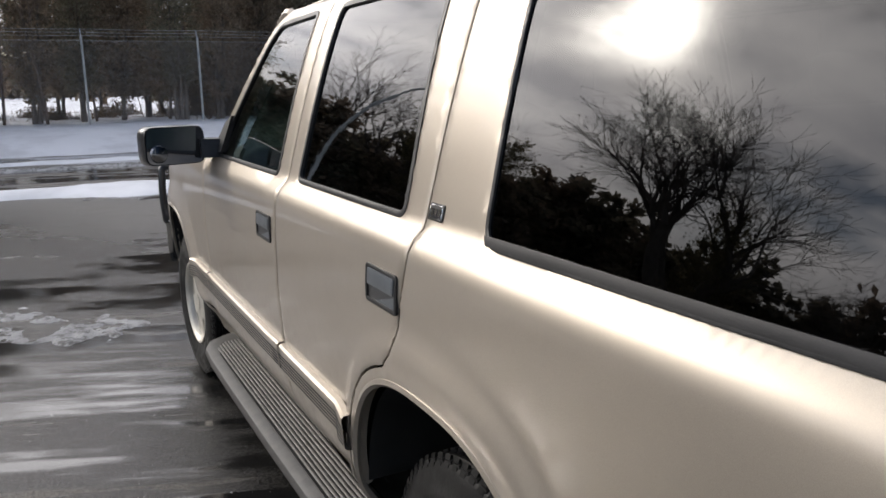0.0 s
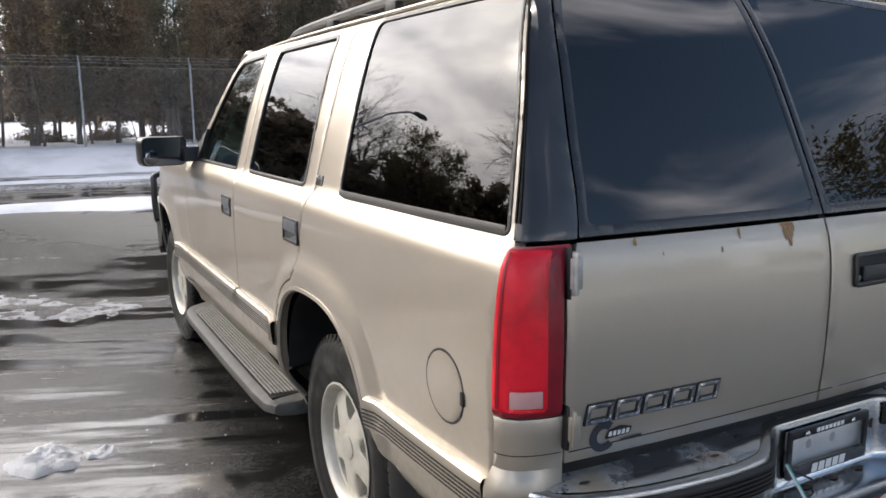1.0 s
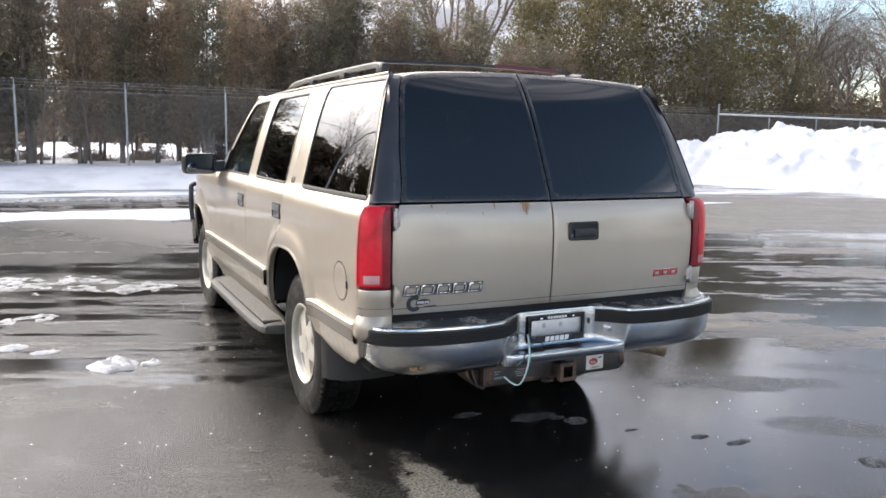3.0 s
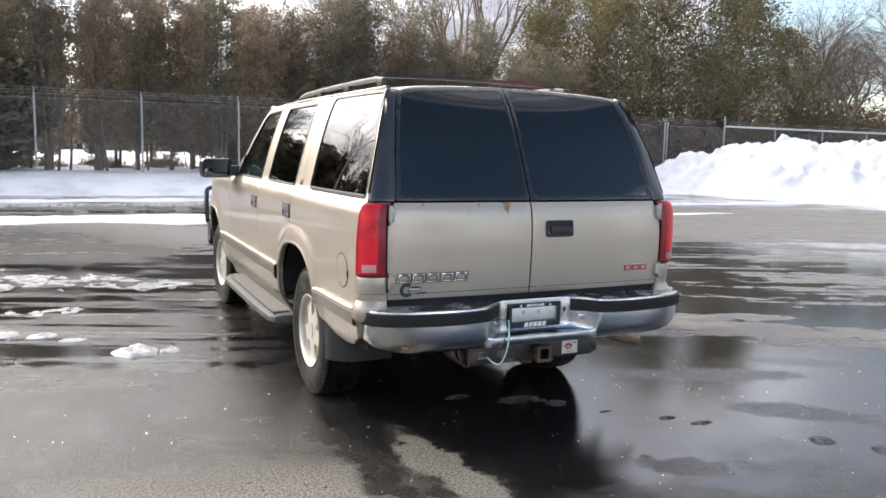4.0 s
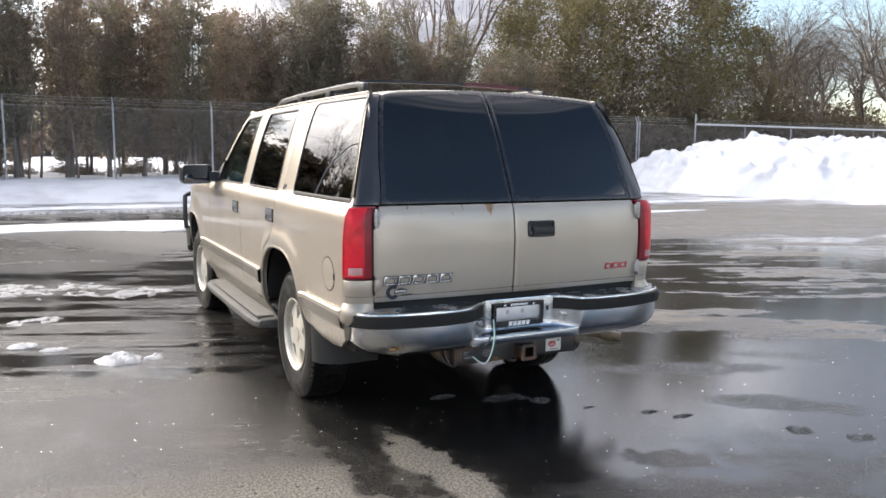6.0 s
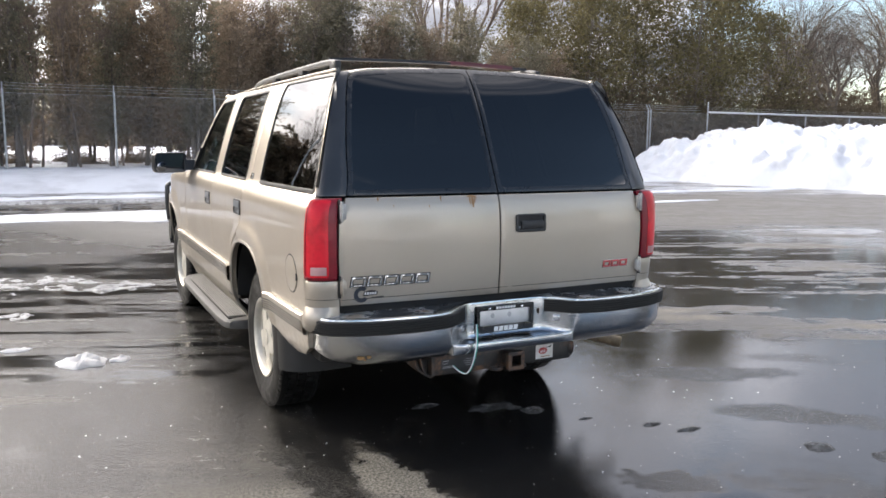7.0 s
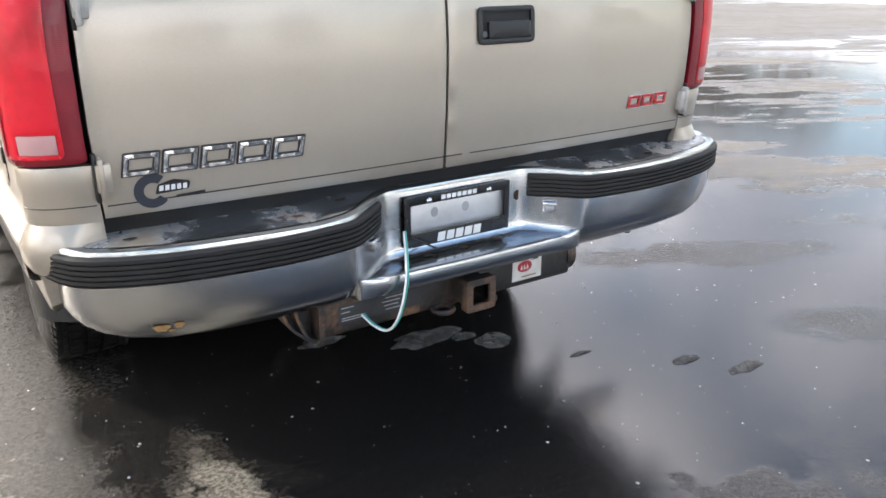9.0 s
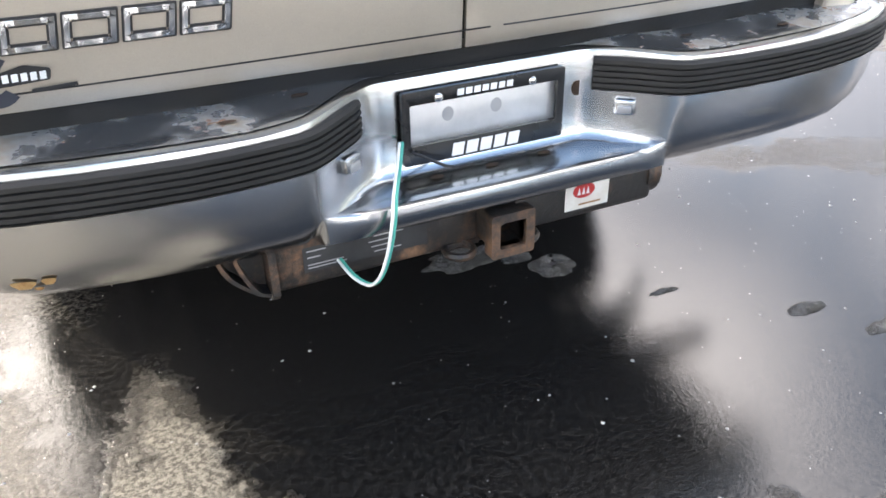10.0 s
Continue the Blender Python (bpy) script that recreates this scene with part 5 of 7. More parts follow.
    part("sill", bm, PAINT, car)
    # flank moulding in three lengths
    for y0, y1 in ((0.435, 1.055), (1.075, 2.160), (2.178, 2.515), (-1.040, -0.462)):
        prof = [(0.000, 0.735), (0.016, 0.734), (0.023, 0.728), (0.0245, 0.716), (0.022, 0.707), (0.022, 0.648), (0.014, 0.641), (0.0, 0.639)]
        bm = bmesh.new()
        ys = [y0 + (y1 - y0) * i / 12 for i in range(13)]
        sweep(bm, [[fn(y, z) + Vector((sx * d * (1.0 if 0 < i < 12 else 0.9), 0, 0)) for d, z in prof] for i, y in enumerate(ys)])
        mo = part("body_moulding", bm, PAINT, car, "painted moulding with dark grooves")
        for z in (0.701, 0.690, 0.679, 0.668, 0.657):
            bm = bmesh.new()
            sweep(bm, [[fn(y, z + 0.0028) + Vector((sx * 0.0225, 0, 0)), fn(y, z) + Vector((sx * 0.0235, 0, 0)), fn(y, z - 0.0028) + Vector((sx * 0.0225, 0, 0))] for y in ys[:]])
            part("groove", bm, BLACK_TRIM, mo)
    # lamp, pillar and lower corner
    c_low = corner_of(sx, lamp_start)
    lamp = rounded([(0.002, 0.893), (K - 0.003, 0.893), (K - 0.003, 1.243), (0.004, 1.240)], 0.012)
    t = part("tail_light", panel(lamp, c_low, [], 0.02, 0.03, 0.004, 0.006), DARK_LENS, car, "red ribbed tail lamp with a small clear lens")
    inner = rounded([(0.010, 0.906), (K - 0.026, 0.906), (K - 0.028, 1.234), (0.014, 1.232)], 0.012)
    clear = [(0.056, 0.914), (0.118, 0.914), (0.118, 0.952), (0.056, 0.952)]
    part("red_lens", panel(inner, c_low, [rounded(clear, 0.003)], 0.004, 0.025, 0.002, 0.009), RED_LENS, t, "bright red lens")
    part("reversing_lens", panel(shrunk(rounded(clear, 0.003), 0.001), c_low, [], 0.004, 0.02, 0.001, 0.008), CLEAR_LENS, t, "clear lens")
    low = [(0.0, 0.66), (K, 0.66), (K, 0.886), (0.0, 0.886)]
    part("rear_corner", panel(low, c_low, [], 0.02, 0.04), PAINT, car)
    for u0, u1 in ((0.024, 0.031),):
        part("lens_bar", panel([(u0, 0.912), (u1, 0.912), (u1 + 0.004, 1.228), (u0 + 0.004, 1.228)], c_low, [], 0.001, 0.03, 0.0, 0.0105), DARK_LENS, t, "dark upright bar")
    bm = bmesh.new()
    prof = [(0.000, 0.772), (0.008, 0.758), (0.017, 0.742), (0.022, 0.726), (0.0235, 0.706), (0.020, 0.684), (0.012, 0.668), (0.0, 0.660)]
    rows = []
    for i in range(13):
        u = K * (0.02 + 0.96 * i / 12)
        n = (c_low(u + 1e-3, 0.7) - c_low(u - 1e-3, 0.7)).cross(Vector((0, 0, 1))).normalized()
        n = n if n.dot(Vector((sx, -1, 0))) > 0 else -n
        rows.append([c_low(u, z) + n * d * (1.0 if i < 10 else 1 - 0.33 * (i - 9)) for d, z in prof])
    sweep(bm, rows)
    part("corner_skirt", bm, PAINT, car, "painted skirt swelling out over the bumper end", angle=60)
    # crease round the corner: a thin black tube draws its shade
    bm = bmesh.new()
    tube(bm, [c_low(K * (0.05 + 0.93 * i / 10), 0.806) for i in range(11)], 0.0010, 5)
    part("crease", bm, BLACK_TRIM, car)
    c_up = corner_of(sx, pillar_start)
    up = [(0.0, 1.252), (K, 1.252), (K, 1.40), (K, 1.55), (K, 1.70), (K, 1.80), (0.0, 1.80)]
    p = part("rear_pillar", panel(up, c_up, [], 0.02, 0.03, 0.002), GLOSS_BLACK, car, "satin black rear pillar")
    for u0 in (0.010, 0.026):
        part("vent_slot", panel([(u0, 1.285), (u0 + 0.008, 1.285), (u0 + 0.008, 1.755), (u0, 1.755)], c_up, [], 0.004, 0.04, 0.001, 0.005), TREAD, p)
    # roof drip rail
    bm = bmesh.new()
    tube(bm, [Vector((sx * (half_width(1.803) - 0.002 - (SLIM if sx > 0 else 0)), y, 1.809 - 0.02 * (max(0, y - 0.5)) ** 2)) for y in (-0.83, -0.5, 0, 0.5, 0.9, 1.2, 1.5)], 0.006, 8)
    part("drip_rail", bm, PAINT, car)
    bm = bmesh.new()
    tube(bm, bezier([(sx * 0.735, 1.54, 1.775), (sx * 0.760, 1.64, 1.745), (sx * 0.86, 2.14, 1.275), (sx * 0.89, 2.24, 1.20)], 6), 0.020, 8)
    part("front_pillar", bm, PAINT, car)


flank(-1)
flank(1)

# roof, glass fore, bonnet
roof_out = [(-0.738, -0.82), (-0.69, -0.868), (-0.5, -0.818), (-0.25, -0.788), (0.25, -0.788), (0.5, -0.818), (0.644, -0.868), (0.692, -0.82), (0.690, 1.42), (0.62, 1.60), (0.3, 1.64), (-0.3, 1.64), (-0.66, 1.60), (-0.735, 1.42)]
part("roof", panel(roof_out, roof_fn, [], 0.03, 0.08), PAINT, car)


def screen_fn(x, s):
    y = 1.64 + 0.68 * s - 0.14 * (x / 0.8) ** 2
    return Vector((x * (0.86 + 0.16 * s), y, 1.795 - 0.60 * s - 0.02 * math.sin(math.pi * s) * -1))


part("windscreen", panel(rounded([(-0.80, 0.03), (0.80, 0.03), (0.83, 0.97), (-0.83, 0.97)], 0.06), screen_fn, [], 0.006, 0.1), GLASS_FRONT, car, "lightly tinted windscreen")


def bonnet_fn(x, y):
    return Vector((x, y, 1.215 - 0.035 * (y - 2.25) - 0.028 * (y - 2.25) ** 2 - 0.035 * (abs(x) / 0.86) ** 3))


part("bonnet", panel([(-0.87, 2.26), (0.87, 2.26), (0.82, 3.3), (0.74, 3.78), (-0.74, 3.78), (-0.82, 3.3)], bonnet_fn, [], 0.03, 0.1), PAINT, car)

# dark inner shell behind every shut line
dark = plain("dark_underbody", (0.010, 0.010, 0.010), (0.022, 0.020, 0.018), 0.8)
for x0, x1, y0, y1, z0, z1 in ((-0.925, 0.880, 0.52, 2.42, 0.50, 1.20), (-0.90, 0.845, -1.03, -0.47, 0.50, 1.20), (-0.60, 0.60, -0.47, 0.52, 0.45, 1.20),
                               (-0.92, 0.875, -0.47, 0.52, 0.96, 1.20), (-0.60, 0.60, 2.42, 3.60, 0.45, 1.05), (-0.76, 0.76, 3.50, 3.74, 0.45, 1.0),
                               (-0.60, 0.60, -0.60, 3.4, 0.36, 0.50), (-0.80, 0.80, 2.2, 3.5, 0.96, 1.08)):
    part("inner_shell", box(bmesh.new(), x0, x1, y0, y1, z0, z1, 0.02), dark, car)
bm = bmesh.new()
sweep(bm, [[roof_fn(x, y) - Vector((0, 0, 0.045)) for x in (-0.68, -0.4, 0, 0.4, 0.68)] for y in (-0.74, 0, 0.7, 1.42)])
part("headliner", bm, INTERIOR, car)


# ---- rear doors ----
SEAM = -0.059

def cargo_door(sx):
    def edge(z, g=0.005):
        return half_width(z) - TUCK - (SLIM if sx > 0 else 0.0) - corner_in(z) - g
    def px(x):
        return sx * x
    zs_low = [0.776, 0.85, 0.95, 1.05, 1.15, 1.244]
    low = [(SEAM + px(0.0035), 0.776), (SEAM + px(0.0035), 1.244)] + [(px(edge(z)), z) for z in zs_low[::-1]]
    d = part("cargo_door", panel(low, rear_fn, [], 0.03, 0.045), PAINT, car)
    def top_z(x):
        return 1.842 - 0.046 * (abs(x) / 0.68) ** 2.2
    zs_up = [1.254, 1.35, 1.45, 1.55, 1.65, 1.72, 1.775]
    up = [(SEAM + px(0.0035), 1.254), (SEAM + px(0.0035), 1.842)] + [(px(x), top_z(x)) for x in (0.2, 0.4, 0.54, 0.66)] + [(px(edge(z)), z) for z in zs_up[::-1]]
    hole = rounded(shrunk(up, 0.022), 0.02, 3)
    f = part("window_frame", panel(up, rear_fn, [hole], 0.025, 0.045, 0.0012), FRAME_BLACK, d, "satin black upper door frame")
    part("window_pane", panel(shrunk(hole, -0.004), rear_fn, [], 0.004, 0.047, 0.0, -0.002), GLASS, d, "dark privacy glass")
    # crease across the foot of the door, its shade drawn as a black line
    bm = bmesh.new()
    tube(bm, [rear_fn(px(0.012 + (edge(0.8) - 0.02) * i / 14), 0.806 - 0.004 * i / 14) for i in range(15)], 0.0016, 5)
    part("crease", bm, BLACK_TRIM, d)
    for z0, z1 in ((1.142, 1.232), (0.822, 0.902)):
        bm = bmesh.new()
        p = rear_fn(px(edge((z0 + z1) / 2)), (z0 + z1) / 2)
        x0 = p.x - sx * 0.024
        box(bm, min(p.x + sx * 0.004, x0), max(p.x + sx * 0.004, x0), p.y - 0.020, p.y + 0.004, z0 + 0.012, z1 - 0.012, 0.004)
        box(bm, min(p.x, p.x - sx * 0.010), max(p.x, p.x - sx * 0.010), p.y - 0.026, p.y, z0, z1, 0.004)
        hg = part("hinge", bm, HINGE if z0 > 1 or sx > 0 else PAINT, d, "worn bright exposed hinge" if z0 > 1 or sx > 0 else "painted exposed hinge")
        bm = bmesh.new()
        a, b = p.x + sx * 0.007, p.x - sx * 0.001
        box(bm, min(a, b), max(a, b), p.y - 0.012, p.y + 0.006, z0 - 0.008, z1 + 0.008, 0.002)
        part("hinge_gap", bm, BLACK_TRIM, hg)
    return d


bm = bmesh.new()
sweep(bm, [[rear_fn(SEAM + dx, z) + Vector((0, 0.010, 0)) for dx in (-0.012, 0.0, 0.012)] for z in [0.79 + 0.05 * i for i in range(22)]])
part("door_gap_seal", bm, TREAD, car, "black rubber seal between the cargo doors")
left_cargo = cargo_door(-1)
right_cargo = cargo_door(1)
plate = rounded([(0.022, 1.064), (0.190, 1.064), (0.190, 1.150), (0.022, 1.150)], 0.016)
h = part("door_handle", ring_panel(plate, shrunk(plate, 0.012), rear_fn, 0.008, 0.009, 0.03), BLACK_TRIM, right_cargo, "recessed black pull handle")
part("recess", panel(shrunk(plate, 0.010), rear_fn, [], 0.0, 0.03, 0.0, 0.0015), RUBBER, h)
part("paddle", panel(rounded([(0.050, 1.078), (0.176, 1.078), (0.176, 1.116), (0.050, 1.116)], 0.006), rear_fn, [], 0.008, 0.03, 0.002, 0.012), BLACK_TRIM, h)
part("lock", panel([(0.040 + 0.007 * math.cos(a), 1.088 + 0.007 * math.sin(a)) for a in (2 * math.pi * k / 12 for k in range(12))], rear_fn, [], 0.002, 0.02, 0.0, 0.006), HANDLE_GREY, h)


def block_mark(x0, x1, z0, z1, slant, n, parent, face, edge_mat, name):
    """A badge as plain slanted frames, one a letter's place."""
    w = (x1 - x0) / n
    for k in range(n):
        a = x0 + w * k + w * 0.025
        b = x0 + w * (k + 1) - w * 0.025
        q = rounded([(a, z0), (b, z0), (b + slant, z1), (a + slant, z1)], 0.003, 2)
        m = part(name, panel(q, rear_fn, [shrunk(q, 0.0135)], 0.003, 0.02, 0.0, 0.003), edge_mat, parent)
        part("frame", panel(shrunk(q, 0.003), rear_fn, [shrunk(q, 0.0105)], 0.003, 0.02, 0.001, 0.006), face, m)


block_mark(-0.800, -0.425, 0.856, 0.904, 0.008, 5, left_cargo, BRIGHT, BLACK_TRIM, "badge_block")
block_mark(0.546, 0.712, 0.860, 0.898, 0.004, 3, right_cargo, RED, BRIGHT, "badge_block")
# dealer sticker: an open black ring with a dark bar
ring = [(-0.742 + 0.036 * math.cos(radians(a)), 0.822 + 0.036 * math.sin(radians(a))) for a in range(50, 321, 15)]
ring += [(-0.742 + 0.017 * math.cos(radians(a)), 0.822 + 0.017 * math.sin(radians(a))) for a in range(320, 49, -15)]
st = part("sticker", panel(ring, rear_fn, [], 0.0, 0.03, 0.0, 0.0016), plain("sticker_ink", (0.02, 0.024, 0.035), (0.03, 0.034, 0.045), 0.45), left_cargo, "black ring-shaped sticker")
part("sticker_bar", panel(rounded([(-0.738, 0.814), (-0.672, 0.818), (-0.668, 0.834), (-0.700, 0.842), (-0.732, 0.834)], 0.004), rear_fn, [], 0.0, 0.02, 0.0, 0.0026), BLACK_TRIM, st)
for k in range(5):
    x = -0.730 + 0.0115 * k
    part("sticker_mark", panel([(x, 0.820), (x + 0.008, 0.8205), (x + 0.009, 0.8315), (x + 0.001, 0.831)], rear_fn, [], 0.0, 0.02, 0.0, 0.0034), WHITE, st)
part("sticker_mark", panel([(-0.698, 0.803), (-0.640, 0.806), (-0.640, 0.811), (-0.698, 0.808)], rear_fn, [], 0.0, 0.02, 0.0, 0.0030), BLACK_TRIM, st)


def rust_stain(x, z, w, h, seed):
    pts = []
    for k in range(16):
        a = 2 * math.pi * k / 16
        r = 1 + 0.45 * noise.noise(Vector((math.cos(a) * 2 + seed, math.sin(a) * 2, seed)))
        pts.append((x + w * r * math.cos(a), z + h * r * math.sin(a)))
    part("rust_stain", panel(pts, rear_fn, [], 0.0, 0.012, 0.0, 0.0014), RUST, left_cargo, "rust bleeding through the paint")


for i, (x, z, w, h) in enumerate(((-0.203, 1.239, 0.024, 0.005), (-0.214, 1.222, 0.0045, 0.019), (-0.201, 1.216, 0.006, 0.026), (-0.190, 1.224, 0.0035, 0.016), (-0.181, 1.232, 0.0025, 0.010),
                                  (-0.36, 1.234, 0.0035, 0.011), (-0.36, 1.222, 0.0018, 0.006), (-0.66, 1.236, 0.0045, 0.009), (-0.59, 1.205, 0.002, 0.004), (-0.42, 1.20, 0.002, 0.007))):
    rust_stain(x, z, w, h, i * 2.3)

# black valance between the doors and the bumper
bm = bmesh.new()
sweep(bm, [[(x, rear_fn(x, 0.77).y + 0.012, 0.772), (x, rear_fn(x, 0.77).y + 0.030, 0.74), (x, rear_fn(x, 0.77).y + 0.034, 0.690)] for x in [-0.85 + 0.1 * i for i in range(18)]])
part("valance", bm, RUBBER, car, "black rubber valance under the cargo doors")

# ---- step bumper ----
y_top = table([(0.0, -1.165), (0.190, -1.166), (0.205, -1.170), (0.220, -1.178), (0.320, -1.255), (0.335, -1.264), (0.355, -1.270), (0.40, -1.272), (0.50, -1.271), (0.62, -1.264), (0.76, -1.243), (0.88, -1.200), (0.94, -1.152), (0.967, -1.085)])
y_low = table([(0.0, -1.280), (0.22, -1.278), (0.28, -1.274), (0.30, -1.271), (0.315, -1.268), (0.327, -1.266), (0.335, -1.266), (0.342, -1.267), (0.50, -1.269), (1.0, -1.06)])


def bumper_columns():
    half = [0.0, 0.08, 0.15, 0.185, 0.20, 0.215, 0.235, 0.255, 0.275, 0.29, 0.30, 0.308, 0.315, 0.321, 0.327, 0.332, 0.337, 0.342, 0.348, 0.356, 0.366, 0.38, 0.40, 0.43, 0.47, 0.54, 0.62, 0.70, 0.78, 0.85, 0.90, 0.93, 0.95, 0.962]
    cols = [(x, y_top(x), y_low(x)) for x in half]
    cols += [(0.968, -1.075, -1.065), (0.966, -1.04, -1.035)]
    near = [(x * 0.985 if x > 0.45 else x, a, b) for x, a, b in cols]
    return [(-x, a, b) for x, a, b in cols[:0:-1]] + near


def shift(x):
    """The recess lies on the middle line of the tail, the wings a little to the right of it."""
    return CENTRE + 0.045 * min(1.0, max(0.0, (abs(x) - 0.36) / 0.24))


DECK_FALL = 0.010        # the top of the bumper slopes away from the doors


def bumper():
    bm = bmesh.new()
    sections, deck = [], []
    for x, yt, yl in bumper_columns():
        a = abs(x)
        c = min(1.0, max(0.0, (0.350 - a) / 0.022))         # 1 in the recess, 0 in the wings
        c = c * c * (3 - 2 * c)
        zt = 0.729 + 0.012 * min(1.0, max(0.0, (0.42 - a) / 0.16))
        end = min(1.0, max(0.0, (a - 0.90) / 0.07))
        yi = max(-1.072, yt + 0.04)
        xi = x * (1 - 0.05 * end)
        top = [(xi, yi, zt + DECK_FALL), (xi, yi - 0.003, zt + DECK_FALL), (xi, yt + 0.036, zt), (xi, yt + 0.033, zt), (xi, yt + 0.030, zt), (x, yt + 0.014, zt + 0.004), (x, yt + 0.003, zt), (x, yt, zt - 0.010), (x, yt, 0.680)]
        wing = [(x, yt, 0.655), (x, yt + 0.001, 0.635), (x, yt + 0.003, 0.612), (x, yt + 0.006, 0.590), (x, yt + 0.010, 0.570), (x, yt + 0.016, 0.553), (x, yt + 0.024, 0.540),
                (x, yt + 0.036, 0.526), (x, yt + 0.052, 0.516), (x * (1 - 0.01 * end), yt + 0.078, 0.510), (x * (1 - 0.02 * end), yt + 0.12, 0.513)]
        step = [(x, yt + (yl - yt) * f, z) for f, z in ((0.0, 0.640), (0.0, 0.612), (0.02, 0.592), (0.06, 0.579), (0.16, 0.572), (0.50, 0.574), (0.90, 0.579), (0.975, 0.576),
                                                        (1.0, 0.566), (0.985, 0.546), (0.90, 0.532))]
        u = min(1.0, max(0.0, (a - 0.74) / 0.235))           # the lower edge sweeps up to the strip at each end
        rise = 1 - (1 - u ** 2.2) ** 0.5
        wing = [(px * (1 - 0.02 * rise), py, pz + (0.628 - pz) * 0.80 * rise if pz < 0.628 else pz) for px, py, pz in wing]
        low = [tuple(w * (1 - c) + q * c for w, q in zip(A, B)) for A, B in zip(wing, step)]
        sections.append([(p[0] + shift(x), p[1], p[2]) for p in top + low])
        if yi - yt > 0.06:
            deck.append([(xi + shift(x), yt + 0.031 + (yi - yt - 0.031) * f, zt + 0.0012 + DECK_FALL * f) for f in (0.0, 0.33, 0.66, 1.0)])
    sweep(bm, sections)
    b = part("rear_bumper", bm, CHROME, car, "weathered chrome step bumper", angle=48)
    bm = bmesh.new()
    sweep(bm, deck)
    part("top_deck", bm, DECK, b, "dull pitted chrome top with rust specks")
    # ribbed rubber along each wing
    cols = [c for c in bumper_columns() if c[0] <= -0.235 or c[0] >= 0.214]
    for sx in (-1, 1):
        side = sorted([c for c in cols if c[0] * sx > 0], key=lambda c: (abs(c[0]) if c[1] < -1.07 else 2 - c[1]))
        plan = [Vector((c[0] + shift(c[0]), c[1], 0)) for c in side]
        bm = bmesh.new()
        secs = []
        prof = [(0.0, 0.714), (0.007, 0.714), (0.011, 0.710)]
        for k in range(5):
            z = 0.709 - 0.0108 * k
            prof += [(0.012, z), (0.012, z - 0.0066), (0.006, z - 0.0081), (0.006, z - 0.0099)]
        prof += [(0.011, 0.655), (0.008, 0.652), (0.0, 0.652)]
        for i, p in enumerate(plan):
            p = p + Vector((0, 0, 0.007 + 0.010 * min(1.0, max(0.0, (0.50 - abs(p.x)) / 0.25))))
            d = (plan[min(i + 1, len(plan) - 1)] - plan[max(i - 1, 0)]).normalized()
            n = Vector((d.y, -d.x, 0)) * sx
            if n.y > 0.3:
                n = -n
            if i in (0, len(plan) - 1):
                secs.append([p + n * o * 0.6 + Vector((0, 0, z)) for o, z in prof])
            else:
                secs.append([p + n * o + Vector((0, 0, z)) for o, z in prof])
        sweep(bm, secs)
        part("rubber_strip", bm, RUBBER, b, "ribbed black rubber strip", angle=30)
    # bolt holes and rust on the top and on the step
    def disc(x, y, z, rx, ry, mat, name, lift=0.0022):
        f = flat_fn((x, y, z), (1, 0, 0), (0, 1, 0))
        pts = [(rx * math.cos(t), ry * math.sin(t)) for t in (2 * math.pi * k / 14 for k in range(14))]
        bm = bmesh.new()
        vs = [bm.verts.new(f(*q) + Vector((0, 0, lift))) for q in pts]
        bm.faces.new(vs)
        part(name, bm, mat, b)
    hole = plain("rusty_hole", (0.012, 0.010, 0.008), (0.05, 0.025, 0.012), 0.9)
    for x, y in ((-0.90, -1.12), (-0.80, -1.16), (-0.46, -1.20), (-0.34, -1.16), (-0.30, -1.10), (-0.36, -1.09), (0.34, -1.10), (0.40, -1.17), (0.62, -1.19), (0.88, -1.13)):
        yt = y_top(abs(x))
        f = max(0.0, (y - yt - 0.031) / max(0.02, -1.072 - yt - 0.031))
        disc(x, y, 0.729 + 0.012 * min(1.0, max(0.0, (0.42 - abs(x)) / 0.16)) + DECK_FALL * f, 0.014, 0.006, hole, "bolt_hole", 0.0035)
    for x, y in ((-0.13, -1.202), (-0.024, -1.201), (0.083, -1.198)):
        disc(x, y, 0.574, 0.013, 0.007, hole, "bolt_hole", 0.002)
    # rust bloom on the lower face
    for x, z, w, h in ((-0.775, 0.557, 0.015, 0.010), (-0.742, 0.561, 0.009, 0.008), (-0.757, 0.549, 0.006, 0.004)):
        pts = [(x + w * (1 + 0.3 * math.sin(3 * t)) * math.cos(t), z + h * (1 + 0.25 * math.cos(2 * t)) * math.sin(t)) for t in (2 * math.pi * k / 14 for k in range(14))]
        bm = bmesh.new()
        bm.faces.new([bm.verts.new((u, y_top(abs(u - 0.022)) - 0.002 + table([(0.516, 0.036), (0.533, 0.024), (0.550, 0.016), (0.570, 0.010)])(v), v)) for u, v in pts])
        part("rust_stain", bm, OCHRE, b)
    # number-plate lamps in the flanks of the recess
    dimple = plain("dull_steel", (0.34, 0.35, 0.37), (0.44, 0.45, 0.47), 0.45, 0.8)
    for sx, lx, ly in ((-1, -0.290, -1.212), (1, 0.245, -1.206)):
        m = pose(lx, ly, 0.640, 0, 0, -37.6 * sx)
        bm = bmesh.new()
        box(bm, -0.020, 0.020, -0.016, 0.01, -0.015, 0.016, 0.006, 3, m)
        lamp = part("plate_lamp", bm, CHROME, b, "chrome number-plate lamp")
        bm = bmesh.new()
        box(bm, -0.013, 0.013, -0.019, -0.012, -0.012, 0.004, 0.003, 2, m)
        part("lamp_lens", bm, dimple, lamp)
    # side hole by the plate
    bm = bmesh.new()
    f = flat_fn((0.166, -1.1672, 0.673), (1, 0, 0), (0, 0, 1))
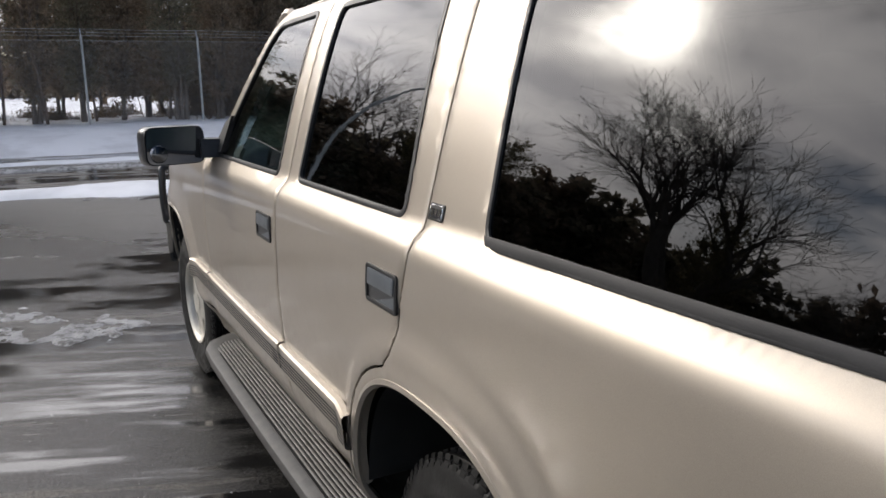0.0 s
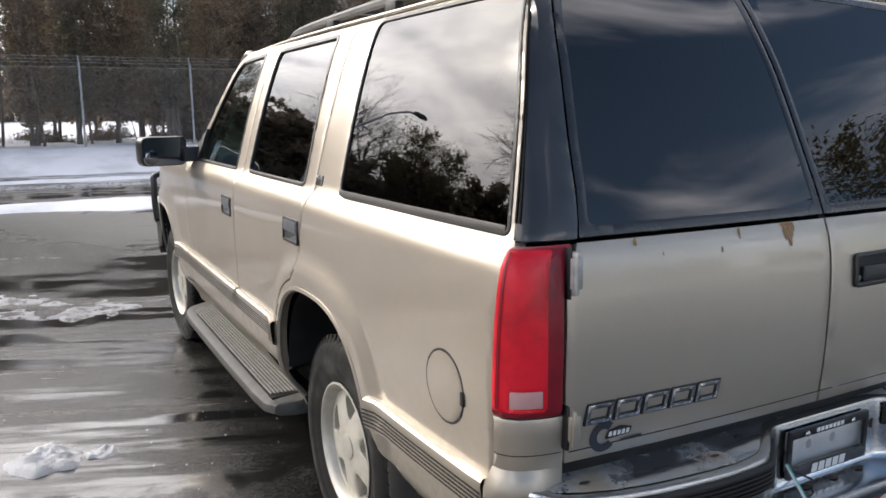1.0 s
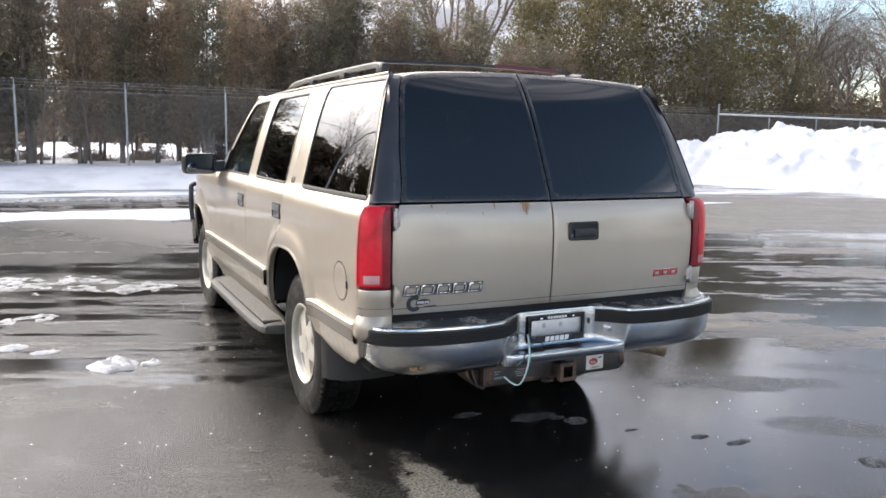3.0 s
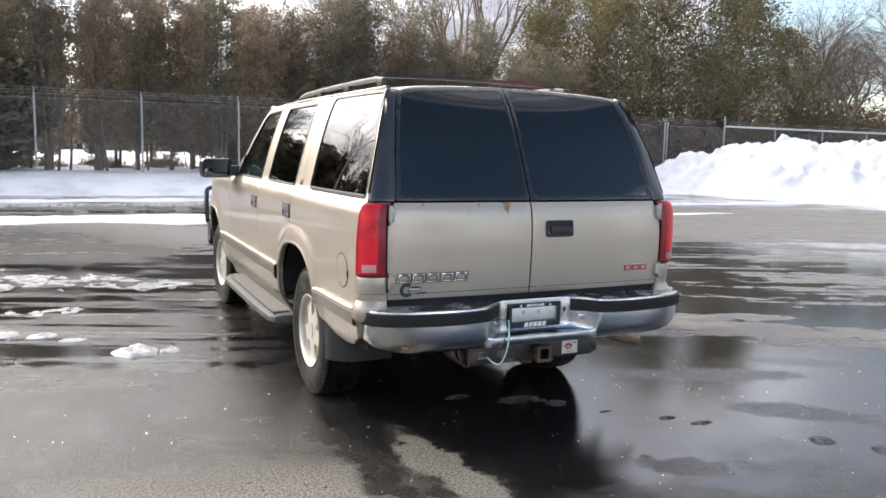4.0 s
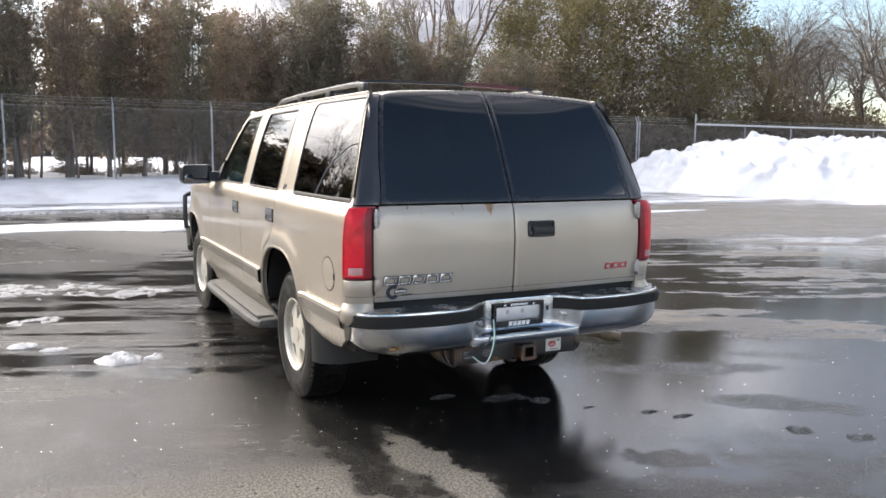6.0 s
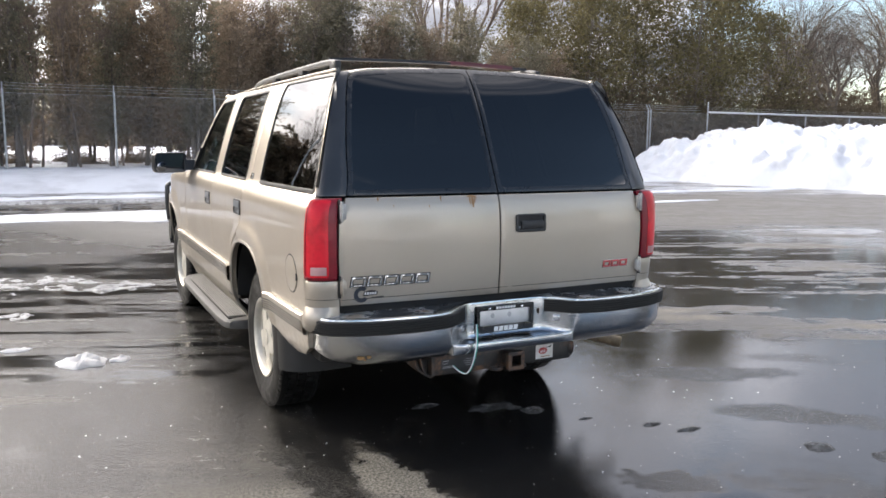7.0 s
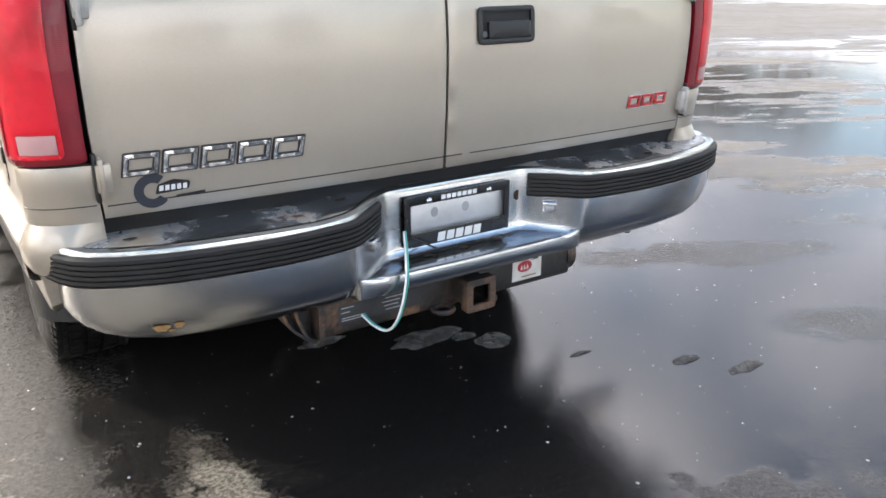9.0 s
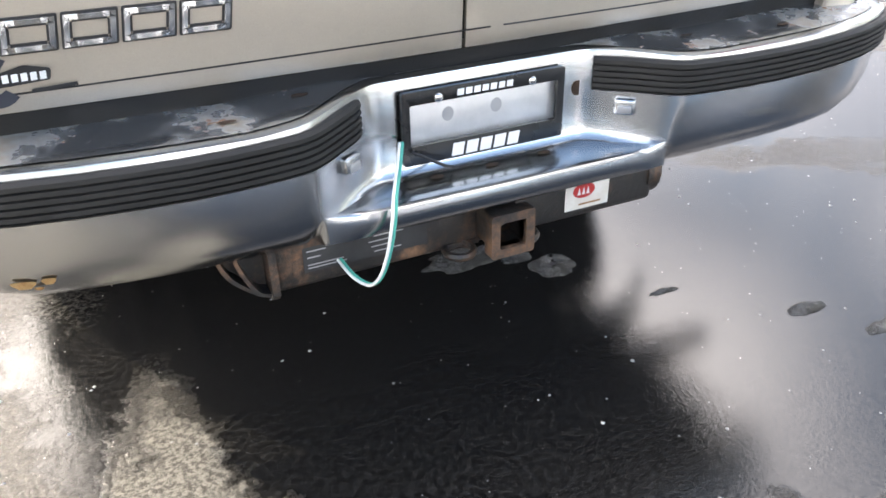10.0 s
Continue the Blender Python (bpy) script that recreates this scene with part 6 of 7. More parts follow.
    bm.faces.new([bm.verts.new(f(0.012 * math.cos(t), 0.014 * math.sin(t))) for t in (2 * math.pi * k / 14 for k in range(14))])
    part("bolt_hole", bm, hole, b)
    # plate frame, held by two screws, with no plate in it
    def pf(u, v):
        return Vector((u - 0.026, -1.176, v - 0.004))
    outer = rounded([(-0.155, 0.598), (0.155, 0.598), (0.155, 0.727), (-0.155, 0.727)], 0.006)
    opening = rounded([(-0.141, 0.632), (0.141, 0.632), (0.141, 0.704), (-0.141, 0.704)], 0.004)
    fr = part("plate_frame", panel(outer, pf, [opening], 0.008, 0.03, 0.001, 0.006), FRAME_BLACK, b, "black dealer plate frame holding no plate")
    for k in range(7):
        x = -0.056 + 0.0155 * k
        part("frame_mark", panel([(x, 0.7095), (x + 0.012, 0.7095), (x + 0.013, 0.7205), (x + 0.001, 0.7205)], pf, [], 0.0, 0.02, 0.0, 0.0075), WHITE, fr)
    for k in range(5):
        x = -0.068 + 0.027 * k
        part("frame_mark", panel([(x, 0.603), (x + 0.022, 0.603), (x + 0.026, 0.626), (x + 0.004, 0.626)], pf, [], 0.0, 0.02, 0.0, 0.0078), WHITE, fr)
    for x in (-0.089, 0.089):
        bm = bmesh.new()
        bmesh.ops.create_uvsphere(bm, u_segments=12, v_segments=8, radius=0.008)
        bmesh.ops.transform(bm, matrix=Matrix.Translation((x - 0.027, -1.184, 0.708)) @ Matrix.Diagonal((1, 0.5, 1, 1)), verts=bm.verts)
        part("screw", bm, BRIGHT, fr, "bright screw")
    # added pale panel that brightens the bumper chrome seen through the frame
    part("plate_backing", box(bmesh.new(), -0.172, 0.120, -1.1705, -1.162, 0.610, 0.716, 0.002), PALE_METAL, b, "pale panel added over the bumper chrome inside the plate frame")
    for x in (-0.094, -0.002):
        bm = bmesh.new()
        bm.faces.new([bm.verts.new((x + 0.011 * math.cos(t), -1.1712, 0.672 + 0.013 * math.sin(t))) for t in (2 * math.pi * k / 14 for k in range(14))])
        part("plate_hole", bm, dimple, b)


bumper()

# ---- tow hitch ----
def hitch():
    bm = bmesh.new()
    box(bm, -0.425, 0.345, -1.195, -1.10, 0.420, 0.522, 0.012, 3)
    hb = part("tow_hitch", bm, RUSTY, car, "rusty black receiver hitch")
    bm = bmesh.new()
    q = [(-1.225, 0.436), (-1.208, 0.420), (-1.05, 0.43), (-1.02, 0.53), (-1.225, 0.525)]
    sweep(bm, [[(x, y, z) for y, z in q] for x in (-0.437, -0.424)], True)
    part("end_plate", bm, RUSTY, hb)
    # folded gusset: two bent webs that meet at the foot of the end plate
    for webs, near_y in (([(-0.522, 0.535), (-0.503, 0.478), (-0.462, 0.436), (-0.438, 0.424)], -1.205), ([(-0.494, 0.535), (-0.484, 0.490), (-0.462, 0.442), (-0.438, 0.430)], -1.212)):
        bm = bmesh.new()
        bow = bezier([(x, 0.0, z) for x, z in webs], 5)
        ring = [(p[0], p[2]) for p in bow] + [(p[0] + 0.006, p[2] + 0.003) for p in reversed(bow)]
        sweep(bm, [[(x, y, z) for x, z in ring] for y in (near_y, -1.07)], True)
        part("gusset", bm, RUSTY, hb)
    bm = bmesh.new()
    sweep(bm, [[(x, y, z) for x, z in ((-0.514, 0.535), (-0.498, 0.482), (-0.460, 0.442), (-0.438, 0.432), (-0.436, 0.535))] for y in (-1.178, -1.170)], True)
    part("gusset_back", bm, RUSTY, hb)
    bm = bmesh.new()
    lathe(bm, [(0.33, 0.0), (0.33, 0.052), (0.358, 0.054), (0.366, 0.046), (0.366, 0.0)], 20)
    bmesh.ops.transform(bm, matrix=Matrix.Translation((0, -1.148, 0.474)), verts=bm.verts)
    part("end_cap", bm, RUSTY, hb)
    # receiver: a square tube with a collar
    bm = bmesh.new()
    def sq(h, r):
        return rounded([(-h, -h), (h, -h), (h, h), (-h, h)], r, 3)
    cx, cz = -0.018, 0.470
    for y0, y1, o, i in ((-1.262, -1.08, 0.034, 0.026), (-1.272, -1.245, 0.043, 0.026)):
        A, B = sq(o, 0.007), sq(i, 0.004)
        sweep(bm, [[(cx + u, y, cz + v) for u, v in ring] for ring, y in ((A, y1), (A, y0), (B, y0), (B, y1))], True, caps=False)
    part("receiver_tube", bm, RUSTY, hb, "square rusty receiver tube")
    for dx in (-0.078, 0.052):
        bm = bmesh.new()
        tube(bm, [(cx + dx + 0.026 * math.cos(t), -1.215 + 0.026 * math.sin(t), 0.428) for t in (2 * math.pi * k / 16 for k in range(17))], 0.007, 6, caps=False)
        part("chain_loop", bm, RUSTY, hb)
    part("loop_bracket", box(bmesh.new(), cx - 0.10, cx - 0.03, -1.20, -1.14, 0.423, 0.434, 0.003), RUSTY, hb)
    f = flat_fn((0, -1.1962, 0.030), (1, 0, 0), (0, 0, 1))
    def flat(name, pts, mat, d=0.0, label=""):
        bm = bmesh.new()
        bm.faces.new([bm.verts.new(f(u, v) - Vector((0, d, 0))) for u, v in pts])
        return part(name, bm, mat, hb, label)
    def rect(x0, x1, z0, z1):
        return [(x0, z0), (x1, z0), (x1, z1), (x0, z1)]
    flat("warning_label", rect(-0.375, -0.150, 0.418, 0.466), plain("label_black", (0.02, 0.02, 0.022), (0.05, 0.05, 0.05), 0.5), 0.0, "scuffed black maker's label")
    for x0, x1, z in ((-0.368, -0.335, 0.458), (-0.368, -0.345, 0.446), (-0.368, -0.305, 0.432), (-0.368, -0.300, 0.426), (-0.25, -0.195, 0.458), (-0.26, -0.21, 0.448), (-0.255, -0.215, 0.438), (-0.25, -0.20, 0.428)):
        flat("label_line", rect(x0, x1, z - 0.0012, z + 0.0012), GREY_PRINT, 0.0008)
    flat("club_sticker", rect(0.137, 0.236, 0.409, 0.478), plain("sticker_white", (0.72, 0.70, 0.66), (0.62, 0.58, 0.52), 0.5, scale=30), 0.0, "white sticker with a red oval")
    flat("sticker_oval", [(0.178 + 0.025 * math.cos(t), 0.448 + 0.016 * math.sin(t)) for t in (2 * math.pi * k / 18 for k in range(18))], RED, 0.0008)
    for k in range(3):
        flat("sticker_mark", [(0.163 + 0.010 * k, 0.440), (0.171 + 0.010 * k, 0.440), (0.167 + 0.010 * k, 0.456)], WHITE, 0.0016)
    flat("sticker_mark", [(0.196, 0.462), (0.228, 0.473), (0.222, 0.462)], BLACK_TRIM, 0.0008)
    flat("sticker_mark", rect(0.168, 0.218, 0.417, 0.421), RUST, 0.0008)
    # trailer wiring
    def wire(name, pts, r, mat, label):
        bm = bmesh.new()
        tube(bm, bezier(pts, 8), r, 6)
        part(name, bm, mat, car, label)
    base = [(-0.182, -1.180, 0.640), (-0.205, -1.225, 0.622), (-0.236, -1.282, 0.600), (-0.247, -1.300, 0.568), (-0.258, -1.298, 0.51), (-0.270, -1.285, 0.462), (-0.282, -1.265, 0.440), (-0.300, -1.238, 0.446), (-0.312, -1.20, 0.462)]
    wire("trailer_wire", base, 0.0028, TEAL, "teal trailer wire hanging over the bumper")
    wire("trailer_wire", [(x - 0.0056, y - 0.001, z) for x, y, z in base], 0.0028, WHITE, "white trailer wire hanging over the bumper")
    wire("trailer_wire", [(-0.168, -1.185, 0.622), (-0.14, -1.20, 0.608), (-0.115, -1.205, 0.594), (-0.095, -1.19, 0.582)], 0.003, BLACK_TRIM, "thin black wire behind the plate frame")


hitch()


# ---- wheels ----
def wheel(x, y, sx, steer=0.0):
    root = new("wheel")
    root.parent = car
    root.matrix_basis = pose(x, y, HUB_Z, 0, 0, (0 if sx > 0 else 180) + steer)
    bm = bmesh.new()
    R = HUB_Z + 0.004
    prof = [(-0.105, 0.222), (-0.122, 0.262), (-0.128, 0.305), (-0.121, 0.350), (-0.108, R - 0.016), (-0.094, R - 0.006), (-0.05, R - 0.011), (0.05, R - 0.011), (0.094, R - 0.006),
            (0.108, R - 0.016), (0.121, 0.350), (0.128, 0.305), (0.1265, 0.288), (0.1240, 0.284), (0.122, 0.262), (0.112, 0.236), (0.105, 0.222)]
    lathe(bm, prof, 72)
    rnd = random.Random(3)
    # tread blocks in five rows, the outer ones wrapping the shoulder
    for row, (a, w) in enumerate(((-0.094, 0.036), (-0.049, 0.036), (0.0, 0.034), (0.049, 0.036), (0.094, 0.036))):
        n = 62
        for k in range(n):
            t = 2 * math.pi * (k + (0.5 if row % 2 else 0) + 0.1 * rnd.random()) / n
            half = 2 * math.pi / n * 0.36
            corners = []
            for r in (R - 0.012, R - (0.004 if abs(row - 2) == 2 else 0.001)):
                for h, dt in ((a - w / 2, -half), (a + w / 2, -half + 0.012), (a + w / 2, half + 0.012), (a - w / 2, half)):
                    rr = r - (0.010 if abs(h) > 0.105 else 0)
                    corners.append(bm.verts.new((h, rr * math.cos(t + dt), rr * math.sin(t + dt))))
            c = corners
            for q in ((4, 5, 6, 7), (0, 1, 5, 4), (1, 2, 6, 5), (2, 3, 7, 6), (3, 0, 4, 7)):
                bm.faces.new([c[i] for i in q])
    # shoulder lugs
    for side in (-1, 1):
        for k in range(62):
            t = 2 * math.pi * (k + 0.3) / 62
            corners = []
            for h, r in ((0.106, R - 0.006), (0.1165, R - 0.030), (0.121, R - 0.046 - 0.010 * (k % 2))):
                for dt in (-0.030, 0.030):
                    for out in (0.0, 0.0045):
                        corners.append(bm.verts.new((side * (h - 0.006 + out), (r + out) * math.cos(t + dt), (r + out) * math.sin(t + dt))))
            c = corners
            for q in ((1, 3, 7, 5), (5, 7, 11, 9), (0, 1, 5, 4), (4, 5, 9, 8), (2, 3, 7, 6), (6, 7, 11, 10), (8, 9, 11, 10)):
                bm.faces.new([c[i] for i in q])
    bmesh.ops.recalc_face_normals(bm, faces=bm.faces)
    tyre = part("tyre", bm, TYRE, root, "worn black all-terrain tyre", angle=40)
    # rim: barrel, lip and a five-spoke face with deep windows
    bm = bmesh.new()
    lathe(bm, [(-0.10, 0.222), (-0.06, 0.205), (0.02, 0.198), (0.085, 0.203), (0.100, 0.212), (0.108, 0.222), (0.114, 0.224), (0.116, 0.217), (0.110, 0.208), (0.098, 0.200), (0.080, 0.196), (0.078, 0.186)], 60)
    part("rim", bm, ALLOY, root, "cream five-spoke alloy rim", angle=40)

    def face(u, v):
        r = math.hypot(u, v)
        return Vector((0.080 + 0.018 * (1 - (r / 0.196) ** 2), u, v))
    circle = [(0.196 * math.cos(t), 0.196 * math.sin(t)) for t in (2 * math.pi * k / 50 for k in range(50))]
    holes = []
    for k in range(5):
        t0 = 2 * math.pi * k / 5 + 0.3
        q = []
        for rr, dt in ((0.098, -0.10), (0.138, -0.27), (0.174, -0.33), (0.181, 0.0), (0.174, 0.33), (0.138, 0.27), (0.098, 0.10)):
            q.append((rr * math.cos(t0 + dt), rr * math.sin(t0 + dt)))
        holes.append(rounded(q, 0.014, 3))
    old = CORE.copy()
    CORE[:] = (-5, 0, 0)
    part("spokes", panel(circle, face, holes, 0.035, 0.022, 0.003), ALLOY, root, "cream painted spokes")
    CORE[:] = old
    bm = bmesh.new()
    lathe(bm, [(0.090, 0.046), (0.1005, 0.044), (0.103, 0.036), (0.104, 0.0)], 28)
    part("hub_cap", bm, ALLOY, root)
    bm = bmesh.new()
    lathe(bm, [(0.0, 0.19), (0.01, 0.19), (0.01, 0.02), (-0.06, 0.02)], 32)
    part("brake_drum", bm, plain("brake_iron", (0.03, 0.026, 0.024), (0.07, 0.05, 0.04), 0.8), root)


wheel(-0.797, REAR_AXLE - 0.015, -1)
wheel(0.760, REAR_AXLE - 0.015, 1)
wheel(-0.815, FRONT_AXLE, -1, 2)
wheel(0.770, FRONT_AXLE, 1, 2)

# axle, springs and exhaust under the floor
bm = bmesh.new()
tube(bm, [(-0.70, 0, HUB_Z), (0.70, 0, HUB_Z)], 0.045, 10)
bmesh.ops.create_uvsphere(bm, u_segments=16, v_segments=10, radius=0.14, matrix=Matrix.Translation((0.02, 0, HUB_Z)))
part("rear_axle", bm, RUSTY, car)
for sx in (-1, 1):
    bm = bmesh.new()
    sweep(bm, [[(sx * 0.55 + dx, y, z + dz) for dx, dz in ((-0.032, -0.014), (0.032, -0.014), (0.032, 0.014), (-0.032, 0.014))] for y, z in ((0.62, 0.46), (0.3, 0.38), (0, 0.34), (-0.35, 0.37), (-0.75, 0.45))], True)
    part("leaf_spring", bm, RUSTY, car)
    # mud flaps
    bm = bmesh.new()
    sweep(bm, [[(sx * x, y - 0.10 * (0.56 - z) + o, z) for z in (0.62, 0.50, 0.40, 0.335)] + [(sx * x, y - 0.10 * (0.56 - z) + o - 0.012, z) for z in (0.335, 0.40, 0.50, 0.62)]
                for x, y, o in ((0.600, -0.575, 0.0), (0.75, -0.575, -0.01), (0.86, -0.555, -0.01), (0.925, -0.515, 0.0), (0.945, -0.470, 0.01))], True)
    part("mud_flap", bm, RUBBER, car, "black rubber mud flap")
    # running board
    rb = bmesh.new()
    ys = [0.52, 0.54, 0.60, 0.75, 1.2, 1.7, 2.1, 2.26, 2.34, 2.385, 2.40]
    reach = [0.935, 0.990, 1.020, 1.028, 1.032, 1.032, 1.030, 1.020, 0.990, 0.93, 0.88]
    sweep(rb, [[(sx * 0.80, y, 0.385), (sx * (w - 0.055), y, 0.372), (sx * (w - 0.022), y, 0.366), (sx * (w - 0.006), y, 0.356), (sx * w, y, 0.340), (sx * (w - 0.004), y, 0.322), (sx * (w - 0.025), y, 0.312), (sx * 0.80, y, 0.312)]
               for y, w in zip(ys, reach)], True)
    b = part("running_board", rb, BOARD, car, "grey moulded running board with black treads")
    pad = bmesh.new()
    sweep(pad, [[(sx * 0.846, y, 0.3838), (sx * x1, y, 0.3742), (sx * x1, y, 0.366), (sx * 0.846, y, 0.366)] for y, x1 in ((0.585, 0.984), (1.3, 0.986), (2.10, 0.984), (2.25, 0.945))], True)
    part("tread_pad", pad, TREAD, b, "black tread pad")
    for k in range(9):
        x = 0.852 + 0.0145 * k
        bm = bmesh.new()
        y1 = 2.24 - 0.012 * max(0, k - 5) ** 1.5
        box(bm, min(sx * x, sx * (x + 0.0095)), max(sx * x, sx * (x + 0.0095)), 0.60 + 0.004 * k, y1, 0.372, 0.3885 - 0.0011 * k, 0.0025, 1)
        part("tread_rib", bm, RIB, b)
bm = bmesh.new()
tube(bm, bezier([(0.50, 1.2, 0.42), (0.52, 0.4, 0.50), (0.56, -0.35, 0.52), (0.72, -0.72, 0.42), (0.93, -0.86, 0.36)], 8), 0.032, 12, caps=False)
part("tail_pipe", bm, PIPE, car, "tan rusted tail pipe")


# ---- door mirrors ----
def mirror(sx):
    m = pose(sx * 1.115, 2.03, 1.305, 0, 0, -15 * sx)
    bm = bmesh.new()
    w, h = 0.128, 0.078
    ring = rounded([(-w, -h), (w, -h), (w, h), (-w, h)], 0.040, 5)
    sweep(bm, [[(u * s, y, v * s) for u, v in ring] for y, s in ((-0.012, 0.90), (-0.018, 0.97), (-0.006, 1.0), (0.04, 1.0), (0.085, 0.88), (0.115, 0.60), (0.122, 0.25))], True)
    bmesh.ops.transform(bm, matrix=m, verts=bm.verts)
    ob = part("door_mirror", bm, GLOSS_BLACK, car, "black door mirror with a round blind-spot glass", angle=50)
    bm = bmesh.new()
    sweep(bm, [[(u * s, y, v * s) for u, v in ring] for y, s in ((-0.0195, 0.93), (-0.0135, 0.90))], True)
    bmesh.ops.transform(bm, matrix=m, verts=bm.verts)
    part("mirror_glass", bm, MIRROR, ob, "mirror glass")
    bm = bmesh.new()
    lathe(bm, [(0.0, 0.036), (0.006, 0.032), (0.010, 0.018), (0.011, 0.001)], 24)
    bmesh.ops.transform(bm, matrix=m @ pose(sx * 0.072, -0.0195, -0.030, 0, 0, -90), verts=bm.verts)
    part("spot_mirror", bm, MIRROR, ob, "round convex blind-spot mirror")
    bm = bmesh.new()
    sweep(bm, [[(sx * x, y, z) for y, z in ((2.00, 1.250), (2.12, 1.240), (2.12, 1.325), (2.02, 1.325))] for x in (0.915, 1.01)], True)
    part("mirror_arm", bm, BLACK_TRIM, ob)
    bm = bmesh.new()
    sweep(bm, [[(sx * 0.950, 1.94, 1.275), (sx * 0.943, 2.14, 1.262), (sx * 0.905, 2.02, 1.39), (sx * 0.905, 1.90, 1.42)],
               [(sx * 0.925, 1.94, 1.275), (sx * 0.920, 2.14, 1.262), (sx * 0.885, 2.02, 1.39), (sx * 0.885, 1.90, 1.42)]], True)
    part("mirror_sail", bm, BLACK_TRIM, ob)


mirror(-1)
mirror(1)

# ---- roof rack ----
for sx in (-1, 1):
    bm = bmesh.new()
    path = bezier([(sx * 0.605, -0.43, 1.862), (sx * 0.600, -0.38, 1.884), (sx * 0.600, -0.1, 1.890), (sx * 0.600, 0.6, 1.886), (sx * 0.597, 1.2, 1.872), (sx * 0.592, 1.40, 1.838)], 5)
    sweep(bm, [[p + Vector((dx, 0, dz)) for dx, dz in ((-0.016, -0.012), (0.016, -0.012), (0.018, 0.004), (0.010, 0.014), (-0.010, 0.014), (-0.018, 0.004))] for p in path], True)
    r = part("roof_rail", bm, GREY_PLASTIC, car, "dark grey roof rail")
    for y in (-0.40, 0.18, 0.78, 1.36):
        bm = bmesh.new()
        z = roof_fn(sx * 0.6, y).z
        box(bm, sx * 0.6 - 0.018, sx * 0.6 + 0.018, y - 0.045, y + 0.045, z - 0.005, z + 0.058 if y < 1.2 else z + 0.03, 0.008)
        part("rail_foot", bm, BLACK_TRIM, r)
for y, z, split in ((-0.30, 1.905, 0.05), (0.75, 1.905, 0.7)):
    bm = bmesh.new()
    sweep(bm, [[(x, y + dy, z + dz + 0.012 * (1 - (x / 0.6) ** 2)) for dy, dz in ((-0.022, -0.006), (0.022, -0.006), (0.016, 0.008), (-0.016, 0.008))] for x in [-0.6 + 0.1 * i for i in range(13)]], True)
    cb = part("cross_bar", bm, BLACK_TRIM, car, "black roof cross bar")
    if y < 0:
        bm = bmesh.new()
        sweep(bm, [[(x, y + dy, z + dz + 0.014 * (1 - (x / 0.6) ** 2)) for dy, dz in ((-0.026, -0.008), (0.026, -0.008), (0.020, 0.012), (-0.020, 0.012))] for x in [0.10 + 0.05 * i for i in range(9)]], True)
        part("bar_pad", bm, plain("maroon_pad", (0.07, 0.012, 0.016), (0.10, 0.02, 0.022), 0.5), cb, "maroon pad")

# ---- front end, seen past the wing ----
bm = bmesh.new()
sweep(bm, [[(x, 3.95 - 0.10 * (abs(x) / 0.95) ** 3 + d, z) for d, z in ((-0.16, 0.72), (-0.02, 0.715), (0.0, 0.69), (0.0, 0.56), (-0.02, 0.50), (-0.10, 0.46))] for x in [-0.92 + 0.115 * i for i in range(17)]])
part("front_bumper", bm, CHROME, car, "chrome front bumper")
bm = bmesh.new()
box(bm, -0.80, 0.80, 3.74, 3.80, 0.72, 1.06, 0.02)
part("grille", bm, BLACK_TRIM, car)
for sx in (-1, 1):
    bm = bmesh.new()
    tube(bm, bezier([(sx * 0.60, 4.02, 0.66), (sx * 0.86, 4.02, 0.67), (sx * 0.900, 3.99, 0.73), (sx * 0.905, 3.98, 0.95), (sx * 0.87, 3.99, 1.035), (sx * 0.60, 4.02, 1.05)], 6), 0.024, 10)
    tube(bm, [(sx * 0.60, 4.02, 0.50), (sx * 0.60, 4.02, 1.10)], 0.024, 10)
    part("brush_guard", bm, GLOSS_BLACK, car, "black tubular brush guard")
bm = bmesh.new()
tube(bm, [(-0.62, 4.03, 1.07), (0.62, 4.03, 1.07)], 0.024, 10)
part("brush_guard", bm, GLOSS_BLACK, car, "black tubular brush guard")


# ---- cabin ----
def seat(x, y, w, cloth):
    bm = bmesh.new()
    box(bm, x - w / 2, x + w / 2, y - 0.06, y + 0.12, 1.0, 1.46, 0.05, 3)
    box(bm, x - w / 2, x + w / 2, y + 0.05, y + 0.55, 0.92, 1.06, 0.05, 3)
    for k in ((0,) if w < 0.8 else (-1, 1)):
        box(bm, x + k * w * 0.28 - 0.13, x + k * w * 0.28 + 0.13, y - 0.02, y + 0.07, 1.47, 1.60, 0.04, 3)
    part("seat", bm, cloth, car)


seat(-0.42, 1.15, 0.52, TAN)
seat(0.42, 1.15, 0.52, TAN)
seat(0.0, 0.10, 1.30, INTERIOR)
bm = bmesh.new()
box(bm, -0.82, 0.82, 2.0, 2.35, 1.0, 1.28, 0.06, 3)
part("dashboard", bm, INTERIOR, car)
bm = bmesh.new()
tube(bm, [(-0.42 + 0.19 * math.cos(t), 1.78 + 0.07 * math.sin(t), 1.22 + 0.17 * math.sin(t)) for t in (2 * math.pi * k / 24 for k in range(25))], 0.016, 6, caps=False)
part("steering_wheel", bm, BLACK_TRIM, car)

# ---- what stands beside and behind the lot, which windows and paint mirror ----
def reach_of(root):
    return max(v.co.z for o in root.children for v in o.data.vertices)


def stand(ob, az, dist, height, turn, wide=1.0, group="trees beside the lot"):
    """Sets a thing at a bearing from the car, scaled to the height."""
    s = height / reach_of(ob)
    ob.matrix_basis = pose(-0.9 + dist * math.sin(radians(az)), dist * math.cos(radians(az)), 0.0, 0, 0, turn)
    ob.scale = (s * wide, s * wide, s)
    ob["group"] = group
    return ob


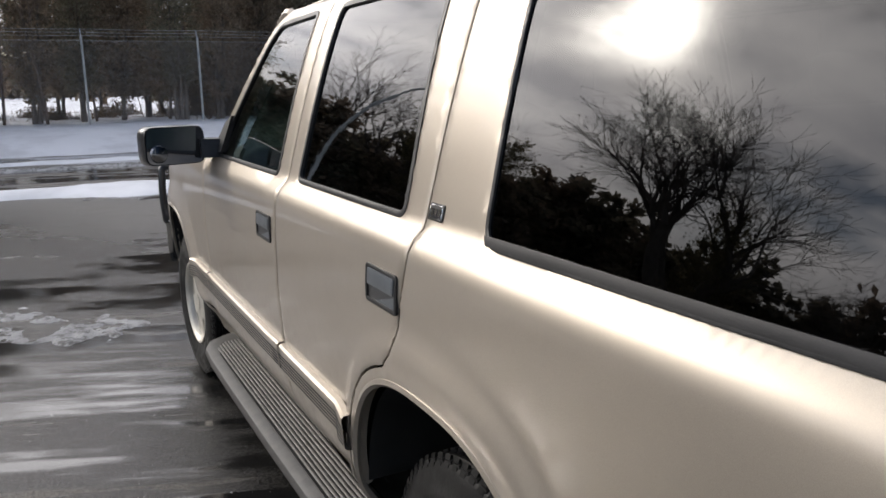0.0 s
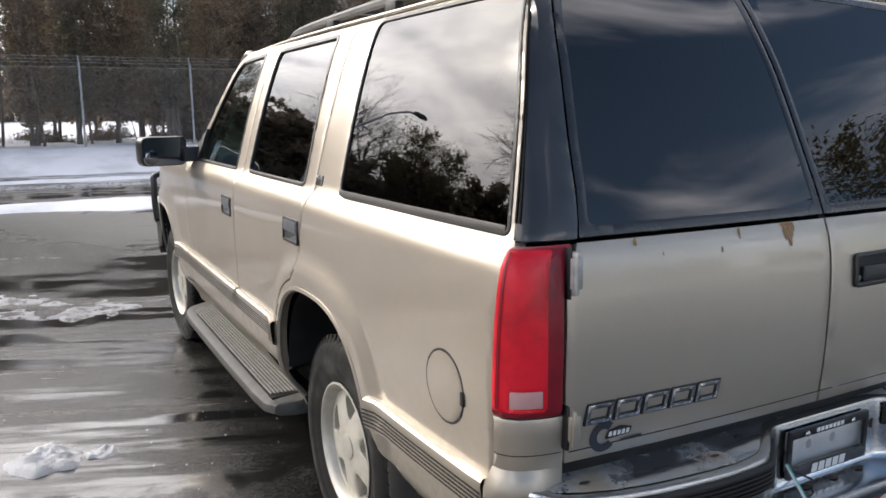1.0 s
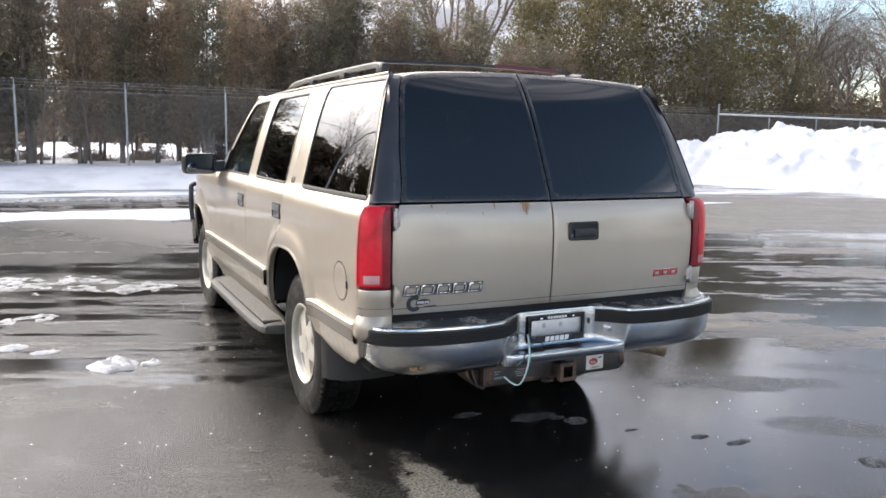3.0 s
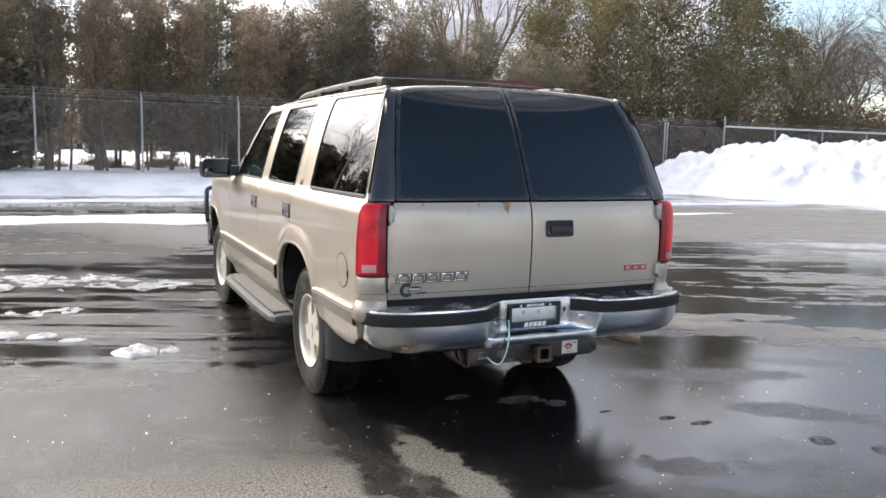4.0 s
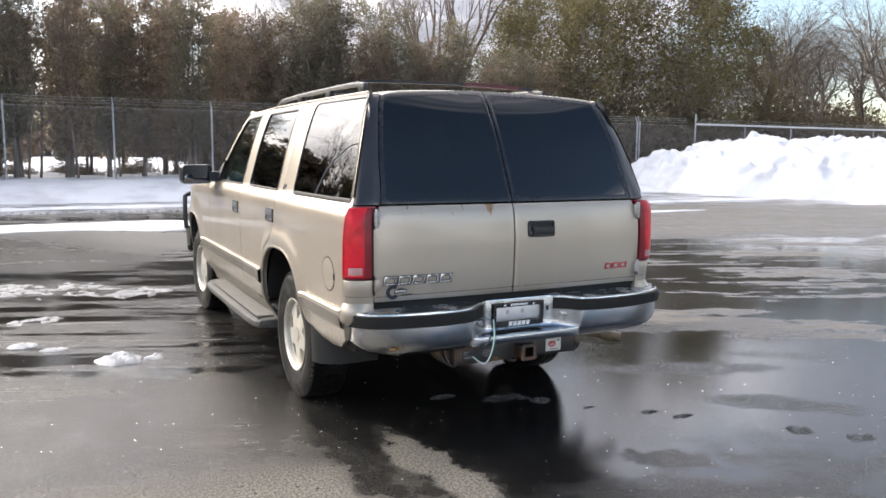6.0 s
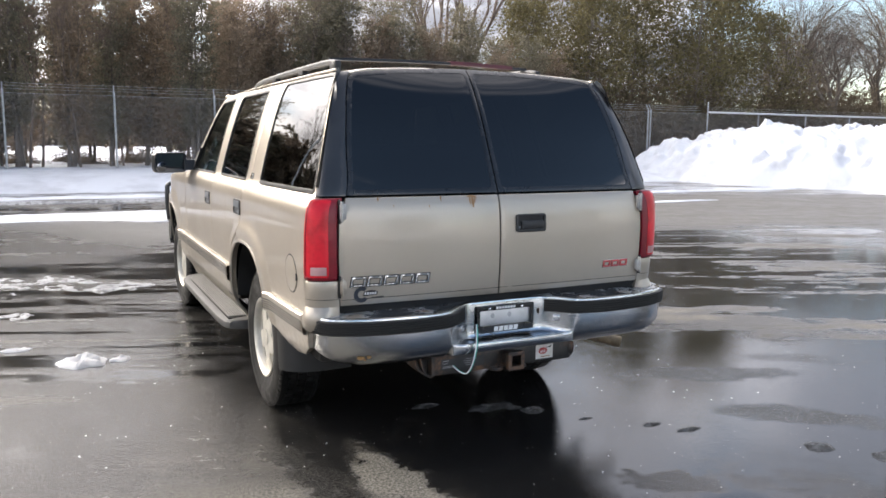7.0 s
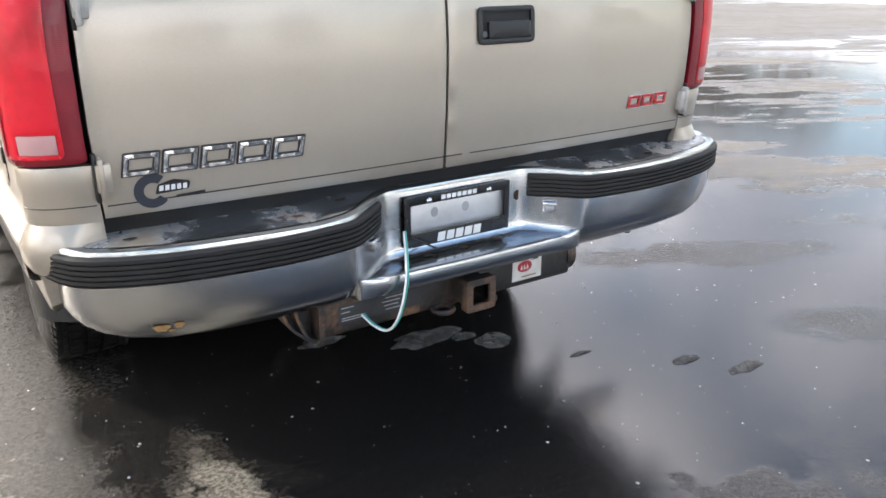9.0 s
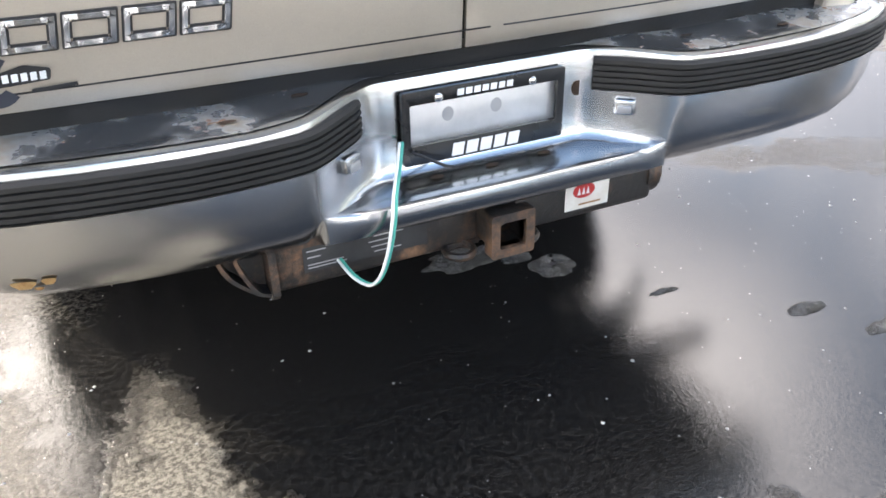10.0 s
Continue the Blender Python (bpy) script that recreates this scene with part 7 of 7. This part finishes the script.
great = bare_tree("bare_tree", 31, 12.0, 0.95, 0.46, 6, "wide bare maple with spreading boughs beside the lot", BARK, 0.22, (3, 4), 0.32, 0.22, 0.76, 1)
stand(great, -46.0, 22.0, 11.6, 115, 1.35)
rnd_b = random.Random(7)
for i in range(40):
    az = -8.0 - 1.4 * i
    el = 10.2 if az > -24 else (11.6 if az > -34 else 12.2)
    dist = 26.0 + rnd_b.uniform(-2, 3)
    h = (dist * math.tan(radians(el)) + 1.4) * rnd_b.uniform(0.78, 1.06)
    stand(far_cedars[i] if i < 2 else copy_thing(far_cedars[i % 2], Matrix()), az, dist, h, rnd_b.uniform(0, 360), 1.8)
for az, dist, el, k, w in ((-27.0, 25.0, 14.0, 1, 1.1), (-50.5, 22.0, 15.5, 1, 0.8), (-31.5, 25.0, 13.5, 1, 0.8), (115.0, 19.0, 25.0, 0, 1.1), (108.0, 24.0, 16.0, 1, 1.2)):
    stand(copy_thing(pines[k], Matrix()), az, dist, dist * math.tan(radians(el)) + 1.4, 40 * k + az, w)
for az, dist, el in ((-21.5, 26.0, 18.0), (-60.0, 26.0, 16.0), (-30.0, 29.0, 15.0)):
    stand(copy_thing(oak, Matrix()), az, dist, dist * math.tan(radians(el)) + 1.4, az * 3)
for i in range(15):
    x = -42 + 6.0 * i + rnd_b.uniform(-1.5, 1.5)
    ob = copy_thing(far_cedars[i % 2], pose(x, -34 + rnd_b.uniform(-2, 2), 0, 0, 0, rnd_b.uniform(0, 360)))
    ob.scale = (1.5, 1.5, rnd_b.uniform(0.7, 0.95))
    ob["group"] = "trees beside the lot"


def street_lamp():
    """A tall pale pole with a curved arm and a lamp head."""
    root = empty("street_lamp", "pale steel lamp post with a curved arm beside the lot", "street lamp")
    PALE = plain("pale_pole_paint", (0.62, 0.62, 0.60), (0.72, 0.72, 0.70), 0.5)
    bm = bmesh.new()
    tube(bm, bezier([(0, 0, 0), (0, 0, 2.4), (0.05, 0, 4.2), (0.45, 0, 6.0), (1.1, 0, 7.2)], 6), 0.075, 10)
    part("pole", bm, PALE, root)
    bm = bmesh.new()
    tube(bm, bezier([(1.08, 0, 7.16), (1.4, 0, 7.66), (1.9, 0, 8.0), (2.4, 0, 8.15)], 6), 0.055, 8)
    part("arm", bm, PALE, root)
    bm = bmesh.new()
    sweep(bm, [[(x + 1.2, y * w, 8.16 + z * w) for y, z in ((-0.20, -0.08), (0.20, -0.08), (0.15, 0.09), (-0.15, 0.09))] for x, w in ((1.0, 0.4), (1.15, 0.9), (1.7, 1.0), (1.95, 0.5))], True)
    part("lamp_head", bm, GREY_PLASTIC, root)
    return root


lamp_post = street_lamp()
lamp_post.matrix_basis = pose(-0.9 + 20.0 * math.sin(radians(-18.0)), 20.0 * math.cos(radians(-18.0)), 0.0, 0, 0, 200) @ Matrix.Scale(0.82, 4)


def far_bank(x, y):
    t = min((y + 21.5 + 0.5 * fbm(x, 0, 0.3, 3, 2.0)), (-15.5 + 0.6 * fbm(x, 2, 0.25, 3, 5.0) - y)) / 2.2
    return (0.9 * (1 - (1 - min(1.0, t)) ** 2) + 0.15 * fbm(x, y, 0.7, 3, 1.0) - 0.02) if t > 0 else -0.05


heightfield("snow_bank", -40, 45, -23, -14.5, 170, 30, far_bank, SNOW, "bank of ploughed snow across the lot", "snow bank")
